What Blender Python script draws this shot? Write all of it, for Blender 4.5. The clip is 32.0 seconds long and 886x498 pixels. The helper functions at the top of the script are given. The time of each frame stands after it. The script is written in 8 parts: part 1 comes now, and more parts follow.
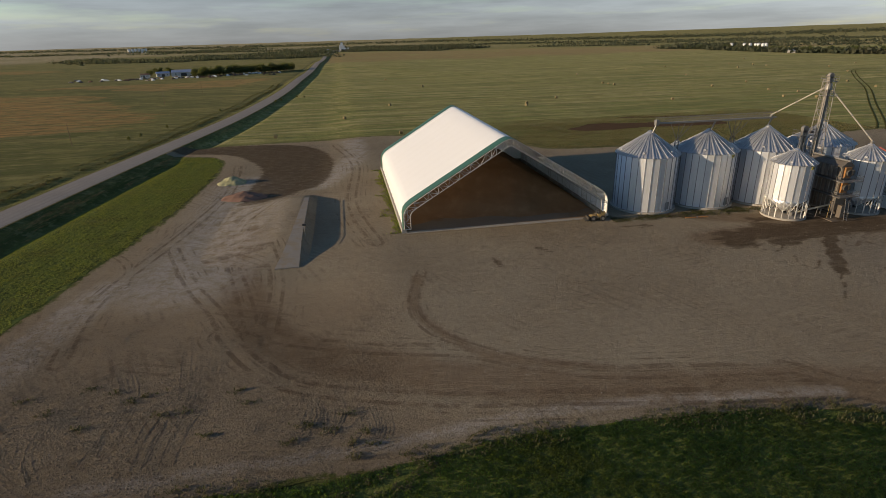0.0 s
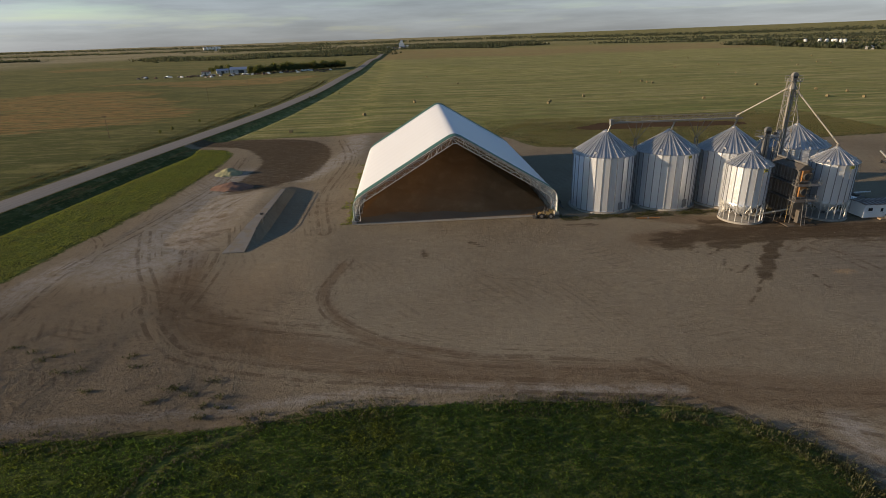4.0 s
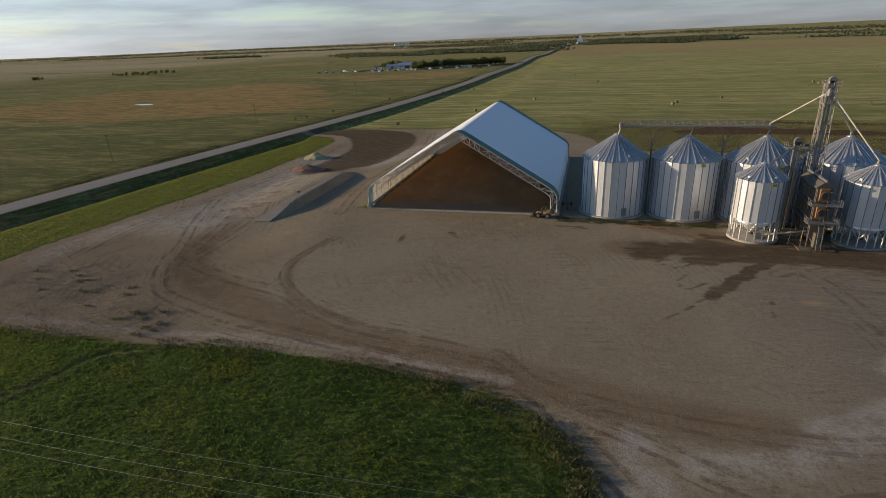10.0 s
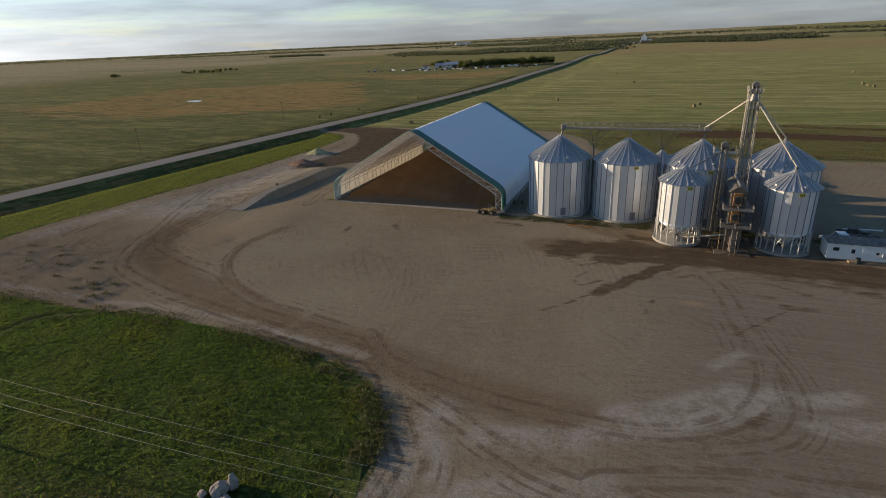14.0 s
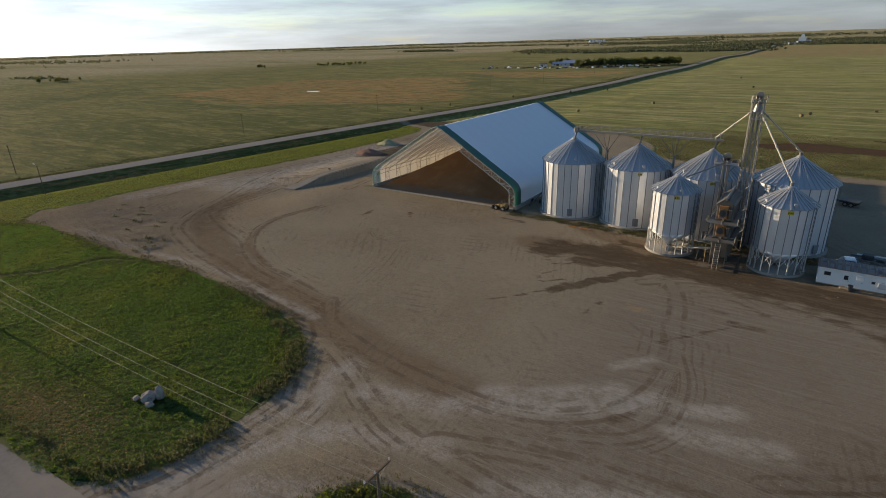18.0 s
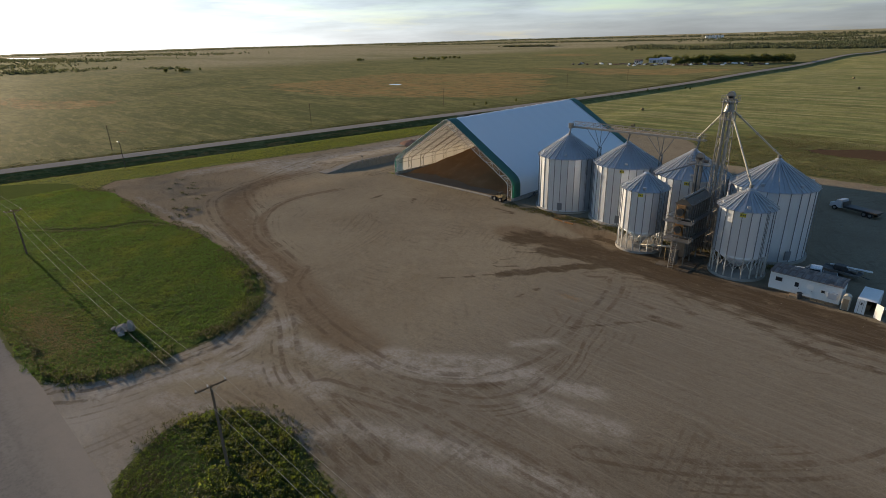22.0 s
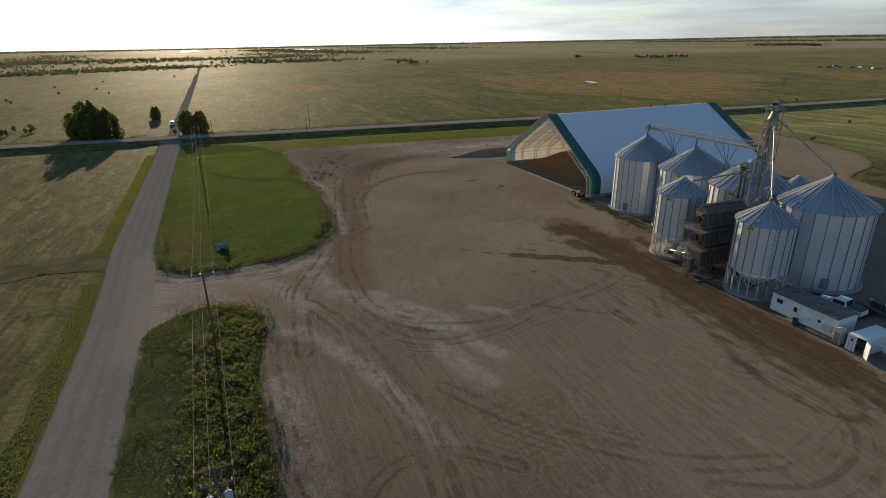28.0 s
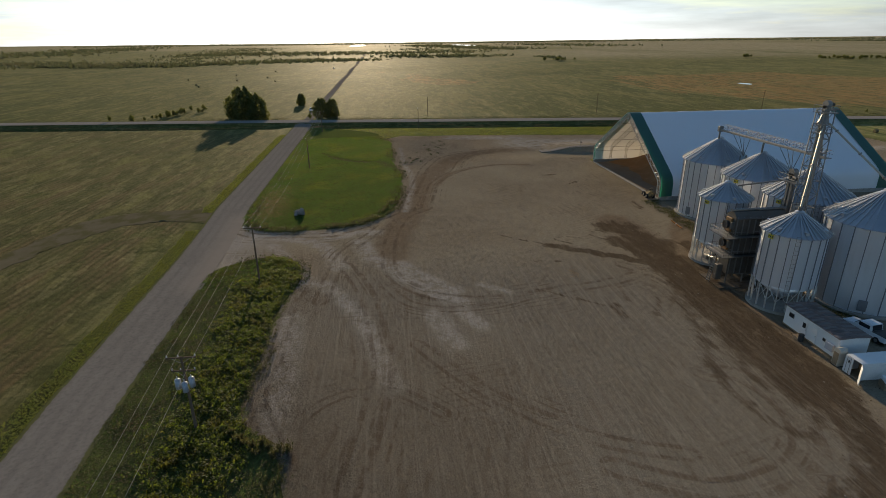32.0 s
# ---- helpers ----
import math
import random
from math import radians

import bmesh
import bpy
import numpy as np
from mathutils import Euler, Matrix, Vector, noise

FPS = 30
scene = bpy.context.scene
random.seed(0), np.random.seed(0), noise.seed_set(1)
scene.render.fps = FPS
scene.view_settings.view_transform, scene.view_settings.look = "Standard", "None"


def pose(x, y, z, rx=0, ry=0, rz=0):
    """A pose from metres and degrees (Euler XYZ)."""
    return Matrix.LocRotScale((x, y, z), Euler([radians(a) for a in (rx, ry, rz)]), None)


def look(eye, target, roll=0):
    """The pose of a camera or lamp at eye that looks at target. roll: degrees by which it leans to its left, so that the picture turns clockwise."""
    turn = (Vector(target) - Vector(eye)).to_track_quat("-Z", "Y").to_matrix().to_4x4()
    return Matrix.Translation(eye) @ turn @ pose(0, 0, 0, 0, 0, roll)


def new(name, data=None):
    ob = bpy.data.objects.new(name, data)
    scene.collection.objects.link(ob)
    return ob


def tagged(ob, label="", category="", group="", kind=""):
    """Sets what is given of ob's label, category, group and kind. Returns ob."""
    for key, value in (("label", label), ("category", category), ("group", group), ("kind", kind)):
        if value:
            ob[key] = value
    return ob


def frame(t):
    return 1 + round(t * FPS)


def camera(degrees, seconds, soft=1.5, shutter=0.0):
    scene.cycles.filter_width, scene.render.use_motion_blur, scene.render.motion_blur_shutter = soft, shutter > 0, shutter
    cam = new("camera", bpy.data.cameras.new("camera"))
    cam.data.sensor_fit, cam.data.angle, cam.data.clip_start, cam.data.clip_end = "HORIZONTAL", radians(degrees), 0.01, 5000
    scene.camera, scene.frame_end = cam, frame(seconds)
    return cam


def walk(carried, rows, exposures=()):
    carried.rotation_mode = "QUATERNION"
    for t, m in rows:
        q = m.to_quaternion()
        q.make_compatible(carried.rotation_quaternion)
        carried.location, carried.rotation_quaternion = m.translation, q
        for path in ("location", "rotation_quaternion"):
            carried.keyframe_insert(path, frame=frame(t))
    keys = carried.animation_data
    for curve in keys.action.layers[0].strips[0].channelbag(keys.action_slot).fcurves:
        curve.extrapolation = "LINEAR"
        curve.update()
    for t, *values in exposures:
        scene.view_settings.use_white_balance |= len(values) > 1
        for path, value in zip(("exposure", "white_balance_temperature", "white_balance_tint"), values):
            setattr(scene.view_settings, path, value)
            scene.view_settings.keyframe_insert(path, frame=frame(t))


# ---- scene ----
cam = camera(78.7, 32.0, soft=0.6)
METRES, EYE, TILT, LEAN, TURN = 178.2, 35.16, 0.0, 0.0, -9.8
ROWS = [
    (0.0, 0.0, 0.0, 0.0, -0.51, -21.41, 1.3),
    (0.5, 0.0156, -0.0031, 0.0, 0.11, -21.41, 1.33),
    (1.0, 0.0294, -0.0055, 0.0, 0.52, -21.43, 1.38),
    (1.5, 0.0452, -0.0078, 0.0, 0.77, -21.49, 1.45),
    (2.0, 0.0593, -0.0098, -0.0, 0.9, -21.53, 1.55),
    (2.5, 0.0752, -0.0116, 0.0002, 1.12, -21.58, 1.58),
    (4.5, 0.1364, -0.0171, 0.0, 8.2, -21.5, 1.59),
    (5.0, 0.1513, -0.0177, 0.0002, 10.43, -21.5, 1.59),
    (5.5, 0.1683, -0.0181, 0.0001, 12.66, -21.46, 1.66),
    (6.0, 0.1834, -0.0181, 0.0001, 14.42, -21.43, 1.69),
    (6.5, 0.2006, -0.0178, 0.0002, 16.66, -21.4, 1.72),
    (7.0, 0.216, -0.017, 0.0001, 18.45, -21.37, 1.78),
    (7.5, 0.2336, -0.0158, 0.0002, 20.23, -21.36, 1.85),
    (8.0, 0.249, -0.0143, 0.0004, 21.26, -21.37, 1.91),
    (8.5, 0.2665, -0.0127, 0.0005, 22.19, -21.37, 2.02),
    (9.0, 0.2819, -0.0111, 0.0005, 22.98, -21.34, 2.07),
    (9.5, 0.2994, -0.0086, 0.0006, 23.75, -21.34, 2.14),
    (10.0, 0.3149, -0.0066, 0.0006, 24.35, -21.34, 2.16),
    (10.5, 0.3325, -0.0039, 0.0009, 24.98, -21.39, 2.22),
    (11.0, 0.3477, -0.0009, 0.0009, 25.49, -21.41, 2.26),
    (11.5, 0.3653, 0.0024, 0.0012, 26.05, -21.44, 2.32),
    (12.0, 0.3805, 0.0054, 0.0014, 26.54, -21.43, 2.35),
    (12.5, 0.3977, 0.0092, 0.0015, 27.24, -21.39, 2.37),
    (13.0, 0.413, 0.0126, 0.0018, 27.91, -21.35, 2.39),
    (13.5, 0.4302, 0.0168, 0.0019, 29.31, -21.29, 2.37),
    (14.0, 0.4451, 0.0206, 0.0022, 30.86, -21.23, 2.29),
    (14.5, 0.4623, 0.0253, 0.0023, 33.03, -21.15, 2.17),
    (16.5, 0.525, 0.0461, 0.0035, 39.53, -21.13, 1.77),
    (17.0, 0.5392, 0.0517, 0.0037, 41.03, -21.13, 1.69),
    (17.5, 0.5551, 0.0585, 0.0038, 42.84, -21.12, 1.6),
    (18.0, 0.5689, 0.0647, 0.0039, 44.22, -21.12, 1.55),
    (18.5, 0.5843, 0.0721, 0.0038, 45.55, -21.13, 1.53),
    (19.0, 0.5976, 0.0791, 0.0039, 46.68, -21.18, 1.52),
    (19.5, 0.6124, 0.0872, 0.0039, 47.97, -21.22, 1.51),
    (20.0, 0.6253, 0.0945, 0.0038, 49.12, -21.26, 1.52),
    (20.5, 0.6396, 0.1031, 0.0037, 50.51, -21.28, 1.49),
    (21.0, 0.6519, 0.1111, 0.0038, 51.75, -21.31, 1.48),
    (21.5, 0.6657, 0.1201, 0.0036, 53.35, -21.34, 1.44),
    (22.0, 0.6777, 0.1283, 0.0035, 54.81, -21.34, 1.38),
    (22.5, 0.6909, 0.1381, 0.0037, 56.46, -21.37, 1.35),
    (23.0, 0.7024, 0.147, 0.0037, 58.0, -21.38, 1.33),
    (23.5, 0.7151, 0.1574, 0.0037, 59.85, -21.4, 1.27),
    (24.0, 0.7261, 0.1669, 0.0038, 61.49, -21.41, 1.23),
    (24.5, 0.7388, 0.1778, 0.0035, 63.12, -21.37, 1.28),
    (25.0, 0.7494, 0.1879, 0.0037, 64.5, -21.38, 1.28),
    (25.5, 0.7611, 0.1992, 0.0038, 66.01, -21.34, 1.26),
    (27.5, 0.8001, 0.2419, 0.0035, 74.94, -21.26, 1.02),
    (28.0, 0.8095, 0.2544, 0.0035, 78.05, -21.26, 0.95),
    (28.5, 0.8172, 0.2655, 0.0034, 80.52, -21.23, 0.91),
    (29.0, 0.8252, 0.2782, 0.0029, 83.2, -21.2, 0.82),
    (29.5, 0.8316, 0.2898, 0.0028, 85.27, -21.24, 0.78),
    (30.0, 0.8384, 0.3027, 0.0024, 87.47, -21.28, 0.71),
    (30.5, 0.8438, 0.3142, 0.0022, 89.32, -21.31, 0.69),
    (31.0, 0.8496, 0.3275, 0.0018, 90.9, -21.33, 0.68),
    (31.5, 0.8542, 0.3387, 0.0016, 92.24, -21.36, 0.66),
    (32.0, 0.859, 0.3515, 0.0014, 93.79, -21.38, 0.62),
]
walk(cam, [(t, pose(0, 0, EYE, TILT, LEAN, TURN) @ pose(METRES * x, METRES * y, METRES * z, 90 + pitch, roll, yaw)) for t, x, y, z, yaw, pitch, roll in ROWS],
     exposures=[(0.0, 0.51, 7100, 11.5), (4.0, 0.56, 7000, 11.5), (9.0, 0.62, 6800, 11.5), (14.0, 0.68, 6750, 10.5), (19.0, 0.80, 6800, 9.5), (24.0, 0.80, 6800, 9), (28.0, 0.67, 6850, 8), (32.0, 0.57, 7000, 7)])

# ---- daylight: low evening sun, thin broken cloud ----
SUN_EL, SUN_AZ = radians(10.8), math.atan2(-0.999, -0.045)   # azimuth from +y towards +x
world = bpy.data.worlds.new("evening_sky")
scene.world = world
world.use_nodes = True
wt = world.node_tree
for n in list(wt.nodes):
    wt.nodes.remove(n)
w_out = wt.nodes.new("ShaderNodeOutputWorld")
w_bg = wt.nodes.new("ShaderNodeBackground")
w_sky = wt.nodes.new("ShaderNodeTexSky")
w_sky.sky_type = "NISHITA"
w_sky.sun_disc = False
w_sky.sun_elevation = SUN_EL
w_sky.sun_rotation = SUN_AZ
w_sky.air_density, w_sky.dust_density, w_sky.ozone_density = 1.0, 0.35, 3.5
w_geo = wt.nodes.new("ShaderNodeTexCoord")
w_map = wt.nodes.new("ShaderNodeMapping")
w_map.inputs["Scale"].default_value = (1.6, 1.6, 16.0)
w_noise = wt.nodes.new("ShaderNodeTexNoise")
w_noise.inputs["Scale"].default_value = 2.2
w_noise.inputs["Detail"].default_value = 8.0
w_noise.inputs["Roughness"].default_value = 0.56
w_ramp = wt.nodes.new("ShaderNodeValToRGB")
w_ramp.color_ramp.elements[0].position, w_ramp.color_ramp.elements[1].position = 0.40, 0.68
w_hsv = wt.nodes.new("ShaderNodeHueSaturation")
w_hsv.inputs["Saturation"].default_value = 0.25
w_hsv.inputs["Value"].default_value = 0.95
w_mix = wt.nodes.new("ShaderNodeMix")
w_mix.data_type = "RGBA"
wt.links.new(w_geo.outputs["Generated"], w_map.inputs["Vector"])
wt.links.new(w_map.outputs["Vector"], w_noise.inputs["Vector"])
# cloud gathers towards the horizon, where the sheet is seen edge on
w_sep = wt.nodes.new("ShaderNodeSeparateXYZ")
w_low = wt.nodes.new("ShaderNodeMapRange")
for i, v in enumerate((0.0, 0.34, 0.22, -0.22)):
    w_low.inputs[i + 1].default_value = v
w_add = wt.nodes.new("ShaderNodeMath")
wt.links.new(w_geo.outputs["Generated"], w_sep.inputs["Vector"])
wt.links.new(w_sep.outputs["Z"], w_low.inputs[0])
wt.links.new(w_noise.outputs["Fac"], w_add.inputs[0])
wt.links.new(w_low.outputs[0], w_add.inputs[1])
wt.links.new(w_add.outputs[0], w_ramp.inputs["Fac"])
wt.links.new(w_sky.outputs["Color"], w_hsv.inputs["Color"])
wt.links.new(w_ramp.outputs["Color"], w_mix.inputs["Factor"])
wt.links.new(w_sky.outputs["Color"], w_mix.inputs["A"])
w_n2 = wt.nodes.new("ShaderNodeTexNoise")
w_n2.inputs["Scale"].default_value, w_n2.inputs["Detail"].default_value, w_n2.inputs["Roughness"].default_value = 2.6, 8.0, 0.58
w_val = wt.nodes.new("ShaderNodeMapRange")
for i, v in enumerate((0.36, 0.64, 0.80, 0.60)):
    w_val.inputs[i + 1].default_value = v
wt.links.new(w_map.outputs["Vector"], w_n2.inputs["Vector"])
wt.links.new(w_n2.outputs["Fac"], w_val.inputs[0])
wt.links.new(w_val.outputs[0], w_hsv.inputs["Value"])
w_cool = wt.nodes.new("ShaderNodeMix")   # cloud is a cooler white than the clear evening air
w_cool.data_type, w_cool.blend_type = "RGBA", "MULTIPLY"
w_cool.inputs["Factor"].default_value = 1.0
w_cool.inputs["B"].default_value = (0.87, 0.97, 1.13, 1)
wt.links.new(w_hsv.outputs["Color"], w_cool.inputs["A"])
wt.links.new(w_cool.outputs["Result"], w_mix.inputs["B"])
wt.links.new(w_mix.outputs["Result"], w_bg.inputs["Color"])
w_bg.inputs["Strength"].default_value = 0.118
wt.links.new(w_bg.outputs["Background"], w_out.inputs["Surface"])

sun_data = bpy.data.lights.new("sun", "SUN")
sun_data.energy, sun_data.angle, sun_data.color = 4.6, radians(0.6), (1.0, 0.80, 0.56)
sun = new("sun", sun_data)
sun_way = Vector((math.sin(SUN_AZ) * math.cos(SUN_EL), math.cos(SUN_AZ) * math.cos(SUN_EL), math.sin(SUN_EL)))
sun.matrix_world = look(sun_way * 300, (0, 0, 0))

# ---- materials ----
class Tree:
    """A node material under construction."""

    def __init__(self, name, rough=0.85, metal=0.0):
        self.mat = bpy.data.materials.new(name)
        self.mat.use_nodes = True
        self.t = self.mat.node_tree
        self.b = self.t.nodes["Principled BSDF"]
        self.b.inputs["Roughness"].default_value = rough
        self.b.inputs["Metallic"].default_value = metal
        self.b.inputs["Specular IOR Level"].default_value = 0.5 if rough < 0.8 else 0.0
        self.co = self.t.nodes.new("ShaderNodeTexCoord").outputs["Object"]

    def put(self, socket, value):
        if isinstance(value, bpy.types.NodeSocket):
            self.t.links.new(value, socket)
        elif isinstance(value, tuple) and len(value) == 3 and socket.type == "RGBA":
            socket.default_value = (*value, 1)
        else:
            socket.default_value = value

    def attr(self, name):
        n = self.t.nodes.new("ShaderNodeAttribute")
        n.attribute_name = name
        return n.outputs["Fac"]

    def noise(self, scale, detail=4.0, rough=0.55, stretch=None, turn=0.0, vec=None, distort=0.0):
        n = self.t.nodes.new("ShaderNodeTexNoise")
        n.inputs["Scale"].default_value, n.inputs["Detail"].default_value = scale, detail
        n.inputs["Roughness"].default_value, n.inputs["Distortion"].default_value = rough, distort
        self.put(n.inputs["Vector"], self.space(stretch, turn, vec))
        return n.outputs["Fac"]

    def space(self, stretch=None, turn=0.0, vec=None):
        vec = vec or self.co
        if stretch is None:
            return vec
        m = self.t.nodes.new("ShaderNodeMapping")
        m.inputs["Scale"].default_value = stretch
        m.inputs["Rotation"].default_value = (0, 0, radians(turn))
        self.put(m.inputs["Vector"], vec)
        return m.outputs["Vector"]

    def speck(self, scale, vec=None):
        n = self.t.nodes.new("ShaderNodeTexVoronoi")
        n.inputs["Scale"].default_value = scale
        self.put(n.inputs["Vector"], vec or self.co)
        return n.outputs["Distance"]

    def wave(self, scale, stretch=None, turn=0.0, distort=0.0, detail=2.0, axis="X", vec=None):
        n = self.t.nodes.new("ShaderNodeTexWave")
        n.bands_direction = axis
        n.inputs["Scale"].default_value, n.inputs["Distortion"].default_value = scale, distort
        n.inputs["Detail"].default_value = detail
        self.put(n.inputs["Vector"], self.space(stretch, turn, vec))
        return n.outputs["Fac"]

    def math(self, op, a, b=0.0, clamp=False):
        n = self.t.nodes.new("ShaderNodeMath")
        n.operation, n.use_clamp = op, clamp
        self.put(n.inputs[0], a)
        self.put(n.inputs[1], b)
        return n.outputs[0]

    def band(self, v, lo, hi, to0=0.0, to1=1.0):
        n = self.t.nodes.new("ShaderNodeMapRange")
        n.interpolation_type = "SMOOTHSTEP"
        for i, x in enumerate((v, lo, hi, to0, to1)):
            self.put(n.inputs[i], x)
        return n.outputs[0]

    def mix(self, f, a, b, how="MIX"):
        n = self.t.nodes.new("ShaderNodeMix")
        n.data_type, n.blend_type = "RGBA", how
        self.put(n.inputs["Factor"], f)
        self.put(n.inputs["A"], a)
        self.put(n.inputs["B"], b)
        return n.outputs["Result"]

    def random(self, island=False):
        if island:
            return self.t.nodes.new("ShaderNodeNewGeometry").outputs["Random Per Island"]
        return self.t.nodes.new("ShaderNodeObjectInfo").outputs["Random"]

    def bump(self, height, strength=0.5, distance=0.05, after=None):
        n = self.t.nodes.new("ShaderNodeBump")
        n.inputs["Strength"].default_value, n.inputs["Distance"].default_value = strength, distance
        self.put(n.inputs["Height"], height)
        if after is not None:
            self.put(n.inputs["Normal"], after)
        return n.outputs["Normal"]

    def done(self, color=None, normal=None, rough=None):
        if color is not None:
            self.put(self.b.inputs["Base Color"], color)
        if normal is not None:
            self.put(self.b.inputs["Normal"], normal)
        if rough is not None:
            self.put(self.b.inputs["Roughness"], rough)
        return self.mat


def plain(name, c1, c2, scale=1.0, rough=0.7, metal=0.0, bump=0.2, depth=0.02, vary=0.0, dirt=None, dirt_at=0.6):
    """Two-scale mottled surface, with optional stains and a tone that differs from object to object."""
    k = Tree(name, rough, metal)
    col = k.mix(k.noise(scale, 5), c1, c2)
    fine = k.noise(scale * 9, 3)
    col = k.mix(k.band(fine, 0.3, 0.8, 0.0, 0.35), col, tuple(x * 0.7 for x in c1))
    if dirt:
        col = k.mix(k.band(k.noise(scale * 0.6, 7, 0.65), dirt_at, dirt_at + 0.15, 0.0, 0.8), col, dirt)
    if vary:
        col = k.mix(k.math("MULTIPLY", k.random(), vary), col, tuple(x * 0.45 for x in c2))
    return k.done(col, k.bump(fine, bump, depth), k.band(fine, 0.2, 0.8, max(rough - 0.1, 0.05), min(rough + 0.1, 1)))


def galvanised(name, base, rough, vary=0.55, corrugation=0.28):
    """Zinc-coated corrugated sheet: horizontal waves, spangle, streaks, sheets that differ a little."""
    k = Tree(name, rough, 0.6)
    tone = k.noise(0.9, 4, 0.6, (1, 1, 0.25))
    col = k.mix(tone, base, tuple(x * 0.80 for x in base))
    col = k.mix(k.math("MULTIPLY", k.random(), vary), col, tuple(x * 0.55 for x in base))
    col = k.mix(k.band(k.noise(2.0, 5, 0.6, (1, 1, 0.04)), 0.52, 0.75, 0.0, 0.25), col, (0.50, 0.49, 0.46))
    nrm = k.bump(k.wave(corrugation, axis="Z", detail=0.0), 0.35, 0.012)
    nrm = k.bump(k.noise(1.3, 2, 0.5), 0.07, 0.05, nrm)
    return k.done(col, nrm, k.band(k.noise(3.0, 4), 0.3, 0.7, rough - 0.08, rough + 0.12))


M_WALL = galvanised("galvanised_wall", (0.78, 0.80, 0.83), 0.36, 0.24)
M_ROOF = galvanised("galvanised_roof", (0.50, 0.507, 0.52), 0.36, 0.22)
# much darker than the wall zinc: the stiffeners' shadow lines are in this colour
M_STIFF_SHADED = galvanised("shaded_stiffener_steel", (0.24, 0.25, 0.27), 0.55, 0.2, 0.0)
M_STEEL = plain("weathered_steel", (0.26, 0.25, 0.235), (0.165, 0.158, 0.145), 1.5, 0.5, 0.6, dirt=(0.20, 0.14, 0.09), dirt_at=0.62)
M_SPOUT = plain("pale_painted_pipe", (0.46, 0.42, 0.33), (0.36, 0.325, 0.25), 2.0, 0.45, 0.3)
M_DARK = plain("dark_steel", (0.07, 0.065, 0.06), (0.035, 0.035, 0.035), 2.0, 0.6, 0.3)
M_DRYER = plain("dusty_dryer_sheet", (0.155, 0.135, 0.112), (0.095, 0.082, 0.068), 1.2, 0.6, 0.35, dirt=(0.10, 0.07, 0.045), dirt_at=0.52, vary=0.4)
M_ORANGE = plain("orange_enamel", (0.30, 0.135, 0.035), (0.20, 0.095, 0.03), 1.5, 0.6, 0.0, dirt=(0.12, 0.08, 0.05), dirt_at=0.5)
M_YELLOW = plain("yellow_enamel", (0.33, 0.225, 0.080), (0.22, 0.155, 0.065), 2.0, 0.75, 0.0, dirt=(0.075, 0.055, 0.035), dirt_at=0.44)
M_SIGN = plain("yellow_decal", (0.66, 0.54, 0.05), (0.58, 0.46, 0.04), 2.0, 0.5)
M_CONCRETE = plain("concrete", (0.34, 0.32, 0.285), (0.24, 0.22, 0.195), 0.8, 0.9, 0.0, 0.4, 0.02, dirt=(0.17, 0.135, 0.10), dirt_at=0.56)
M_WHITE = plain("white_siding", (0.72, 0.715, 0.69), (0.61, 0.605, 0.585), 0.9, 0.5, 0.0, dirt=(0.45, 0.40, 0.33), dirt_at=0.66)
M_TRUCK = plain("white_vehicle_paint", (0.72, 0.73, 0.74), (0.62, 0.63, 0.64), 1.2, 0.25, 0.0)
M_REDROOF = plain("worn_brown_roof", (0.200, 0.135, 0.110), (0.125, 0.088, 0.076), 0.5, 0.6, 0.1, dirt=(0.26, 0.22, 0.20), dirt_at=0.58)
M_GLASS = plain("dark_window_glass", (0.03, 0.035, 0.04), (0.02, 0.022, 0.025), 1.0, 0.08, 0.0, 0.0)
M_RUBBER = plain("tyre_rubber", (0.03, 0.03, 0.03), (0.05, 0.045, 0.04), 3.0, 0.9)
M_WOODPOLE = plain("weathered_pole_wood", (0.17, 0.125, 0.085), (0.11, 0.08, 0.055), 2.0, 0.9, 0.0, 0.5)
M_GREYTANK = plain("grey_transformer_enamel", (0.40, 0.42, 0.45), (0.32, 0.34, 0.37), 1.5, 0.4)
M_PORCELAIN = plain("pale_insulator", (0.55, 0.52, 0.48), (0.40, 0.38, 0.35), 3.0, 0.3)
M_WIRE = plain("aluminium_wire", (0.30, 0.28, 0.23), (0.24, 0.22, 0.18), 1.0, 0.45, 0.6, 0.0)
M_ROCK = plain("field_stone", (0.35, 0.30, 0.255), (0.21, 0.18, 0.155), 1.3, 0.9, 0.0, 0.7, 0.06, dirt=(0.12, 0.11, 0.07), dirt_at=0.55)
M_TIMBER = plain("stacked_timber", (0.32, 0.24, 0.16), (0.20, 0.15, 0.10), 2.0, 0.85)
M_TAN = plain("tan_plastic", (0.50, 0.45, 0.36), (0.40, 0.35, 0.28), 1.5, 0.5)

k = Tree("white_fabric_cover", 0.5)
f_fold = k.noise(0.22, 4, 0.5, (1.0, 3.0, 1.0))
f_col = k.mix(k.band(k.noise(0.7, 6, 0.65), 0.55, 0.8, 0.0, 0.3), (0.69, 0.70, 0.715), (0.60, 0.60, 0.605))
k.b.inputs["Subsurface Weight"].default_value = 0.0
f_tr = k.t.nodes.new("ShaderNodeBsdfTranslucent")
f_tr.inputs["Color"].default_value = (0.80, 0.72, 0.58, 1)
f_mix = k.t.nodes.new("ShaderNodeMixShader")
f_mix.inputs["Fac"].default_value = 0.14
k.t.links.new(k.b.outputs["BSDF"], f_mix.inputs[1])
k.t.links.new(f_tr.outputs["BSDF"], f_mix.inputs[2])
k.t.links.new(f_mix.outputs["Shader"], k.t.nodes["Material Output"].inputs["Surface"])
M_FABRIC = k.done(f_col, k.bump(f_fold, 0.25, 0.12))

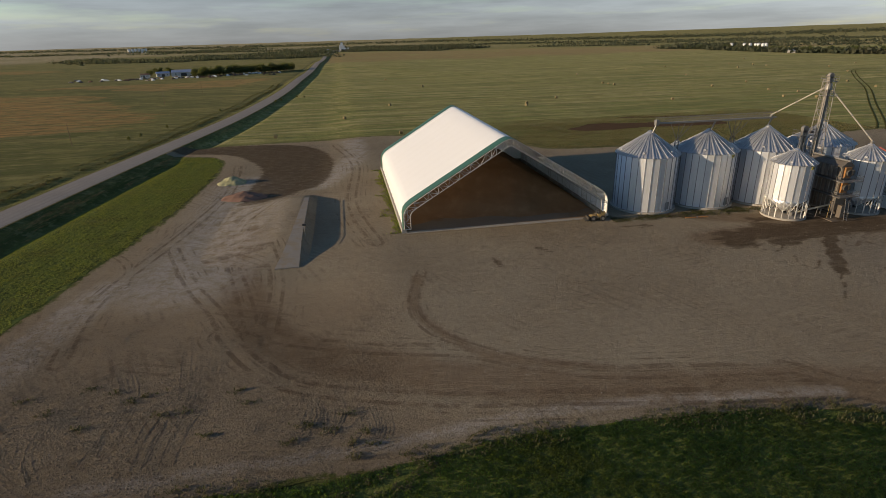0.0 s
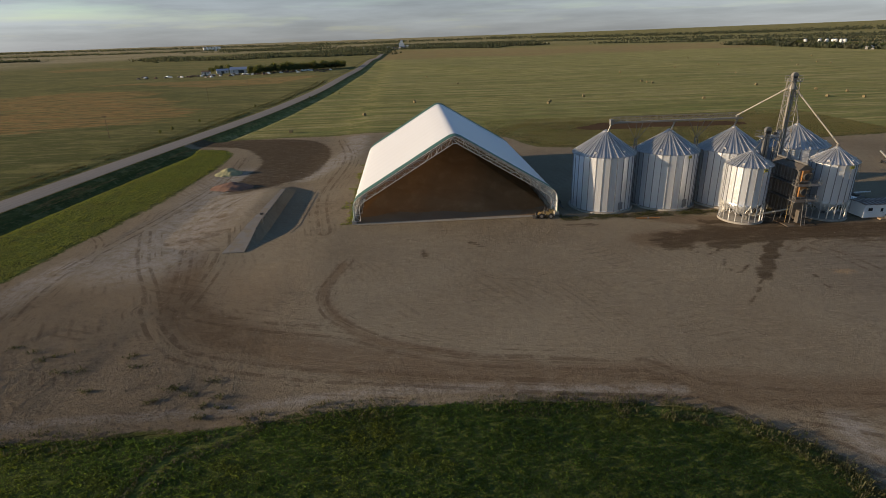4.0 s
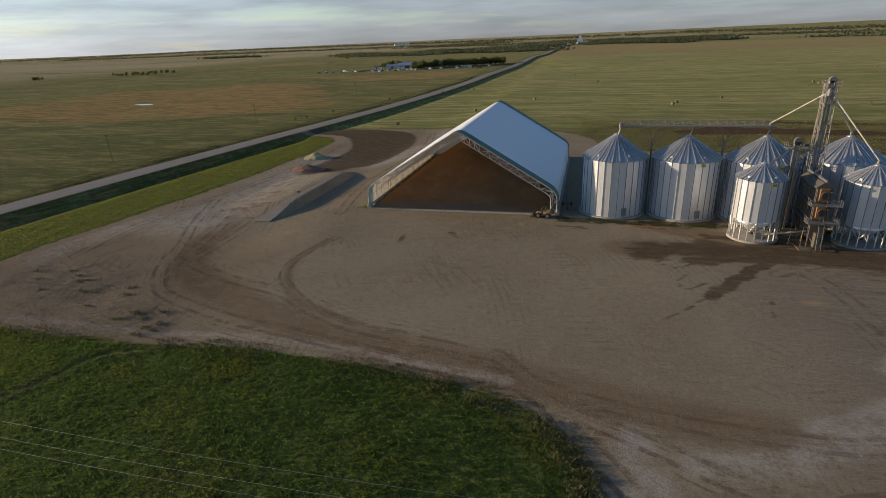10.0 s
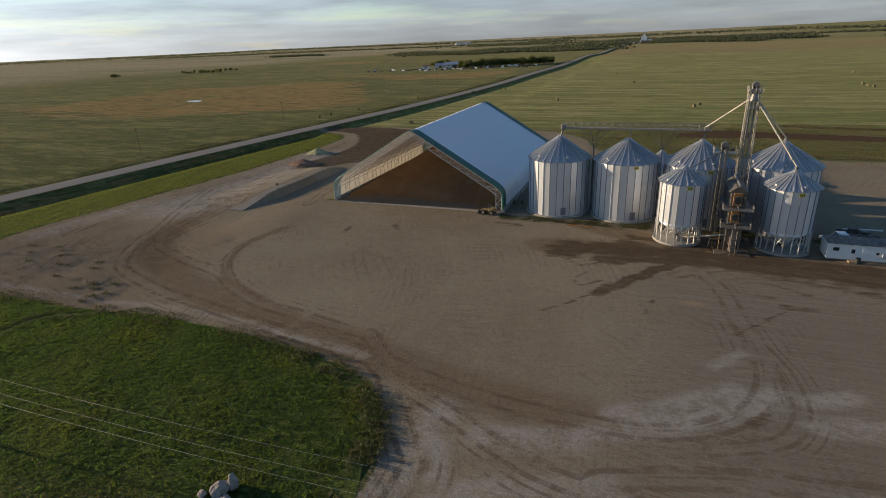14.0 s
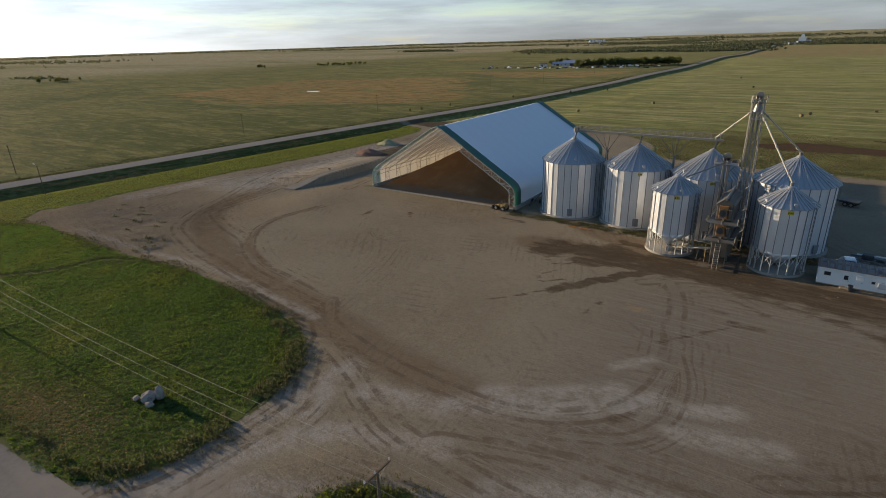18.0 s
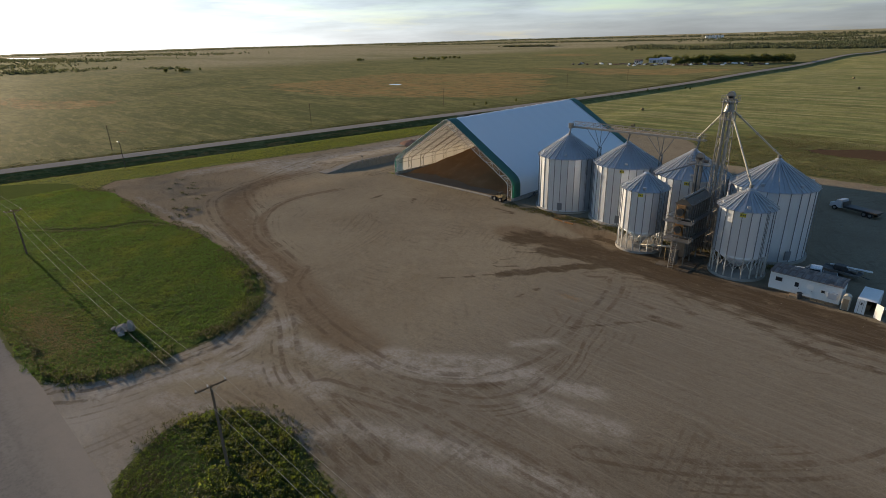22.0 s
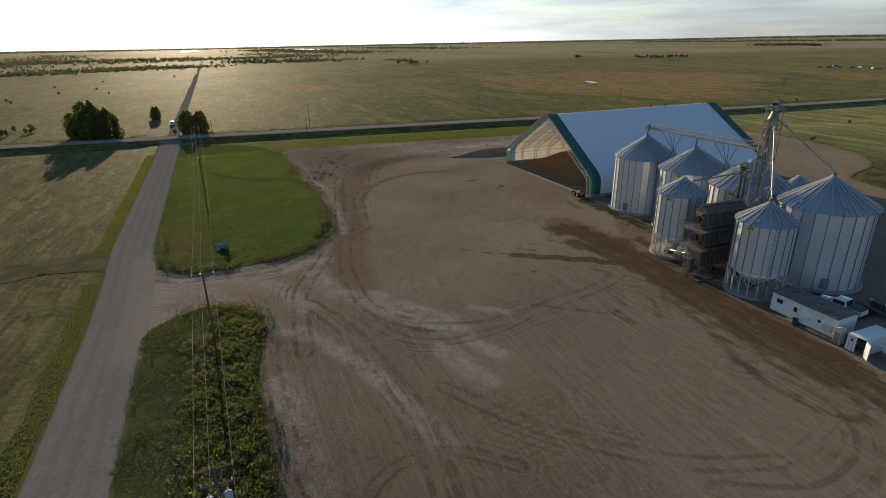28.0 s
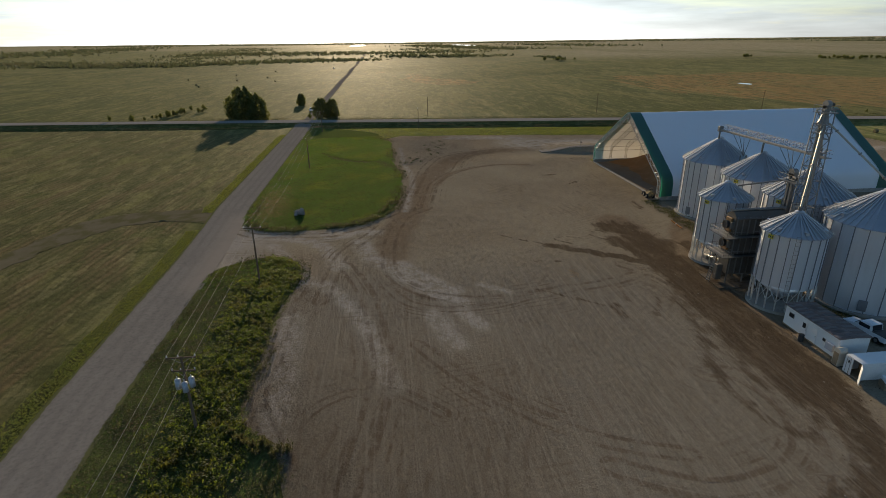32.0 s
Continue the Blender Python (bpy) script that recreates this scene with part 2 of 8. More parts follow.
k = Tree("green_fabric_trim", 0.5)
g_tr = k.t.nodes.new("ShaderNodeBsdfTranslucent")
g_tr.inputs["Color"].default_value = (0.03, 0.26, 0.17, 1)
g_mix = k.t.nodes.new("ShaderNodeMixShader")
g_mix.inputs["Fac"].default_value = 0.26
k.t.links.new(k.b.outputs["BSDF"], g_mix.inputs[1])
k.t.links.new(g_tr.outputs["BSDF"], g_mix.inputs[2])
k.t.links.new(g_mix.outputs["Shader"], k.t.nodes["Material Output"].inputs["Surface"])
M_GREEN = k.done(k.mix(k.noise(0.8, 4), (0.030, 0.098, 0.072), (0.040, 0.118, 0.088)), k.bump(k.noise(0.4, 3), 0.2, 0.08))

k = Tree("stored_grain", 0.95)
h_col = k.mix(k.noise(0.10, 5, 0.6), (0.265, 0.155, 0.082), (0.200, 0.115, 0.060))
h_col = k.mix(k.band(k.noise(0.35, 6, 0.65), 0.45, 0.75, 0.0, 0.6), h_col, (0.31, 0.195, 0.110))
M_GRAIN = k.done(h_col, k.bump(k.noise(2.5, 6, 0.7), 0.5, 0.1))


def leafy(name, c1, c2, c3, through_light=0.35, patch=0.12, glow=(2.7, 2.2, 0.75), gloss=0.7):
    """Foliage: tone differs from leaf to leaf and in drifts across the ground; thin leaves let light through."""
    k = Tree(name, gloss)
    k.b.inputs["Specular IOR Level"].default_value = 0.2
    col = k.mix(k.random(True), c1, c2)
    col = k.mix(k.band(k.noise(patch, 4, 0.6), 0.46, 0.66, 0.0, 0.75), col, c3)
    tr = k.t.nodes.new("ShaderNodeBsdfTranslucent")
    k.t.links.new(k.mix(1.0, col, glow, "MULTIPLY"), tr.inputs["Color"])
    m = k.t.nodes.new("ShaderNodeMixShader")
    m.inputs["Fac"].default_value = through_light
    k.t.links.new(k.b.outputs["BSDF"], m.inputs[1])
    k.t.links.new(tr.outputs["BSDF"], m.inputs[2])
    k.t.links.new(m.outputs["Shader"], k.t.nodes["Material Output"].inputs["Surface"])
    return k.done(col)


M_WEED = leafy("weed_leaves", (0.025, 0.051, 0.023), (0.041, 0.068, 0.028), (0.058, 0.071, 0.028), 0.72, 0.09, (3.5, 3.3, 1.0), 0.6)
M_DRYWEED = leafy("dry_weed_stalks", (0.082, 0.076, 0.036), (0.056, 0.062, 0.026), (0.070, 0.068, 0.030), 0.3, 0.12, (1.6, 1.55, 0.8))
M_STRAW = leafy("straw_grass", (0.165, 0.128, 0.070), (0.115, 0.100, 0.048), (0.100, 0.088, 0.038), 0.4, 0.25)
M_ROUGHGRASS = leafy("uncut_grass", (0.195, 0.165, 0.072), (0.145, 0.140, 0.052), (0.165, 0.130, 0.064), 0.15, 0.05, (1.6, 1.5, 0.9))
M_TURF = leafy("verge_grass_blades", (0.102, 0.140, 0.036), (0.160, 0.190, 0.054), (0.122, 0.136, 0.044), 0.45, 0.12, (2.3, 2.0, 0.85))
M_LEAF = leafy("tree_leaves", (0.066, 0.082, 0.032), (0.098, 0.108, 0.042), (0.112, 0.104, 0.046), 0.45, 0.01, (1.7, 1.55, 0.8))
M_VERGEWEED = leafy("low_verge_weeds", (0.082, 0.078, 0.034), (0.062, 0.072, 0.024), (0.092, 0.070, 0.036), 0.35, 0.25, (1.8, 1.7, 0.85))
M_LUSHWEED = leafy("lush_weed_leaves", (0.036, 0.060, 0.023), (0.060, 0.086, 0.032), (0.064, 0.070, 0.032), 0.68, 0.35, (3.2, 2.8, 0.85), 0.6)
M_FARLEAF = leafy("far_tree_leaves", (0.058, 0.070, 0.042), (0.074, 0.082, 0.048), (0.084, 0.080, 0.050), 0.5, 0.01, (1.15, 1.12, 0.9))
M_BARK = plain("bark", (0.10, 0.08, 0.06), (0.06, 0.05, 0.04), 2.0, 0.95)
M_HAY = plain("baled_hay", (0.22, 0.18, 0.10), (0.15, 0.12, 0.065), 3.0, 0.95, 0.0, 0.6, 0.05)


def vegetation_tone(k):
    c = k.mix(k.noise(0.05, 5, 0.6), (0.085, 0.108, 0.028), (0.110, 0.122, 0.036))
    c = k.mix(k.band(k.noise(0.7, 6, 0.7), 0.45, 0.75, 0.0, 0.6), c, (0.105, 0.095, 0.040))
    return k.mix(k.band(k.noise(3.5, 4, 0.7), 0.4, 0.7, 0.0, 0.6), c, (0.032, 0.045, 0.012))


def tyre_rings(k, centre, period, distort, seed):
    """Faint curved wheel marks: rings round a far centre, kept only in drifts."""
    m = k.t.nodes.new("ShaderNodeMapping")
    m.inputs["Location"].default_value = (-centre[0], -centre[1], 0)
    k.put(m.inputs["Vector"], k.co)
    w = k.t.nodes.new("ShaderNodeTexWave")
    w.wave_type, w.rings_direction = "RINGS", "Z"
    w.inputs["Scale"].default_value = 2 * math.pi / (20 * period)
    w.inputs["Distortion"].default_value, w.inputs["Detail"].default_value, w.inputs["Detail Scale"].default_value = distort, 3.0, 0.12
    k.put(w.inputs["Vector"], m.outputs["Vector"])
    line = k.band(w.outputs["Fac"], 0.62, 0.95)
    return k.math("MULTIPLY", line, k.band(k.noise(0.075, 5, 0.7, (1, 1, 1), seed), 0.54, 0.64))


k = Tree("packed_gravel_yard", 0.95)
y_big, y_mid, y_fine = k.noise(0.035, 6, 0.6), k.noise(0.28, 8, 0.7), k.noise(2.2, 8, 0.8)
y_loose = k.attr("rough")
y_col = k.mix(k.band(y_big, 0.35, 0.65), (0.256, 0.216, 0.153), (0.210, 0.172, 0.120))
y_col = k.mix(k.band(y_mid, 0.45, 0.72, 0.0, 0.5), y_col, (0.284, 0.243, 0.176))
y_col = k.mix(k.band(k.noise(0.9, 7, 0.75), 0.50, 0.72, 0.0, 0.35), y_col, (0.138, 0.104, 0.072))
y_col = k.mix(k.band(y_fine, 0.42, 0.72, 0.0, 0.45), y_col, (0.122, 0.094, 0.066))
y_col = k.mix(k.math("MULTIPLY", y_loose, 0.60), y_col, (0.285, 0.222, 0.154))
# eastern yard painted greyer and darker for the way light falls there
y_col = k.mix(k.math("MULTIPLY", k.attr("lines"), 0.62), y_col, (0.152, 0.136, 0.112))
y_warm = k.math("MULTIPLY", k.attr("warm"), k.band(k.noise(0.35, 7, 0.75), 0.28, 0.58, 0.55, 1.0))
y_col = k.mix(k.math("MULTIPLY", y_warm, 0.85), y_col, (0.160, 0.117, 0.076))
y_pale = k.math("MULTIPLY", k.attr("pale"), k.band(k.noise(0.42, 9, 0.82), 0.36, 0.58))
y_col = k.mix(k.math("MULTIPLY", k.attr("driven"), 0.85), y_col, k.mix(k.noise(0.12, 6, 0.65), (0.285, 0.257, 0.224), (0.232, 0.207, 0.178)))
y_col = k.mix(k.math("MULTIPLY", y_pale, 0.75), y_col, (0.335, 0.310, 0.275))
y_damp = k.band(k.math("ADD", k.attr("damp"), k.math("MULTIPLY", k.math("SUBTRACT", k.noise(0.55, 10, 0.82, (0.35, 1.3, 1.0)), 0.5), 2.8)), 0.18, 0.80)
y_streak = k.band(k.noise(0.8, 9, 0.8, (0.35, 1.4, 1.0), 20.0), 0.32, 0.56, 0.62, 1.0)
y_col = k.mix(k.math("MULTIPLY", k.math("MULTIPLY", y_damp, 0.9), y_streak), y_col, (0.060, 0.043, 0.026))
# wheel ruts: two dark lines either side of each way, then stray arcs
y_d = k.attr("rut")
y_pair = k.band(k.math("ABSOLUTE", k.math("SUBTRACT", k.math("ABSOLUTE", y_d), 1.0)), 0.46, 0.20)
y_many = k.band(k.math("SINE", k.math("MULTIPLY", y_d, 5.3)), 0.35, 0.95)
y_rut = k.math("ADD", k.math("MULTIPLY", y_pair, k.attr("rutm")), k.math("MULTIPLY", k.math("MULTIPLY", y_many, k.attr("rutw")), k.band(k.noise(0.10, 5, 0.7), 0.46, 0.60)), True)
y_rut = k.math("MULTIPLY", y_rut, k.band(k.noise(0.30, 7, 0.8), 0.40, 0.56))
y_arc = k.math("ADD", tyre_rings(k, (-70, 20), 1.1, 5.0, 0.0), tyre_rings(k, (30, 190), 1.6, 7.0, 40.0))
y_arc = k.math("ADD", y_arc, tyre_rings(k, (150, 140), 1.7, 7.0, 80.0), True)
y_drag = k.band(k.noise(1.5, 7, 0.75, (0.25, 1.2, 1.0), -38.0), 0.50, 0.60)
y_drag = k.math("MULTIPLY", k.math("MAXIMUM", y_drag, k.band(k.noise(1.5, 7, 0.75, (0.25, 1.2, 1.0), 62.0), 0.52, 0.62)), k.band(k.noise(0.12, 5, 0.7), 0.42, 0.60, 0.25, 1.0))
y_lines = k.math("MAXIMUM", k.math("MULTIPLY", y_rut, 0.9), k.math("MULTIPLY", y_arc, k.math("ADD", 0.38, k.math("MULTIPLY", y_loose, 0.2))))
y_col = k.mix(k.math("MULTIPLY", y_lines, 0.66), y_col, (0.088, 0.062, 0.040))
y_veg = k.band(k.math("ADD", k.attr("veg"), k.math("MULTIPLY", k.math("SUBTRACT", k.noise(0.6, 8, 0.8), 0.5), 1.5)), 0.80, 1.05)
y_col = k.mix(y_veg, y_col, vegetation_tone(k))
y_col = k.mix(k.math("MULTIPLY", y_drag, k.math("ADD", 0.08, k.math("MULTIPLY", y_loose, 0.16))), y_col, (0.085, 0.060, 0.040))
y_h = k.math("ADD", k.math("ADD", y_fine, k.math("MULTIPLY", y_drag, -0.35)), k.math("MULTIPLY", y_mid, 0.8))
y_grit = k.noise(7.0, 4, 0.8)
y_cell = k.speck(4.5)
y_col = k.mix(k.math("MULTIPLY", k.band(y_grit, 0.36, 0.66, 0.0, 0.40), k.band(k.attr("driven"), 0.0, 1.0, 1.0, 0.35)), y_col, (0.080, 0.058, 0.040))
y_col = k.mix(k.band(k.noise(5.0, 5, 0.85), 0.56, 0.72, 0.0, 0.45), y_col, (0.30, 0.255, 0.20))
y_long = k.math("MULTIPLY", k.attr("lines"), k.band(k.noise(1.0, 6, 0.65, (0.05, 2.6, 1.0)), 0.50, 0.62))
y_col = k.mix(k.math("MULTIPLY", y_long, 0.16), y_col, (0.30, 0.268, 0.226))
y_dark = k.math("MULTIPLY", k.attr("lines"), k.band(k.noise(1.0, 6, 0.65, (0.045, 2.2, 1.0), 40.0), 0.53, 0.62))
y_col = k.mix(k.math("MULTIPLY", y_dark, 0.22), y_col, (0.125, 0.092, 0.066))
y_n = k.bump(k.math("ADD", y_h, k.math("MULTIPLY", y_grit, 0.35)), 0.8, 0.12)
y_n = k.bump(k.math("MULTIPLY", y_loose, y_cell), -0.7, 0.16, y_n)
y_n = k.bump(y_lines, -0.6, 0.10, y_n)
y_n = k.bump(k.math("MULTIPLY", y_loose, k.noise(2.2, 8, 0.85)), 1.0, 0.28, y_n)
k.b.inputs["Specular IOR Level"].default_value = 0.0
M_YARD = k.done(y_col, y_n, 0.8)

k = Tree("open_fields", 0.95)
p_big = k.noise(1.0, 6, 0.6, (0.0025, 0.0065, 1.0))
p_col = k.mix(k.band(p_big, 0.42, 0.58), (0.050, 0.060, 0.017), (0.088, 0.086, 0.026))
p_col = k.mix(k.band(k.noise(1.0, 7, 0.68, (0.009, 0.040, 1.0)), 0.49, 0.57, 0.0, 0.75), p_col, (0.138, 0.122, 0.046))
p_col = k.mix(k.band(k.noise(1.0, 8, 0.72, (0.020, 0.09, 1.0), 20.0), 0.51, 0.58, 0.0, 0.75), p_col, (0.048, 0.054, 0.016))
# rust-brown pasture growth, and the shadow tone painted along the highway ditch
p_rust_shade = k.band(k.math("ADD", k.attr("rust"), k.math("MULTIPLY", k.math("SUBTRACT", k.noise(1.0, 8, 0.78, (0.010, 0.050, 1.0)), 0.5), 2.2)), 0.40, 0.56)
p_rustc = k.mix(k.band(k.noise(1.0, 7, 0.75, (0.05, 0.24, 1.0)), 0.42, 0.6), (0.255, 0.130, 0.048), (0.130, 0.088, 0.034))
p_col = k.mix(k.math("MULTIPLY", p_rust_shade, 0.95), p_col, p_rustc)
# mown hay: long broken streaks
h_c = k.mix(k.band(k.noise(1.0, 5, 0.6, (0.004, 0.016, 1.0)), 0.42, 0.58), (0.132, 0.144, 0.042), (0.180, 0.174, 0.056))
h_c = k.mix(k.band(k.noise(1.0, 6, 0.62, (0.010, 0.16, 1.0)), 0.49, 0.57, 0.0, 0.85), h_c, (0.275, 0.238, 0.105))
h_c = k.mix(k.band(k.noise(1.0, 6, 0.62, (0.012, 0.12, 1.0), 20.0), 0.52, 0.59, 0.0, 0.8), h_c, (0.086, 0.112, 0.030))
h_c = k.mix(k.band(k.noise(1.0, 6, 0.7, (0.06, 0.5, 1.0)), 0.48, 0.60, 0.0, 0.5), h_c, (0.135, 0.132, 0.040))
p_col = k.mix(k.attr("hay"), p_col, h_c)
p_col = k.mix(k.math("MULTIPLY", k.attr("brown"), k.band(k.noise(1.0, 6, 0.65, (0.004, 0.03, 1.0)), 0.34, 0.52, 0.3, 1.0)), p_col, (0.168, 0.108, 0.052))
s_c = k.mix(k.wave(0.22, (1.0, 1.0, 1.0), 7.0, 1.5, 3.0, "Y"), (0.090, 0.084, 0.034), (0.066, 0.060, 0.024))
s_c = k.mix(k.band(k.noise(0.05, 7, 0.7, (0.5, 1.6, 1.0)), 0.44, 0.58, 0.0, 0.85), s_c, k.mix(k.wave(0.22, (1.0, 1.0, 1.0), 7.0, 1.5, 3.0, "Y"), (0.118, 0.080, 0.040), (0.076, 0.056, 0.028)))
s_c = k.mix(k.band(k.noise(0.05, 5, 0.6), 0.56, 0.68, 0.0, 0.7), s_c, (0.074, 0.084, 0.024))
p_col = k.mix(k.attr("south"), p_col, s_c)
p_col = k.mix(k.math("MULTIPLY", k.attr("stubble"), k.band(k.noise(0.0016, 5, 0.6, (0.4, 1.5, 1)), 0.30, 0.52)), p_col, (0.270, 0.215, 0.148))
p_col = k.mix(k.band(k.noise(1.0, 5, 0.65, (0.05, 0.26, 1.0), 33.0), 0.50, 0.57, 0.0, 0.42), p_col, (0.046, 0.050, 0.017))
p_col = k.mix(k.band(k.noise(1.0, 5, 0.65, (0.06, 0.34, 1.0), 71.0), 0.52, 0.60, 0.0, 0.35), p_col, (0.215, 0.185, 0.085))
p_col = k.mix(k.attr("lush"), p_col, k.mix(k.band(k.math("ADD", k.noise(0.25, 7, 0.75), k.math("MULTIPLY", k.wave(0.22, (1, 1, 1), 8.0, 2.0, 3.0), 0.25)), 0.45, 0.80), (0.112, 0.138, 0.034), (0.054, 0.076, 0.019)))
p_col = k.mix(k.math("MULTIPLY", k.band(k.noise(1.0, 7, 0.72, (0.10, 0.22, 1.0), 12.0), 0.50, 0.60, 0.0, 0.55), k.band(k.attr("hay"), 0.0, 1.0, 1.0, 0.35)), p_col, (0.036, 0.042, 0.012))
p_col = k.mix(k.math("MULTIPLY", k.band(k.noise(1.0, 7, 0.72, (0.04, 0.11, 1.0), 55.0), 0.53, 0.62, 0.0, 0.5), k.band(k.attr("hay"), 0.0, 1.0, 1.0, 0.3)), p_col, (0.135, 0.128, 0.040))
p_n = k.bump(k.noise(0.9, 6, 0.75), 0.8, 0.30)
p_n = k.bump(k.noise(0.07, 4, 0.6), 0.6, 1.2, p_n)
k.b.inputs["Specular IOR Level"].default_value = 0.003
k.b.inputs["Sheen Weight"].default_value, k.b.inputs["Sheen Roughness"].default_value = 0.05, 0.5
k.b.inputs["Sheen Tint"].default_value = (0.80, 0.76, 0.48, 1)
M_FIELD = k.done(k.mix(k.band(k.noise(0.6, 6, 0.75), 0.44, 0.70, 0.0, 0.40), p_col, (0.050, 0.052, 0.018)), p_n, 0.8)

k = Tree("turf_ground", 0.95)
M_TURFGROUND = k.done(vegetation_tone(k), k.bump(k.noise(2.2, 6, 0.75), 0.9, 0.2))

def road_surface(name, c1, c2, lane, verge):
    k = Tree(name, 0.9)
    r_col = k.mix(k.noise(0.06, 6, 0.65), c1, c2)
    r_lane = k.band(k.math("ABSOLUTE", k.math("SINE", k.math("MULTIPLY", k.attr("across"), 1.75))), 0.2, 0.9, 0.0, 0.5)
    r_col = k.mix(k.math("MULTIPLY", r_lane, k.band(k.noise(0.15, 6, 0.7), 0.3, 0.6)), r_col, lane)
    r_col = k.mix(k.band(k.noise(2.5, 5, 0.7), 0.4, 0.75, 0.0, 0.45), r_col, tuple(v * 0.55 for v in c2))
    r_edge = k.math("ADD", k.attr("verge"), k.math("MULTIPLY", k.math("SUBTRACT", k.noise(0.7, 6, 0.75), 0.5), 0.9))
    r_col = k.mix(k.math("MULTIPLY", k.attr("opening"), k.band(k.noise(0.35, 6, 0.7), 0.30, 0.60, 0.7, 1.0)), r_col, (0.232, 0.196, 0.160))
    r_col = k.mix(k.band(r_edge, 0.45, 0.65), r_col, verge)
    return k.done(r_col, k.bump(k.noise(3.0, 6, 0.75), 0.5, 0.05))


M_ROAD = road_surface("worn_gravel_road", (0.196, 0.174, 0.150), (0.156, 0.138, 0.118), (0.222, 0.198, 0.170), (0.100, 0.100, 0.040))
M_HIGHWAY = road_surface("pale_highway_surface", (0.245, 0.222, 0.200), (0.200, 0.180, 0.160), (0.270, 0.246, 0.220), (0.120, 0.108, 0.050))

# ---- shape of the land ----
def sm(a, b, v):
    t = np.clip((v - a) / (b - a), 0, 1)
    return t * t * (3 - 2 * t)


HWY = np.array([(-2600, -440), (-900, -205), (-120, -103), (-73, -98), (-25, -93.2), (11.5, -88.3), (41, -83.8), (80, -79.5), (111, -75.8), (131, -73.2), (157, -69.9), (187, -65.6),
                (218, -60.2), (258, -53.6), (313, -47.9), (415, -42), (784, -34.5), (1508, -28), (4600, -8)], float)
_hy = np.arange(-2600, 4600, 10.0)
_hx = np.interp(_hy, HWY[:, 0], HWY[:, 1])
_pad = np.pad(_hx, 5, mode="edge")
_hx = np.convolve(_pad, np.ones(11) / 11, "valid")


def hwy_x(y):
    return np.interp(y, _hy, _hx)


def hwy_d(x, y):
    """Distance from the highway's centre line, positive towards the yard."""
    slope = (hwy_x(y + 5) - hwy_x(y - 5)) / 10
    return (x - hwy_x(y)) / np.sqrt(1 + slope * slope)


def side_y(x):
    """Centre line of the gravel side road."""
    return np.interp(x, (-3000, -95, -60, 40, 56, 72, 110, 122, 1500), (-14, -0.6, -0.2, 0.5, 1.6, 2.3, 2.7, 3.3, 48))


def land(x, y):
    x, y = np.asarray(x, float), np.asarray(y, float)
    z = 0.8 * sm(45, 92, y) * sm(-10, 7, x)
    d = hwy_d(x, y)
    open_ditch = sm(6, 14, np.abs(y - side_y(-88.0))) * sm(7, 15, np.abs(y - 196 + 0.3 * (d - 10)))
    z = z + (1.1 - z) * (1 - sm(4.6, 8.5, np.abs(d)))
    z = z - 1.3 * (1 - 0.65 * sm(240, 320, y)) * np.exp(-((d - 10.5) / 2.8) ** 2) * open_ditch - 0.5 * np.exp(-((d + 11.0) / 3.0) ** 2) * sm(6, 14, np.abs(y - side_y(-88.0)))
    s = y - side_y(x)
    z = z - 0.35 * np.exp(-((np.abs(s) - 7.5) / 2.0) ** 2) * sm(-78, -70, x) * (1 - sm(20, 40, x)) * (s > 0)
    r = np.hypot(x - 80, y - 40)
    roll = 0.8 * np.sin(x * 0.011 + 1.3) * np.sin(y * 0.009) + 0.5 * np.sin(x * 0.031 + y * 0.017)
    z = z + roll * sm(260, 600, r) * 1.4
    head = np.degrees(np.arctan2(x - 80, y - 40))
    rim = np.interp(head, (-180, -90, -45, -15, 20, 50, 90, 130, 180), (10, -2, 4, 20, 36, 58, 45, 20, 10))
    z = z + rim * sm(3000, 4700, r)
    return z


def poly_sdf(x, y, pts):
    """Signed distance to a closed outline, negative inside."""
    p = np.array(pts, float)
    q = np.roll(p, -1, 0)
    best = np.full(np.shape(x), 1e9)
    inside = np.zeros(np.shape(x), bool)
    for (ax, ay), (bx, by) in zip(p, q):
        ex, ey = bx - ax, by - ay
        t = np.clip(((x - ax) * ex + (y - ay) * ey) / (ex * ex + ey * ey), 0, 1)
        best = np.minimum(best, np.hypot(x - ax - t * ex, y - ay - t * ey))
        cross = (ay > y) != (by > y)
        with np.errstate(divide="ignore", invalid="ignore"):
            inside ^= cross & (x < ex * (y - ay) / (ey if ey else 1e-9) + ax)
    return np.where(inside, -best, best)


def line_dist(x, y, pts):
    """Distance to an open line, signed by side."""
    best, sign = np.full(np.shape(x), 1e9), np.ones(np.shape(x))
    p = smooth_line(pts)
    for (ax, ay), (bx, by) in zip(p[:-1], p[1:]):
        ex, ey = bx - ax, by - ay
        t = np.clip(((x - ax) * ex + (y - ay) * ey) / (ex * ex + ey * ey + 1e-9), 0, 1)
        dist = np.hypot(x - ax - t * ex, y - ay - t * ey)
        near = dist < best
        best = np.where(near, dist, best)
        sign = np.where(near, np.sign(ex * (y - ay) - ey * (x - ax)), sign)
    return best * sign


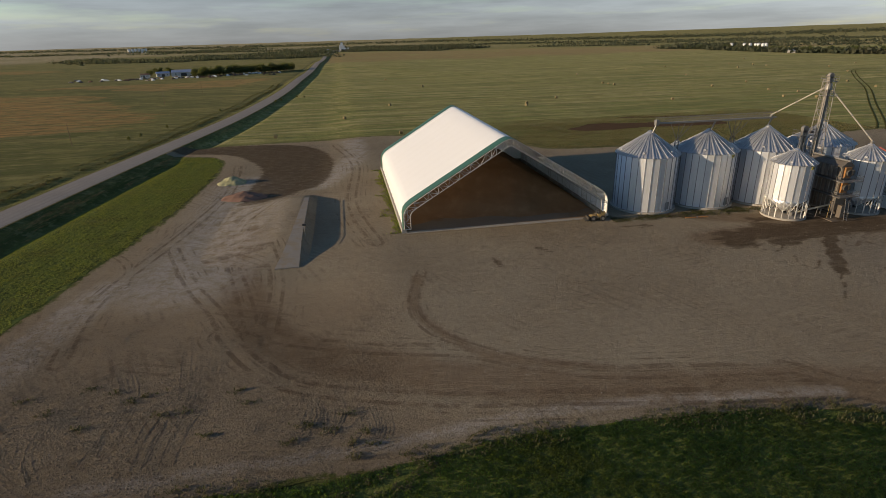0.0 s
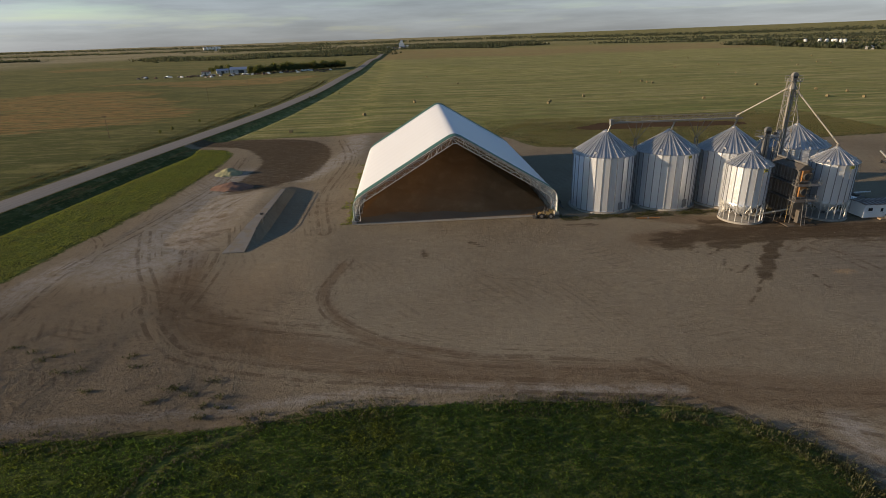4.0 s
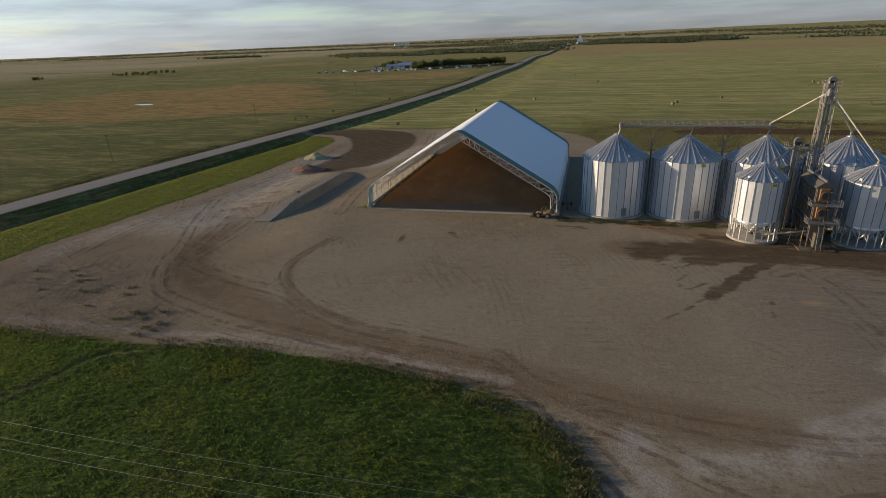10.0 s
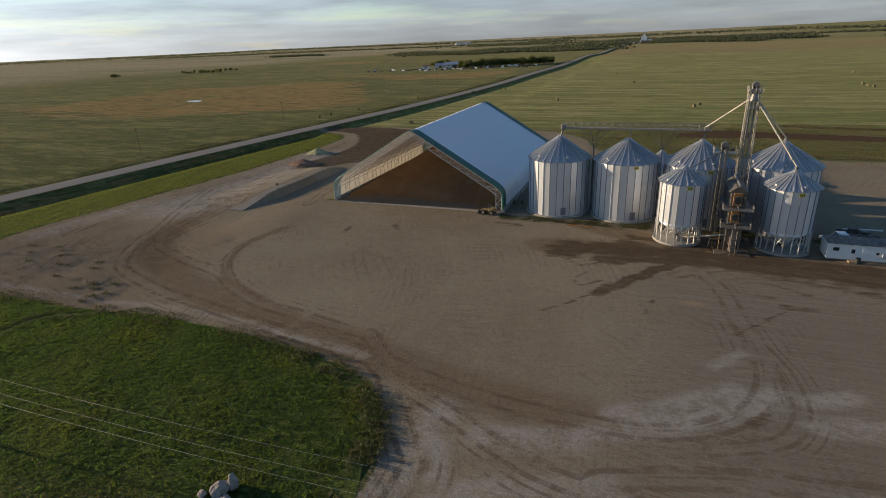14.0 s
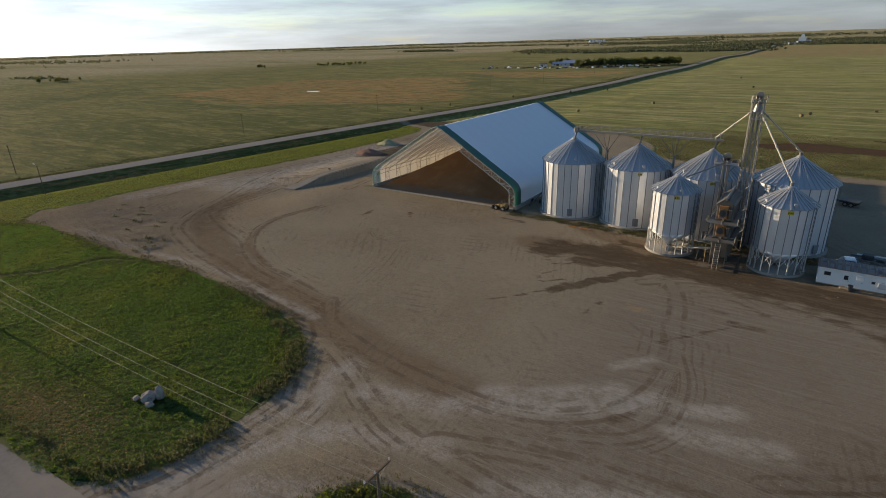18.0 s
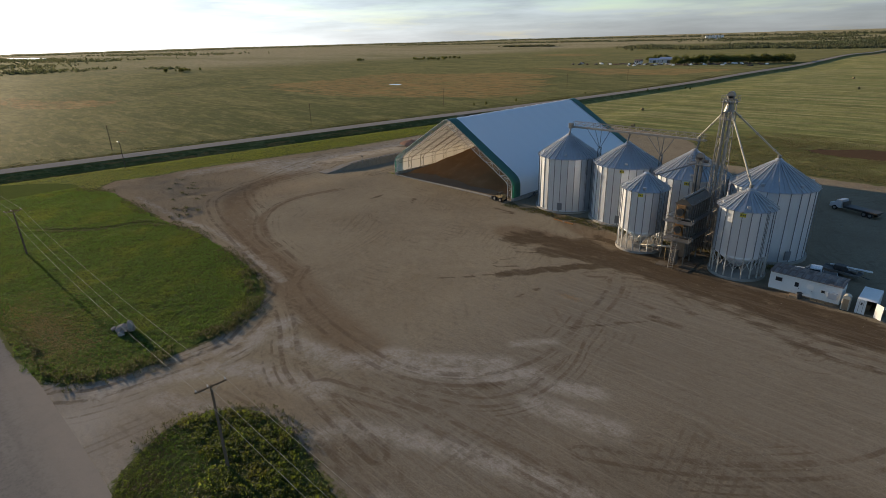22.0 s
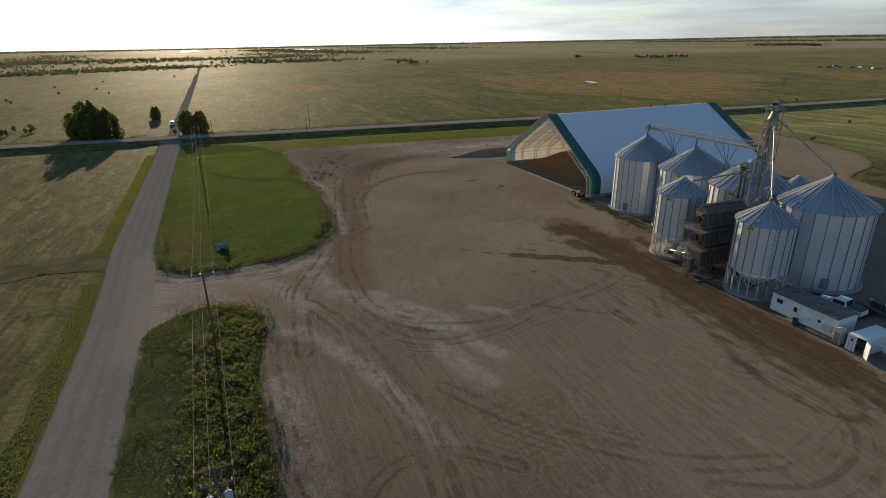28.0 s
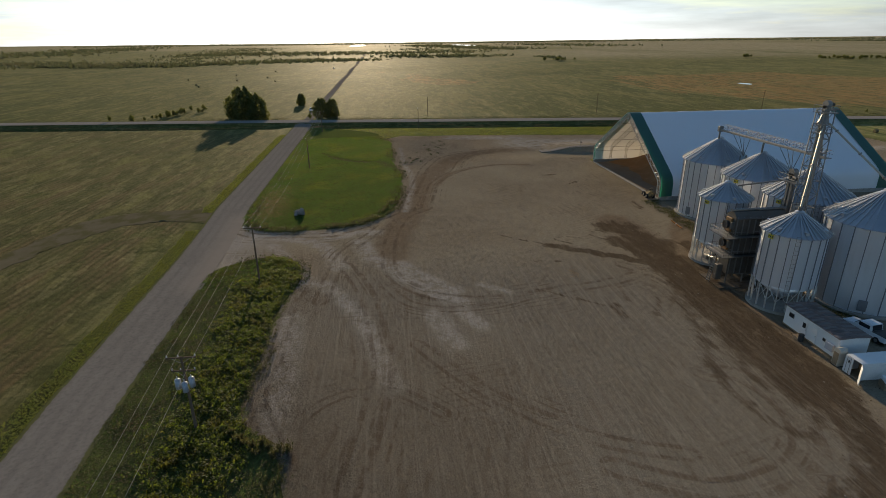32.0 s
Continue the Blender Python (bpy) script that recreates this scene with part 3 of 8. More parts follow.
def smooth_line(pts, n=6, closed=False):
    """Catmull-Rom through the points."""
    p = [Vector((a, b, 0)) for a, b in pts]
    if len(p) < 3:
        return [(a.x, a.y) for a in p]
    out = []
    m = len(p)
    for i in range(m if closed else m - 1):
        if closed:
            a, b, c, d = p[i - 1], p[i], p[(i + 1) % m], p[(i + 2) % m]
        else:
            a, b, c, d = p[max(i - 1, 0)], p[i], p[i + 1], p[min(i + 2, m - 1)]
        for j in range(n):
            t = j / n
            v = 0.5 * ((2 * b) + (c - a) * t + (2 * a - 5 * b + 4 * c - d) * t * t + (3 * b - a - 3 * c + d) * t ** 3)
            out.append((v.x, v.y))
    if not closed:
        out.append((p[-1].x, p[-1].y))
    return out


def wobble(x, y, size, seed=0.0):
    """Cheap smooth noise, -1 to 1."""
    a = np.sin(x / size * 2.1 + seed) * np.sin(y / size * 1.7 + 1.3 * seed)
    b = np.sin((x + 0.6 * y) / size * 4.3 + 2.2 * seed) * np.sin((y - 0.4 * x) / size * 3.9 + seed)
    return 0.6 * a + 0.4 * b


def raw_mesh(name, verts, faces, material, attrs=None, smooth=False):
    """One mesh object from numpy arrays; faces is an (n, 3) or (n, 4) array."""
    me = bpy.data.meshes.new(name)
    verts, faces = np.asarray(verts, np.float32), np.asarray(faces, np.int32)
    me.vertices.add(len(verts))
    me.vertices.foreach_set("co", verts.ravel())
    k = faces.shape[1]
    me.loops.add(faces.size)
    me.loops.foreach_set("vertex_index", faces.ravel())
    me.polygons.add(len(faces))
    me.polygons.foreach_set("loop_start", np.arange(0, faces.size, k, dtype=np.int32))
    for key, v in (attrs or {}).items():
        me.attributes.new(key, "FLOAT", "POINT").data.foreach_set("value", np.asarray(v, np.float32).ravel())
    me.update(calc_edges=True)
    if smooth:
        me.polygons.foreach_set("use_smooth", np.ones(len(faces), bool))
    me.materials.append(material)
    return new(name, me)


def grid_faces(nx, ny):
    i, j = np.meshgrid(np.arange(nx - 1), np.arange(ny - 1), indexing="ij")
    a = (i * ny + j).ravel()
    return np.stack((a, a + ny, a + ny + 1, a + 1), 1)


def sheet(name, sdf, box, step, lift, material, attrs=None):
    """A piece of ground: grid cells inside the outline, with the rim drawn onto it."""
    xs, ys = np.arange(box[0], box[2], step), np.arange(box[1], box[3], step)
    X, Y = np.meshgrid(xs, ys, indexing="ij")
    S = sdf(X, Y)
    gx, gy = np.gradient(S, step)
    g = np.maximum(gx * gx + gy * gy, 0.2)
    rim = (S > 0) & (S < 1.5 * step)
    X, Y = np.where(rim, X - S * gx / g, X), np.where(rim, Y - S * gy / g, Y)
    faces = grid_faces(len(xs), len(ys))
    ok = (S.ravel()[faces] < 1.5 * step).all(1) & (S.ravel()[faces] <= 0).any(1)
    faces = faces[ok]
    used = np.unique(faces)
    back = np.zeros(X.size, np.int64)
    back[used] = np.arange(len(used))
    x, y = X.ravel()[used], Y.ravel()[used]
    data = attrs(x, y, S.ravel()[used]) if attrs else None
    return raw_mesh(name, np.stack((x, y, land(x, y) + lift(x, y)), 1), back[faces], material, data, True)


# outlines of the yard and of the green islands beside the gravel side road
PATCH_A = smooth_line([(-46, 33), (-38, 36.5), (-24, 37), (0, 37.2), (13, 39), (28, 38.6), (40, 37.4), (48, 35.4), (53, 32.5), (55.8, 28.5),
                       (57.3, 23), (58, 17), (57.6, 12), (55, 7.6), (50, 5.2), (40, 4.6), (10, 4.0), (-30, 3.6), (-70, 3.4), (-76, 8), (-60, 30)], 4, True)
PATCH_B = smooth_line([(80, 5.8), (76, 7.2), (73.2, 10.4), (71.8, 14.4), (73.6, 18), (77, 20.4), (81, 20.8), (87, 20.2), (94, 19.2), (105, 19.2),
                       (113, 19.2), (117, 20.5), (120, 23.5), (126, 25.5), (140, 27), (170, 28), (200, 29), (200, 10.6), (160, 7.8), (120, 6.8), (95, 5.9)], 4, True)
YARD = smooth_line([(-45, 36), (-47.5, 52), (-48, 66), (-46, 77), (-43, 97), (-39, 122), (-37.5, 150), (-37.5, 170), (-41, 184), (-52, 190), (-63, 193),
                    (-62, 204), (-44, 207), (-5, 208), (22, 206), (44, 199), (57, 184), (62, 168), (80, 163), (140, 162), (258, 164), (262, 80), (262, 22),
                    (200, 8), (120, 3.0), (80, -0.5), (62, -1.2), (46, -1.6), (44, 3.0), (20, 20)], 3, True)


def yard_sdf(x, y):
    s = poly_sdf(x, y, YARD)
    s = np.maximum(s, -poly_sdf(x, y, PATCH_A))
    return np.maximum(s, -poly_sdf(x, y, PATCH_B)) + 0.5 * wobble(x, y, 6.0, 0.7)


WAYS = [  # broad warm-brown driven bands: points, half width
    ([(-18, 80), (-15, 70), (-11, 62), (-4, 56), (6, 51), (14.5, 48), (22, 45.4), (34, 42.4), (50, 39.6), (62, 36.6), (75, 35)], 3.4),
    ([(9, 76), (7, 67), (10, 59), (16, 52), (26, 48)], 0.9),
    ([(-20, 105), (-19, 90), (-16, 76)], 2.4),
    ([(60, 96), (70, 90), (84, 84)], 1.6),
    ([(62, 80), (74, 81), (98, 80), (112, 79.5), (119, 79.4)], 3.4),
    ([(70, 92), (90, 86), (112, 82.5)], 1.8),
]
RUTS = [  # wheel marks: centre line, half gauge
    ([(38, 42), (50.5, 39.1), (59.6, 36.5), (67.4, 35.3), (75, 35), (80.6, 35.3), (86, 37.5), (90.4, 42), (92.4, 48), (92.3, 54.5), (91, 61.4), (89, 71), (84, 80)], 1.0),
    ([(86, 34.5), (92, 37.5), (94.5, 42), (94.8, 46), (94.4, 50), (92.7, 55), (90, 62)], 0.7),
    ([(46, 44), (50.4, 39.4), (54.8, 32.8), (59.1, 27.2), (61.3, 22.7), (60, 10), (57, 6)], 1.0),
    ([(50, 38), (54.2, 35.2), (62.3, 31.7), (68.3, 28.6), (74.3, 26.6), (90, 25)], 1.0),
    ([(-14, 66), (-9.5, 61.8), (1.9, 57.1), (11.5, 54.4), (18.4, 50.4), (25.7, 47.1), (33.6, 45.6), (46.1, 43.5)], 1.0),
    ([(-17.5, 64.8), (-13.7, 58.1), (-9.3, 52.8), (-4.3, 49.9), (7.6, 46), (20, 43.6), (36, 40.6), (50, 38.6)], 1.0),
    ([(10, 78), (7.2, 67.3), (8.2, 61), (12, 56), (18, 51)], 0.7),
    ([(31.9, 69.3), (35, 67.5), (38.2, 67.8), (41.2, 69.2)], 0.3),
    ([(117.3, 25.3), (114.3, 27.3), (112.6, 30.1), (112.5, 32.7), (113.2, 36), (117, 40)], 0.6),
    ([(113.7, 70.2), (115.1, 73), (120.1, 74.2), (124, 73.2), (127.1, 71), (129.1, 66.9), (129.5, 61), (126, 54)], 1.0),
    ([(83.7, 73), (90, 77), (97.2, 77.6), (106.4, 77.9), (112.7, 77.2), (118.8, 76.8), (124, 76), (132, 71), (140, 62)], 1.0),
    ([(103.4, 38.2), (112.2, 43.6), (118.6, 49.3), (123, 55), (125.5, 61.4)], 0.8),
    ([(77, 27.8), (89.3, 31.6), (101, 33.3), (110, 33.8), (126, 31)], 1.0),
    ([(82.4, 21.9), (91.5, 20.9), (104, 21.2), (112, 20.7), (122, 25)], 0.8),
    ([(-15.8, 63), (-20.4, 72.4), (-25.9, 82.7), (-32.9, 99.6)], 0.9),
    ([(-12, 62.1), (-12.1, 71.7), (-13.1, 84.3), (-18, 104)], 0.9),
    ([(-14.3, 65.6), (-17, 76.5), (-21.4, 93), (-22, 112), (-15, 132), (-10, 165), (-16, 190), (-30, 197)], 0.9),
    ([(-45, 101), (-41, 97), (-38, 92), (-36, 84)], 0.6),
    ([(-33, 170), (-30, 140), (-33, 110), (-38, 80), (-36, 62)], 0.9),
    ([(4, 92), (0, 120), (2, 160), (-4, 196)], 1.0),
]
CORNER = [  # turning marks in the loose soil: centre line, half width, number of ridges
    ([(-17.6, 63.8), (-17.6, 58.1), (-18.3, 52.3), (-19.6, 47), (-19.6, 41.5)], 1.3, 9),
    ([(-11.5, 56), (-9.4, 53.5), (-7.9, 49.4), (-8.9, 44.6), (-11.4, 42.3), (-14, 41.6)], 1.4, 10),
    ([(-20.9, 56.5), (-22.4, 51.9), (-23.9, 48.5), (-23.7, 44.2)], 1.1, 7),
    ([(-28.5, 60), (-29.8, 56.9), (-30.7, 51.1), (-30.4, 46.6), (-28, 42.7)], 1.2, 8),
    ([(-21.5, 62.4), (-19.9, 54.8), (-19.5, 49.9), (-20.6, 44)], 1.0, 6),
    ([(-27.8, 59.5), (-25.5, 54.5), (-24.9, 49.8), (-25.6, 43)], 1.0, 6),
    ([(-29.1, 70.4), (-29.2, 66.4), (-30.3, 63.9), (-33, 61.8), (-38, 62)], 0.8, 5),
    ([(-35, 58), (-37, 52), (-36, 46), (-31, 41)], 1.4, 8),
    ([(-5, 50), (-4, 46), (-6, 42), (-9, 40)], 1.2, 7), ([(0, 47), (0.5, 43), (-1, 40)], 1.0, 6),
    ([(5, 47), (9, 43.5), (14, 42), (21, 41.2), (26, 41.4), (36, 39.8)], 0.6, 5),
    ([(11, 46), (13.4, 42.6), (17.6, 40.6), (24, 40.2)], 0.6, 5),
    ([(46, 42.7), (49, 39.9), (51.1, 36.5), (54, 30)], 0.8, 6),
    ([(-12, 60), (-8, 54), (-2, 50.5), (6, 47.5), (16, 45), (30, 42), (48, 39.5)], 2.6, 14),
    ([(-13, 64), (-9, 58), (-2, 54), (8, 51), (18, 48), (30, 45.5)], 2.0, 9),
    ([(98, 20.8), (104, 23), (112, 25), (120, 27), (130, 29)], 2.6, 13), ([(86, 23), (96, 26), (106, 30), (118, 31)], 2.6, 11),
    ([(100, 38), (110, 42), (120, 50), (124, 60), (122, 68)], 3.0, 12), ([(112, 50), (118, 58), (117, 66), (108, 69)], 2.4, 9),
    ([(100, 30), (112, 34), (124, 42), (130, 54), (131, 66)], 2.4, 10), ([(96, 60), (104, 62), (112, 60)], 1.6, 6),
    ([(-30, 92), (-24, 100), (-22, 116), (-26, 134)], 3.0, 12), ([(-20, 84), (-14, 92), (-12, 110)], 2.6, 10), ([(-36, 78), (-30, 84), (-18, 84), (-10, 78)], 1.6, 8),
    ([(92, 0.5), (80, 2.5), (70, 6), (66, 14), (68, 22), (76, 26)], 3.0, 16), ([(40, 1.5), (52, 3), (60, 8), (64, 18), (70, 27)], 2.6, 14), ([(57, 5), (66, 6), (78, 2)], 2.0, 8),
    ([(62, 30), (62, 20), (59, 10), (52, 4), (40, 2.5)], 2.4, 12), ([(84, 24), (74, 24), (66, 18), (63, 8), (70, 1.5)], 2.0, 9),
    ([(-4, 82), (-3, 96), (0, 112), (2, 130)], 3.0, 14), ([(2, 80), (3, 94), (6, 104)], 2.4, 10), ([(-24, 86), (-20, 104), (-17, 122), (-14, 140)], 4.0, 16), ([(-34, 84), (-33, 104), (-30, 128)], 4.0, 14),
    ([(-28, 76), (-14, 78), (0, 80)], 2.5, 10), ([(2, 82), (14, 88), (26, 90)], 3.0, 10), ([(-50, 201), (-30, 196), (-18, 182), (-14, 160), (-16, 140)], 5.0, 14), ([(-36, 120), (-28, 112), (-22, 116), (-24, 126)], 1.2, 5),
    ([(20, 76), (30, 73), (42, 75), (56, 72)], 1.4, 5), ([(70, 90), (84, 87), (100, 86), (114, 84), (126, 80)], 2.6, 12), ([(70, 80), (84, 83), (104, 82), (122, 78)], 2.2, 10),
]
DAMP = [  # dark wet soil: line, half width
    ([(66, 79), (74, 81.4), (86, 81.2), (98, 80), (107, 78.4), (114, 78.6), (118, 78.8)], 3.9),
    ([(76, 88), (90, 84.5), (104, 82), (114.4, 82.4), (121.4, 81), (127, 78), (133, 72), (136, 64)], 1.1), ([(117.5, 78.8), (121.5, 78.3), (125.9, 76.7), (129.9, 73.6), (133, 67)], 0.9), ([(116, 78.6), (120.7, 77.3), (124.9, 73.8), (122.9, 71.5), (119.2, 70.5)], 0.6),
    
    ([(72, 76), (84, 78.5), (96, 78)], 1.6),
    ([(88, 80), (82, 75.5), (78, 70.5), (73, 64)], 1.02), ([(73, 64), (70, 60.5), (66.6, 56.6)], 0.25),
    ([(67.2, 75), (69, 73), (71.3, 74.2), (74, 77)], 0.3), ([(71, 71), (69, 67.7), (70.6, 65.6), (72.9, 68)], 0.3),
    ([(94.2, 76), (104.1, 74), (112.1, 71.4), (115.9, 70.6), (119.8, 70.8)], 0.8), ([(105, 73), (112, 74), (120, 74)], 0.4),
    ([(95.1, 73.1), (97.8, 72.3), (100.9, 70.4)], 0.45), ([(97, 65), (93.6, 61), (90, 56.7)], 0.35), ([(96.6, 66.4), (101, 66)], 0.5),
    ([(80.4, 63.6), (80.3, 63)], 0.5), ([(80, 61), (79.8, 59.5)], 0.2), ([(22.3, 80.8), (22.7, 77.4)], 0.7), ([(31, 83), (32.5, 81)], 0.7), ([(50, 90), (56, 89)], 0.5),
    ([(93.5, 68.8), (96, 68.6)], 0.3), ([(90, 39.5), (91.5, 41)], 0.8),
]
WET = smooth_line([(-64, 205), (-37, 206), (-18, 201), (-9, 188), (-5, 167), (-7, 144), (-14, 135), (-23, 124), (-25, 138), (-24, 160), (-30, 178), (-40, 191), (-58, 197)], 3, True)
PALE = [([(66, 30), (74, 32), (80, 36), (87, 40), (93, 45)], 2.2), ([(96, 41), (104, 43)], 2.0), ([(95, 21.5), (105, 22.5), (122, 23.5)], 2.2), ([(84, 25), (96, 31), (112, 35)], 1.6),
        ([(-27, 84), (-24, 110), (-26, 145)], 12.0), ([(-42, 60), (-38, 84)], 4.0), ([(-8, 140), (2, 170), (2, 200)], 5.0), ([(-26, 40), (0, 40.5), (20, 42), (48, 39)], 1.0),
        ([(77.6, 37), (81.6, 39), (85.5, 41.8), (88.9, 44.6)], 1.9), ([(87.3, 49), (90.4, 52.6)], 0.9), ([(59.5, 31), (62.5, 27), (64, 22)], 1.3), ([(96, 45), (100, 47)], 1.6),
        ([(-44, 60), (-41, 78), (-36, 84)], 2.0),
        ([(60, 10), (66, 22), (78, 27)], 2.0), ([(60, 20), (61, 32)], 2.5), ([(66, 14), (84, 23)], 1.5)]


def near_dist(x, y, pts, reach):
    """Indices of the places within reach of an open line, and their signed distances."""
    p = np.array(pts, float)
    lo, hi = p.min(0) - reach - 2, p.max(0) + reach + 2
    k = np.nonzero((x > lo[0]) & (x < hi[0]) & (y > lo[1]) & (y < hi[1]))[0]
    return k, line_dist(x[k], y[k], pts)


def yard_attrs(x, y, s):
    warm, rut, rutm, rutw, damp, pale = (np.zeros(len(x)) for _ in range(6))
    near = np.full(len(x), 1e9)
    for pts, w in WAYS:
        i, d = near_dist(x, y, pts, w * 2)
        d = d + 0.6 * wobble(x[i], y[i], 14.0, len(pts))
        warm[i] = np.maximum(warm[i], 1 - sm(w * 0.55, w * 1.4, np.abs(d)))
    for pts, g in RUTS:
        i, d = near_dist(x, y, pts, 7)
        d = d / g
        closer = np.abs(d) < near[i]
        rut[i], near[i] = np.where(closer, d, rut[i]), np.minimum(near[i], np.abs(d))
        rutm[i] = np.maximum(rutm[i], 1 - sm(1.5, 2.1, np.abs(d)))
        rutw[i] = np.maximum(rutw[i], 1 - sm(3.0, 6.0, np.abs(d)))
    for pts, w in DAMP:
        i, d = near_dist(x, y, pts, w * 2)
        d = d + 0.5 * w * wobble(x[i], y[i], 1.6 + 0.5 * w, w)
        damp[i] = np.maximum(damp[i], (1.0 if w > 1.0 else 0.62) * (1 - sm(w * 0.3, w * 1.5, np.abs(d))))
    damp = np.maximum(damp, 1.7 * (1 - sm(-3.0, 2.5, poly_sdf(x, y, WET))))
    for pts, w in PALE:
        i, d = near_dist(x, y, pts, w * 1.5)
        pale[i] = np.maximum(pale[i], 1 - sm(w * 0.3, w * 1.2, np.abs(d)))
    loose = (1 - sm(-5, 10, x)) * (1 - sm(66, 84, y)) * 0.9 + 0.35 * (1 - sm(4, 8, -s)) + 0.5 * sm(95, 110, x) * (1 - sm(40, 55, y))
    driven = (1 - sm(4.0, 17.0, y - side_y(x) + 1.5 * wobble(x, y, 7.0, 2.0))) * sm(36, 46, x)
    # "lines" covers the eastern yard: its painted dimming and its drag streaks
    return {"driven": driven, "warm": warm, "rut": rut, "rutm": rutm, "rutw": rutw, "damp": damp, "pale": pale, "rough": np.clip(loose, 0, 1), "lines": sm(66, 92, x) * (1 - sm(68, 84, y - 0.12 * (x - 92))), "veg": 1 - sm(0.0, 3.0, -s)}


def axis(lo, hi, step, far):
    """Even steps between lo and hi, growing ones out to far on both sides."""
    a = list(np.arange(lo, hi + 0.1, step))
    s, v = step, a[-1]
    while v < far:
        s *= 1.10
        v += s
        a.append(v)
    s, v = step, a[0]
    while v > -far:
        s *= 1.10
        v -= s
        a.insert(0, v)
    return np.array(a)


gx_axis = np.unique(np.concatenate((np.arange(-124, -22, 1.6), axis(-124, 320, 4.0, 4900.0))))
gy_axis = axis(-120, 420, 3.2, 4900.0)
GX, GY = np.meshgrid(gx_axis, gy_axis, indexing="ij")
g_d = hwy_d(GX, GY)
g_side = GY - side_y(GX)
east = sm(5, 9, g_d)
hay = east * sm(205, 214, GY - 14 * sm(50, 64, GX) * 0 + 40 * sm(52, 70, GX)) * (1 - sm(1500, 1750, GY + 0.25 * GX))
lush = sm(9, 12, g_d) * (1 - sm(-44, -40, GX + 0.06 * (110 - GY))) * sm(4, 7, g_side) * (1 - sm(185, 195, GY))
lush = np.maximum(lush, 0.3 * (1 - sm(-5.0, -3.0, g_side)) * sm(-9.0, -6.0, g_side) * sm(9, 13, g_d))
RUSTY = [[(-360, 235), (-200, 222), (-120, 258), (-84, 285), (-86, 320), (-130, 368), (-178, 455), (-260, 475), (-360, 410)],
         [(-270, 530), (-150, 476), (-74, 510), (-68, 612), (-165, 595)], [(-560, 900), (-400, 850), (-380, 930), (-540, 990)], [(-420, 60), (-330, 40), (-260, 90), (-330, 130)]]
rust = np.full(GX.shape, 0.16)
for q in RUSTY:
    rust = np.maximum(rust, 0.80 * (1 - sm(-35, 25, poly_sdf(GX, GY, q))))
# browns the near ditch in place of the road bank's shadow
ditch = sm(4.5, 6.5, g_d) * (1 - sm(10.0, 12.5, g_d))
rust = 0.42 * ditch + rust * (1 - sm(-20, -12, g_d)) * sm(-100, 60, GY + 0.3 * GX + 200)
south = (1 - sm(-9.0, -5.0, g_side)) * sm(9, 13, g_d) * (0.6 + 0.4 * sm(-20, 48, GX))
stubble = (1 - sm(-900, -620, GX - 0.05 * (GY - 500))) * sm(100, 500, GY + 0.2 * (GX + 700)) + sm(1700, 2200, GY) * 0.7 * (1 - sm(200, 900, GX)) + 0.7 * (1 - sm(-2600, -1700, GX))
brown = hay * sm(880, 980, GY - 0.1 * GX)
GZ = land(GX, GY)
inside = yard_sdf(GX, GY) < -4
GZ = np.where(inside, GZ - 0.12, GZ - 0.02)
ground = raw_mesh("ground", np.stack((GX, GY, GZ), -1).reshape(-1, 3), grid_faces(len(gx_axis), len(gy_axis)), M_FIELD,
                  {"hay": hay, "lush": lush, "rust": np.clip(rust, 0, 1), "south": south, "stubble": np.clip(stubble, 0, 1), "brown": brown}, True)
tagged(ground, "green and rust-brown prairie fields with mown hay, reaching the horizon", "ground", kind="structure")

yard = sheet("yard", yard_sdf, (-70, 0, 264, 212), 0.7, lambda x, y: 0.05 + 0 * x, M_YARD, yard_attrs)
tagged(yard, "packed brown gravel yard with wheel tracks and damp stains", "yard", kind="structure")

island = sheet("grass_island", lambda x, y: poly_sdf(x, y, PATCH_A) + 0.5 * wobble(x, y, 6.0, 0.7), (-80, 0, 62, 42), 1.0,
               lambda x, y: 0.07 + 0 * x, M_TURFGROUND)
tagged(island, "weedy green grass patch between road and yard", "grass", kind="structure")
island_2 = sheet("grass_island", lambda x, y: poly_sdf(x, y, PATCH_B) + 0.5 * wobble(x, y, 6.0, 0.7), (68, 2, 204, 34), 1.0,
                 lambda x, y: 0.07 + 0 * x, M_TURFGROUND)
tagged(island_2, "narrow overgrown verge under the power line", "grass", kind="structure")


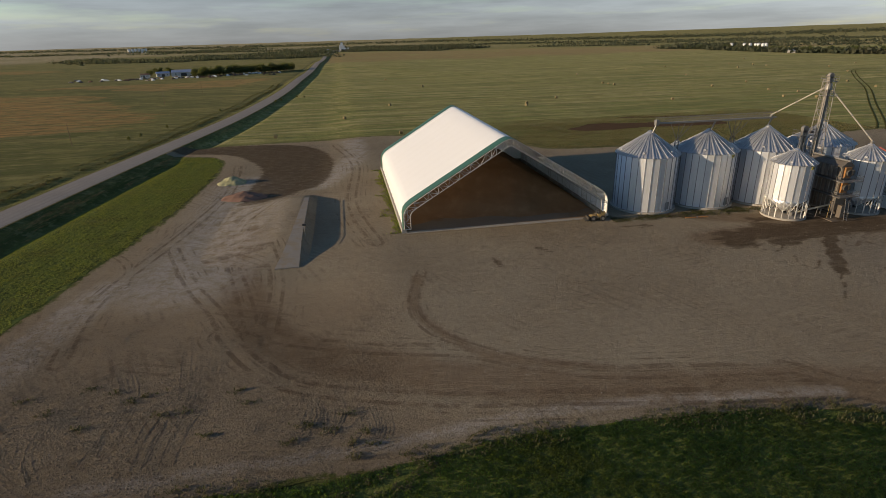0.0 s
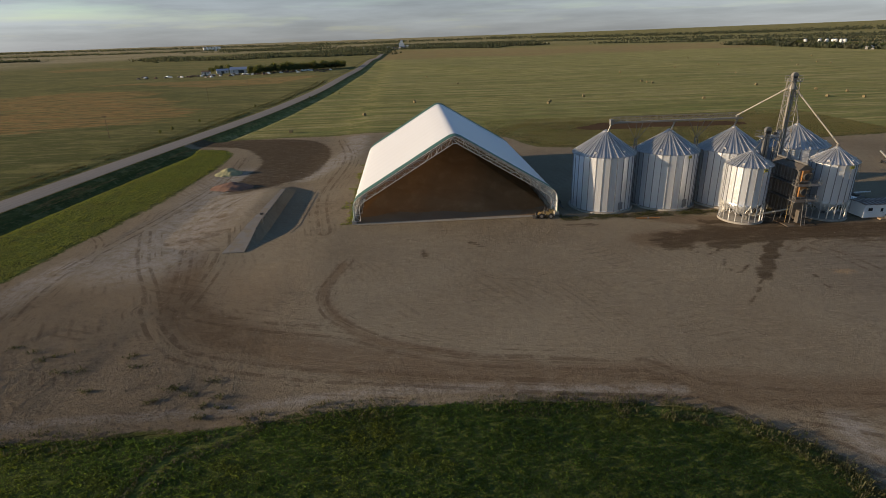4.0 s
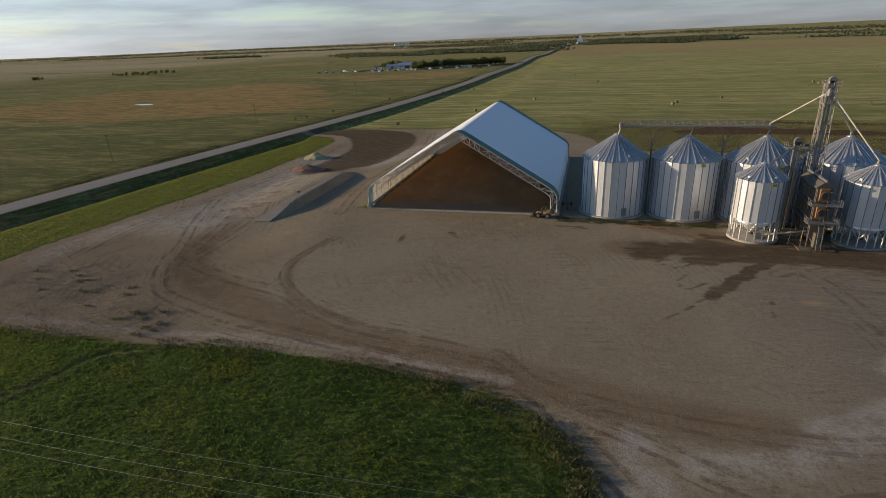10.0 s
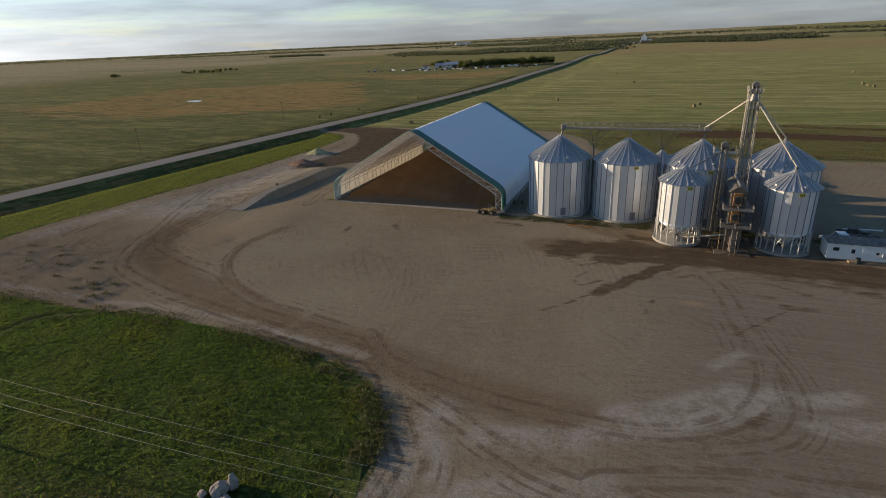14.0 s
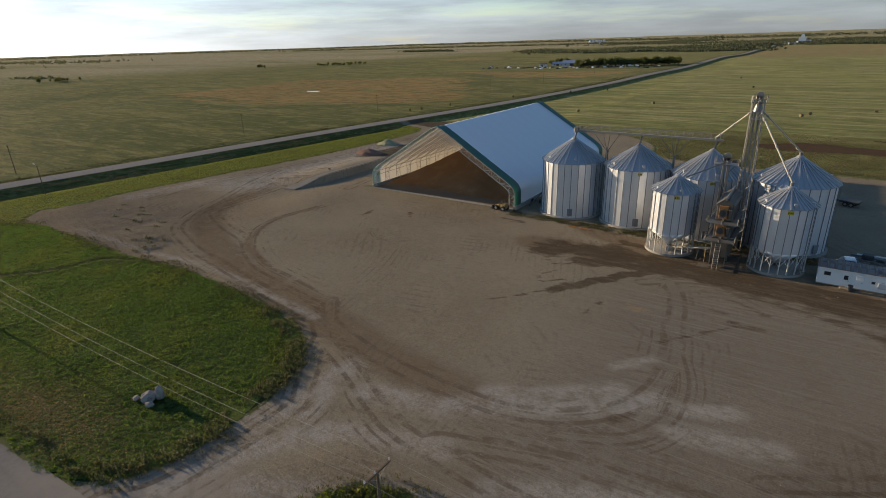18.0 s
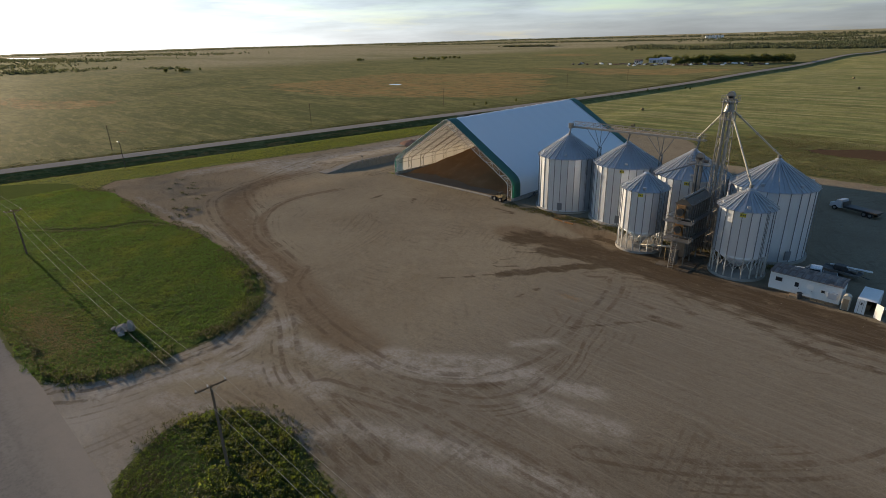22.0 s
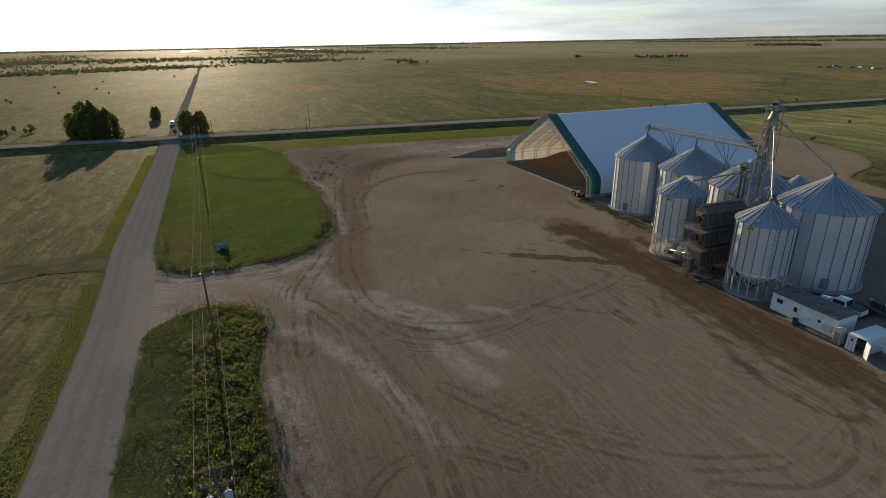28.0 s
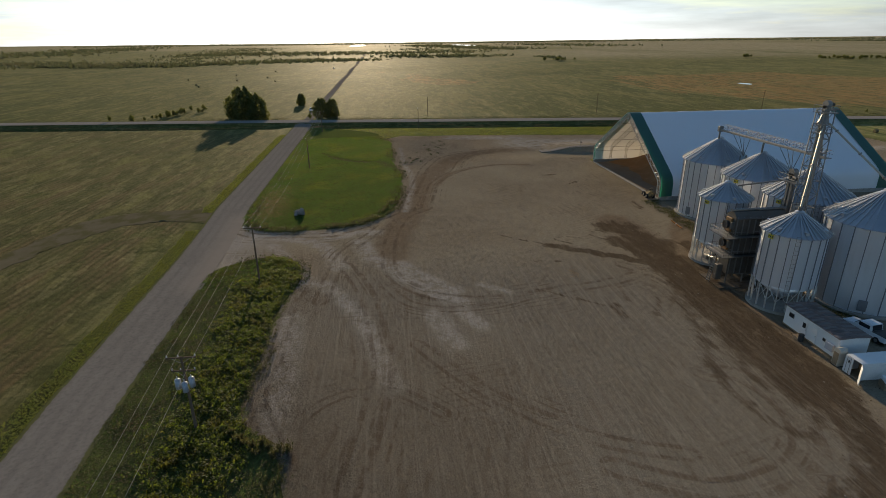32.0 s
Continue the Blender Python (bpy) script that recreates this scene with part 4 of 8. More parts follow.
def ribbon(name, centre, half, lift, label, material, spans=8, gap=None):
    """A road along a centre line of (x, y) points."""
    c = np.array(centre, float)
    t = np.gradient(c, axis=0)
    t /= np.hypot(t[:, :1], t[:, 1:])
    side = np.stack((t[:, 1], -t[:, 0]), 1)
    u = np.linspace(-1, 1, spans + 1)
    P = c[:, None, :] + side[:, None, :] * (u * half)[None, :, None]
    z = land(P[..., 0], P[..., 1]) + lift + 0.06 * (1 - u * u)[None, :]
    edge = np.broadcast_to(sm(0.80, 1.0, np.abs(u)), z.shape).copy()
    opening = np.zeros(z.shape)
    if gap:
        opening = sm(gap[0] - 6, gap[0] + 2, P[..., 0]) * (1 - sm(gap[1] - 2, gap[1] + 6, P[..., 0])) * sm(-0.35, 0.85, -np.broadcast_to(u, z.shape))
    if gap:   # no grown-over edge where the yard opens onto the road
        edge[(P[..., 0] > gap[0]) & (P[..., 0] < gap[1]) & (np.broadcast_to(u, z.shape) < 0)] = 0.0
    ob = raw_mesh(name, np.concatenate((P, z[..., None]), -1).reshape(-1, 3), grid_faces(len(c), spans + 1)[:, ::-1], material,
                  {"across": np.broadcast_to(u * half, z.shape), "verge": edge, "opening": opening}, True)
    return tagged(ob, label, "road", kind="structure")


hy_line = np.concatenate((np.arange(-2500, -150, 25.0), np.arange(-150, 420, 4.0), np.arange(420, 3400, 20.0)))
ribbon("highway", [(hwy_x(y), y) for y in hy_line], 4.6, 0.05, "straight grey country highway on a low bank", M_HIGHWAY)
ribbon("side_road", [(x, side_y(x)) for x in np.concatenate((np.arange(-86, 240, 3.0), np.arange(240, 1500, 25.0)))], 4.0, 0.09,
       "grey gravel side road with pale wheel tracks", M_ROAD, gap=(48, 82))
ribbon("side_road", [(x, side_y(x)) for x in np.concatenate((np.arange(-1500, -200, 25.0), np.arange(-200, -93, 3.0)))], 2.2, 0.06,
       "narrow field track across the highway", M_ROAD)
approach = sheet("field_approach", lambda x, y: poly_sdf(x, y, smooth_line([(38.5, -2.2), (51, -2.2), (48.6, -7), (48.2, -14), (50.4, -19), (55, -23), (63, -27), (72, -30), (70, -34), (58, -32), (48, -29.5), (43, -25.5), (41, -19), (40.5, -11)], 3, True)) + 0.8 * wobble(x, y, 2.2, 1.0),
                 (30, -40, 76, 2), 1.0, lambda x, y: 0.025 + 0 * x, plain("field_dirt", (0.160, 0.132, 0.090), (0.105, 0.092, 0.050), 0.35, 0.95, dirt=(0.088, 0.080, 0.034), dirt_at=0.44))
tagged(approach, "short dirt approach into the field", "road", kind="structure")


# tilled strips and a pair of wheel tracks in the hay field
TILLED = [smooth_line([(84, 199), (90, 193.5), (102, 193.5), (114, 195), (135, 192.5), (150, 194), (146, 202), (128, 205), (112, 207), (100, 210), (92, 205)], 3, True),
          smooth_line([(118, 221), (134, 216), (156, 215), (158, 218), (138, 221), (122, 224)], 3, True)]
M_TILLED = plain("tilled_soil", (0.105, 0.066, 0.040), (0.070, 0.046, 0.029), 0.3, 0.95, 0.0, 0.8, 0.15, dirt=(0.115, 0.105, 0.040), dirt_at=0.60)
for q in TILLED:
    t_ = sheet("tilled_strip", lambda x, y, q=q: poly_sdf(x, y, q) + 0.9 * wobble(x, y, 2.5, 1.0), (80, 186, 164, 228), 0.7, lambda x, y: 0.06 + 0 * x, M_TILLED)
    tagged(t_, "dark brown tilled strip in the hay field", "field", kind="structure")
M_WHEELMARK = plain("pressed_stubble", (0.098, 0.086, 0.032), (0.066, 0.062, 0.022), 0.3, 0.95)
hay_way = np.array(smooth_line([(520, 432), (461, 424), (427, 410), (381, 363), (311, 287), (252, 228), (206, 181), (190, 166)], 12))
for d in (-1.3, 1.3):
    t_ = np.gradient(hay_way, axis=0)
    t_ /= np.hypot(t_[:, :1], t_[:, 1:])
    ribbon("wheel_track", hay_way + np.stack((t_[:, 1], -t_[:, 0]), 1) * d, 0.30, 0.08, "dark wheel mark pressed across the mown hay", M_WHEELMARK, 2)


# ---- growth ----
rng = np.random.default_rng(5)


def leaves(name, x, y, z, size, height, material, blades=4, flat=0.5, thin=1.0):
    """Tufts of small pointed leaves, all in one mesh."""
    n = len(x)
    a = rng.uniform(0, 2 * np.pi, (n, blades))
    reach = rng.uniform(0.5, 1.0, (n, blades)) * size[:, None]
    up = rng.uniform(1 - flat, 1.0, (n, blades)) * height[:, None]
    wid = reach * rng.uniform(0.28, 0.45, (n, blades)) * thin
    cx, cy = np.cos(a), np.sin(a)
    ox, oy = x[:, None] + rng.uniform(-0.3, 0.3, (n, blades)) * size[:, None], y[:, None] + rng.uniform(-0.3, 0.3, (n, blades)) * size[:, None]
    z0 = z[:, None] + up * rng.uniform(0.0, 0.4, (n, blades))
    V = np.stack((np.stack((ox, oy, z0), -1),
                  np.stack((ox + cx * reach * 0.55 - cy * wid, oy + cy * reach * 0.55 + cx * wid, z0 + up * 0.75), -1),
                  np.stack((ox + cx * reach, oy + cy * reach, z0 + up * rng.uniform(0.6, 1.0, (n, blades))), -1),
                  np.stack((ox + cx * reach * 0.55 + cy * wid, oy + cy * reach * 0.55 - cx * wid, z0 + up * 0.75), -1)), 2)
    f = np.arange(n * blades * 4).reshape(-1, 4)
    return raw_mesh(name, V.reshape(-1, 3), f, material)


def scatter(n, box, keep):
    x, y = rng.uniform(box[0], box[2], n), rng.uniform(box[1], box[3], n)
    ok = keep(x, y)
    return x[ok], y[ok]


def in_patch(pts, margin):
    return lambda x, y: poly_sdf(x, y, pts) + 0.5 * wobble(x, y, 6.0, 0.7) + 0.35 * wobble(x, y, 1.7, 2.0) < 0.35 - margin


def clumps(name, x, y, rad, height, material, n=9, leaf=0.42):
    """Leafy plants: leaves set round a small dome, tallest in the middle, all in one mesh."""
    m = len(x)
    a, u = rng.uniform(0, 2 * np.pi, (m, n)), np.sqrt(rng.random((m, n)))
    z = (land(x, y) + 0.06)[:, None] + height[:, None] * (1 - 0.75 * u * u) * rng.uniform(0.55, 1.0, (m, n))
    c = np.stack((x[:, None] + np.cos(a) * u * rad[:, None], y[:, None] + np.sin(a) * u * rad[:, None], z), -1)
    b = a + rng.normal(0, 0.7, (m, n))
    dip = rng.uniform(-1.1, 0.8, (m, n))
    L = (rad[:, None] * leaf * rng.uniform(0.7, 1.25, (m, n)))[..., None]
    d1 = np.stack((np.cos(b) * np.cos(dip), np.sin(b) * np.cos(dip), np.sin(dip)), -1) * L
    d2 = np.stack((-np.sin(b), np.cos(b), rng.uniform(-0.5, 0.5, (m, n))), -1) * L * 0.55
    V = np.stack((c - d1, c + d2, c + d1, c - d2), 2)
    return raw_mesh(name, V.reshape(-1, 3), np.arange(m * n * 4).reshape(-1, 4), material)


dry_a = lambda x, y: np.exp(-((x - 38 + 3 * wobble(x, y, 5.0, 1.0)) / 13.0) ** 2 - ((y - 8.6 - 0.10 * (x - 38)) / 3.8) ** 2)
FURROW = [(4.0, 37.6), (2.1, 36.2), (-1.4, 34.7), (-3.1, 32.9), (-3.5, 30.2), (-4.1, 28.4), (-5.6, 25.6), (-7.9, 23.0), (-12, 19), (-20, 14)]
bare_a = lambda x, y: np.exp(-(line_dist(x, y, FURROW) / 0.75) ** 2)
wx, wy = scatter(46000, (-50, 4, 60, 40), lambda x, y: in_patch(PATCH_A, 0.3)(x, y) & (rng.random(len(x)) > 0.95 * dry_a(x, y)) & (rng.random(len(x)) > bare_a(x, y)) & (rng.random(len(x)) > sm(36, 46, x) * sm(-3.4, -0.4, poly_sdf(x, y, PATCH_A) + 0.8 * wobble(x, y, 2.5, 1.0)) * sm(8, 16, y)))
w_tall = np.clip(0.62 + 0.42 * wobble(wx, wy, 6.0, 3.1) + 0.3 * wobble(wx, wy, 1.9, 0.6) + 0.25 * sm(14, 34, wy) - 0.2 * (1 - sm(-30, 0, wx)), 0.2, 1.2)
tagged(clumps("weeds", wx, wy, (0.17 + 0.12 * w_tall) * rng.uniform(0.7, 1.3, len(wx)), (0.07 + 0.19 * w_tall) * rng.uniform(0.6, 1.25, len(wx)), M_WEED, 13, 0.27), "dense low dark green broadleaf weeds", "weeds", kind="stuff")
gx, gy = scatter(30000, (-50, 4, 60, 40), lambda x, y: in_patch(PATCH_A, 0.2)(x, y) & (rng.random(len(x)) > 0.8 * dry_a(x, y)) & (rng.random(len(x)) > bare_a(x, y)))
tagged(leaves("low_grass", gx, gy, land(gx, gy) + 0.05, 0.08 + 0.05 * rng.random(len(gx)), 0.10 + 0.16 * rng.random(len(gx)), M_WEED, 4, 0.6, 0.7), "fine green grass between the broadleaf weeds", "grass", kind="stuff")
wx, wy = scatter(76000, (70, 5, 150, 30), lambda x, y: in_patch(PATCH_B, 0.3)(x, y) & (rng.random(len(x)) > 0.9 * np.exp(-((y - 15.4 - 0.03 * (x - 80) + 0.9 * wobble(x, y, 4.0, 2.0)) / 2.8) ** 2)))
w_tall = np.clip(0.45 + 0.35 * wobble(wx, wy, 4.0, 1.1), 0.12, 1.0)
tagged(leaves("weeds", wx, wy, land(wx, wy) + 0.05, 0.08 + 0.10 * w_tall, 0.04 + 0.10 * w_tall, M_VERGEWEED), "low brown-green weeds on the roadside verge", "weeds", kind="stuff")
wx, wy = scatter(15000, (70, 8, 150, 27), lambda x, y: in_patch(PATCH_B, 0.4)(x, y) & (rng.random(len(x)) < np.exp(-((y - 15.4 - 0.03 * (x - 80) + 0.9 * wobble(x, y, 4.0, 2.0)) / 3.0) ** 2) * (sm(78, 84, x) + sm(13.5, 15.5, y)) + (1 - sm(78, 86, x)) * sm(13.5, 15.5, y)))
w_tall = np.clip(0.75 + 0.4 * wobble(wx, wy, 2.2, 1.1), 0.25, 1.3)
tagged(clumps("weeds", wx, wy, (0.22 + 0.20 * w_tall) * rng.uniform(0.7, 1.3, len(wx)), (0.15 + 0.50 * w_tall) * rng.uniform(0.6, 1.3, len(wx)), M_LUSHWEED, 16, 0.29), "overgrown bright green weeds under the power line", "weeds", kind="stuff")
wx, wy = scatter(3600, (70, 6, 86, 16), lambda x, y: in_patch(PATCH_B, 0.5)(x, y) & (rng.random(len(x)) < (1 - sm(79, 85, x)) * (1 - sm(12.5, 15.0, y))))
tagged(clumps("weeds", wx, wy, 0.16 + 0.1 * rng.random(len(wx)), 0.06 + 0.12 * rng.random(len(wx)), M_WEED, 12, 0.3), "low dark green weeds at the tip of the verge", "weeds", kind="stuff")
wx, wy = scatter(2600, (-14, 14, 8, 39), lambda x, y: in_patch(PATCH_A, 0.3)(x, y) & (np.abs(line_dist(x, y, FURROW)) < 1.5 + 0.5 * wobble(x, y, 1.5, 1.0)) & (np.abs(line_dist(x, y, FURROW)) > 0.35))
tagged(clumps("furrow_weeds", wx, wy, 0.2 + 0.12 * rng.random(len(wx)), 0.15 + 0.25 * rng.random(len(wx)), M_DRYWEED), "yellow-brown weeds along a bare furrow in the weed patch", "weeds", kind="stuff")
ex, ey = scatter(30000, (20, 4, 58, 16), lambda x, y: in_patch(PATCH_A, 0.3)(x, y) & (rng.random(len(x)) < 0.8 * dry_a(x, y)))
tagged(leaves("dry_grass", ex, ey, land(ex, ey) + 0.05, np.full(len(ex), 0.16), 0.03 + 0.10 * rng.random(len(ex)), M_STRAW), "short pale brown dry grass around the boulders", "grass", kind="stuff")
ex, ey = scatter(60000, (-50, 0, 150, 42), lambda x, y: np.minimum(np.abs(poly_sdf(x, y, PATCH_A)), np.abs(poly_sdf(x, y, PATCH_B))) < 1.6 + wobble(x, y, 5, 4.0))
ok = (ey > side_y(ex) + 5.0) & (wobble(ex, ey, 9.0, 5.5) > -0.15)
ex, ey = ex[ok], ey[ok]
tagged(leaves("dry_weeds", ex, ey, land(ex, ey) + 0.04, np.full(len(ex), 0.22), 0.15 + 0.35 * rng.random(len(ex)), M_DRYWEED, 5, 0.6, 0.5), "dry brown weed stalks along the gravel edge", "weeds", kind="stuff")
ex, ey = scatter(5200, (40, 6, 62, 40), lambda x, y: (np.abs(poly_sdf(x, y, PATCH_A) + 0.8) < 1.4) & (wobble(x, y, 3.0, 2.0) > -0.2))
tagged(leaves("tall_weeds", ex, ey, land(ex, ey) + 0.04, np.full(len(ex), 0.30), 0.25 + 0.5 * rng.random(len(ex)), M_DRYWEED, 7, 0.7, 0.45), "tall brown-green weed clumps at the gravel corner", "weeds", kind="stuff")
tx = rng.uniform(-60, 150, 26000)
ty = side_y(tx) - 3.9 - 2.6 * rng.random(len(tx)) ** 1.3 + 0.3 * wobble(tx, tx * 0, 5.0, 1.0)
ok = (tx < 43) | (tx > 55)
tx, ty = tx[ok], ty[ok]
tagged(leaves("roadside_grass", tx, ty, land(tx, ty), np.full(len(tx), 0.13), 0.04 + 0.12 * rng.random(len(tx)), M_TURF, 4), "bright green grass strip along the gravel road", "grass", kind="stuff")
tx, ty = scatter(190000, (-95, 8, -34, 192), lambda x, y: (hwy_d(x, y) > 11.5) & (yard_sdf(x, y) > 0.5 + wobble(x, y, 2.0)) & (poly_sdf(x, y, PATCH_A) > 0))
tagged(leaves("verge_grass", tx, ty, land(tx, ty), 0.16 + 0.06 * rng.random(len(tx)), 0.05 + 0.15 * rng.random(len(tx)) * (1 + 0.5 * wobble(tx, ty * 0.15, 1.6, 2.0)), M_TURF, 3), "bright green uncut grass strip beside the highway", "grass", kind="stuff")


by = rng.uniform(-60, 520, 3000)
bx = hwy_x(by) - 13.5 - 1.2 * np.sin(by * 0.05) + rng.normal(0, 0.5, len(by)) - 5.0 * (rng.random(len(by)) < 0.3)
ok = (wobble(bx, by, 14.0, 1.5) > -0.35) & (np.abs(by - side_y(-95.0)) > 9)
bx, by = bx[ok], by[ok]
tagged(clumps("ditch_brush", bx, by, 0.3 + 0.25 * rng.random(len(bx)), 0.12 + 0.3 * rng.random(len(bx)), M_VERGEWEED, 8, 0.45), "dark low brush along the far ditch of the highway", "brush", kind="stuff")
bx, by = scatter(20000, (50, 88.5, 112, 97), lambda x, y: rng.random(len(x)) < 0.5 + 0.5 * wobble(x, y, 3.0, 1.0) - 0.35 * np.maximum(np.abs(y - 93.5) - 0.6, 0))
tagged(leaves("bin_weeds", bx, by, land(bx, by) + 0.04, np.full(len(bx), 0.22), 0.06 + 0.16 * rng.random(len(bx)), M_VERGEWEED), "patchy brown-green weeds at the foot of the bins", "weeds", kind="stuff")
bx, by = scatter(9000, (5.5, 96, 9.2, 150), lambda x, y: rng.random(len(x)) < 0.45 + 0.5 * wobble(x, y, 4.0, 2.0) - 0.2 * (9 - x))
tagged(leaves("wall_weeds", bx, by, land(bx, by) + 0.04, np.full(len(bx), 0.25), 0.08 + 0.2 * rng.random(len(bx)), M_TURF), "thin grass along the fabric building's side", "weeds", kind="stuff")
bx, by = scatter(80000, (52, 164, 190, 228), lambda x, y: (yard_sdf(x, y) > 0.5) & (rng.random(len(x)) < 0.75 + 0.5 * wobble(x, y, 6.0, 3.0)) & (rng.random(len(x)) < 0.25 + 0.75 * sm(52, 72, x + 7 * wobble(x, y, 7.0, 1.0))) & (poly_sdf(x, y, TILLED[0]) > 0) & (rng.random(len(x)) < 1.3 - sm(200, 228, y)))
tagged(leaves("rough_grass", bx, by, land(bx, by), np.full(len(bx), 0.30), 0.08 + 0.26 * rng.random(len(bx)), M_ROUGHGRASS, 3), "rough yellow-brown uncut grass behind the bins", "grass", kind="stuff")

# ---- clods and stones on the loose ground ----
def clods(name, x, y, size, material, label):
    """Small uneven lumps half sunk in the ground, all in one mesh."""
    n = len(x)
    a = rng.uniform(0, 2 * np.pi, n)
    ring_a = a[:, None] + np.arange(5) * (2 * np.pi / 5)
    rr = size[:, None] * rng.uniform(0.7, 1.25, (n, 5))
    z = land(x, y) + 0.03
    low = np.stack((x[:, None] + np.cos(ring_a) * rr, y[:, None] + np.sin(ring_a) * rr, np.broadcast_to(z[:, None], (n, 5))), -1)
    high = np.stack((x[:, None] + np.cos(ring_a + 0.5) * rr * 0.6, y[:, None] + np.sin(ring_a + 0.5) * rr * 0.6,
                     z[:, None] + size[:, None] * rng.uniform(0.55, 1.0, (n, 5))), -1)
    tip = np.stack((x, y, z + size * rng.uniform(0.7, 1.1, n)), -1)[:, None, :]
    V = np.concatenate((low, high, tip), 1).reshape(-1, 3)
    f = []
    for i in range(5):
        j = (i + 1) % 5
        f += [(i, j, 5 + i), (j, 5 + j, 5 + i), (5 + i, 5 + j, 10)]
    F = (np.arange(n)[:, None, None] * 11 + np.array(f)[None]).reshape(-1, 3)
    tagged(raw_mesh(name, V, F, material), label, "clods", kind="stuff")


M_CLOD = plain("dry_clod", (0.185, 0.146, 0.104), (0.135, 0.104, 0.073), 0.5, 0.95, 0.0, 0.5, 0.03)
M_PEBBLE = plain("pale_stone", (0.30, 0.27, 0.23), (0.20, 0.175, 0.145), 0.8, 0.95, 0.0, 0.5, 0.03)
cx, cy = scatter(46000, (-47, 37, 10, 84), lambda x, y: (yard_sdf(x, y) < -0.5) & (rng.random(len(x)) < (1 - sm(-10, 10, x)) * (1 - sm(60, 80, y)) * (0.8 + 0.25 * wobble(x, y, 5.0, 2.2))))
clods("soil_clods", cx, cy, 0.028 + 0.065 * rng.random(len(cx)) ** 2, M_CLOD, "loose brown soil clods and ruts at the yard's rough corner")
cx, cy = scatter(52000, (-46, 20, 150, 210), lambda x, y: (yard_sdf(x, y) < -0.4) & (yard_sdf(x, y) > -2.6 + 1.5 * wobble(x, y, 4.0, 1.0)))
clods("edge_clods", cx, cy, 0.025 + 0.08 * rng.random(len(cx)) ** 4, M_CLOD, "crumbled soil ridge along the edge of the gravel")
cx, cy = scatter(16000, (-40, 20, 150, 160), lambda x, y: (yard_sdf(x, y) < -1) & (rng.random(len(x)) < 0.5 + 0.6 * wobble(x, y, 9.0, 4.0)))
clods("loose_stones", cx, cy, 0.02 + 0.07 * rng.random(len(cx)) ** 4, M_PEBBLE, "scattered pale stones on the gravel")
cx, cy = scatter(16000, (64, 74, 136, 92), lambda x, y: rng.random(len(x)) < np.exp(-((y - 83.5 + 0.35 * np.maximum(x - 112, 0)) / 3.2) ** 2))
clods("mud_clods", cx, cy, 0.02 + 0.055 * rng.random(len(cx)) ** 4, plain("dark_mud", (0.085, 0.058, 0.036), (0.050, 0.034, 0.022), 0.7, 0.95), "churned dark mud clods along the bins")
cx, cy = rng.normal(85.5, 0.9, 1500), rng.normal(64.1, 0.45, 1500)
clods("spilled_grain", cx, cy, 0.02 + 0.02 * rng.random(len(cx)), plain("spilled_grain", (0.33, 0.22, 0.12), (0.26, 0.17, 0.09), 2.0, 0.95), "tan patch of spilled grain on the gravel")

# brown seed-head weeds standing at the gravel edge
spots = [(119.2, 21.0), (119.6, 21.8), (119.3, 22.6), (119.9, 23.4), (120.2, 24.4), (120.6, 25.2), (118.6, 20.4), (121.2, 24.0), (120.6, 22.4), (117.6, 19.4)]
tx, ty = np.concatenate([rng.normal(a, 0.2, 22) for a, b in spots]), np.concatenate([rng.normal(b, 0.2, 22) for a, b in spots])
tagged(leaves("plume_weeds", tx, ty, land(tx, ty) + 0.03, np.full(len(tx), 0.26), 0.25 + 0.6 * rng.random(len(tx)), M_DRYWEED, 7, 0.7, 0.5), "dark brown plume-headed weeds standing at the gravel edge", "weeds", kind="stuff")

# lone weed tufts in the rough corner
spots = [(-24.6, 52.5), (-12.3, 49.7), (-6.6, 45.0), (-7.8, 42.6), (-2.1, 45.8), (-1.8, 41.3), (-1.7, 39.4), (-18.8, 49.5), (-36, 54.7), (-32.7, 52.1), (-28.4, 48.6), (-27, 54.5),
         (-29.8, 55.8), (-4.2, 43.4), (-20.9, 49.3), (-14, 52.1), (-15.6, 45.1), (0.2, 40.9), (-23.5, 53.3), (-5.5, 44.4), (-0.6, 42.6)]
tx, ty = np.concatenate([rng.normal(a, 0.55, 15) for a, b in spots]), np.concatenate([rng.normal(b, 0.28, 15) for a, b in spots])
tagged(leaves("weed_tufts", tx, ty, land(tx, ty) + 0.03, np.full(len(tx), 0.22), 0.12 + 0.32 * rng.random(len(tx)), M_DRYWEED, 8, 0.6, 0.5), "lone green-brown weed tufts in the loose soil", "weeds", kind="stuff")


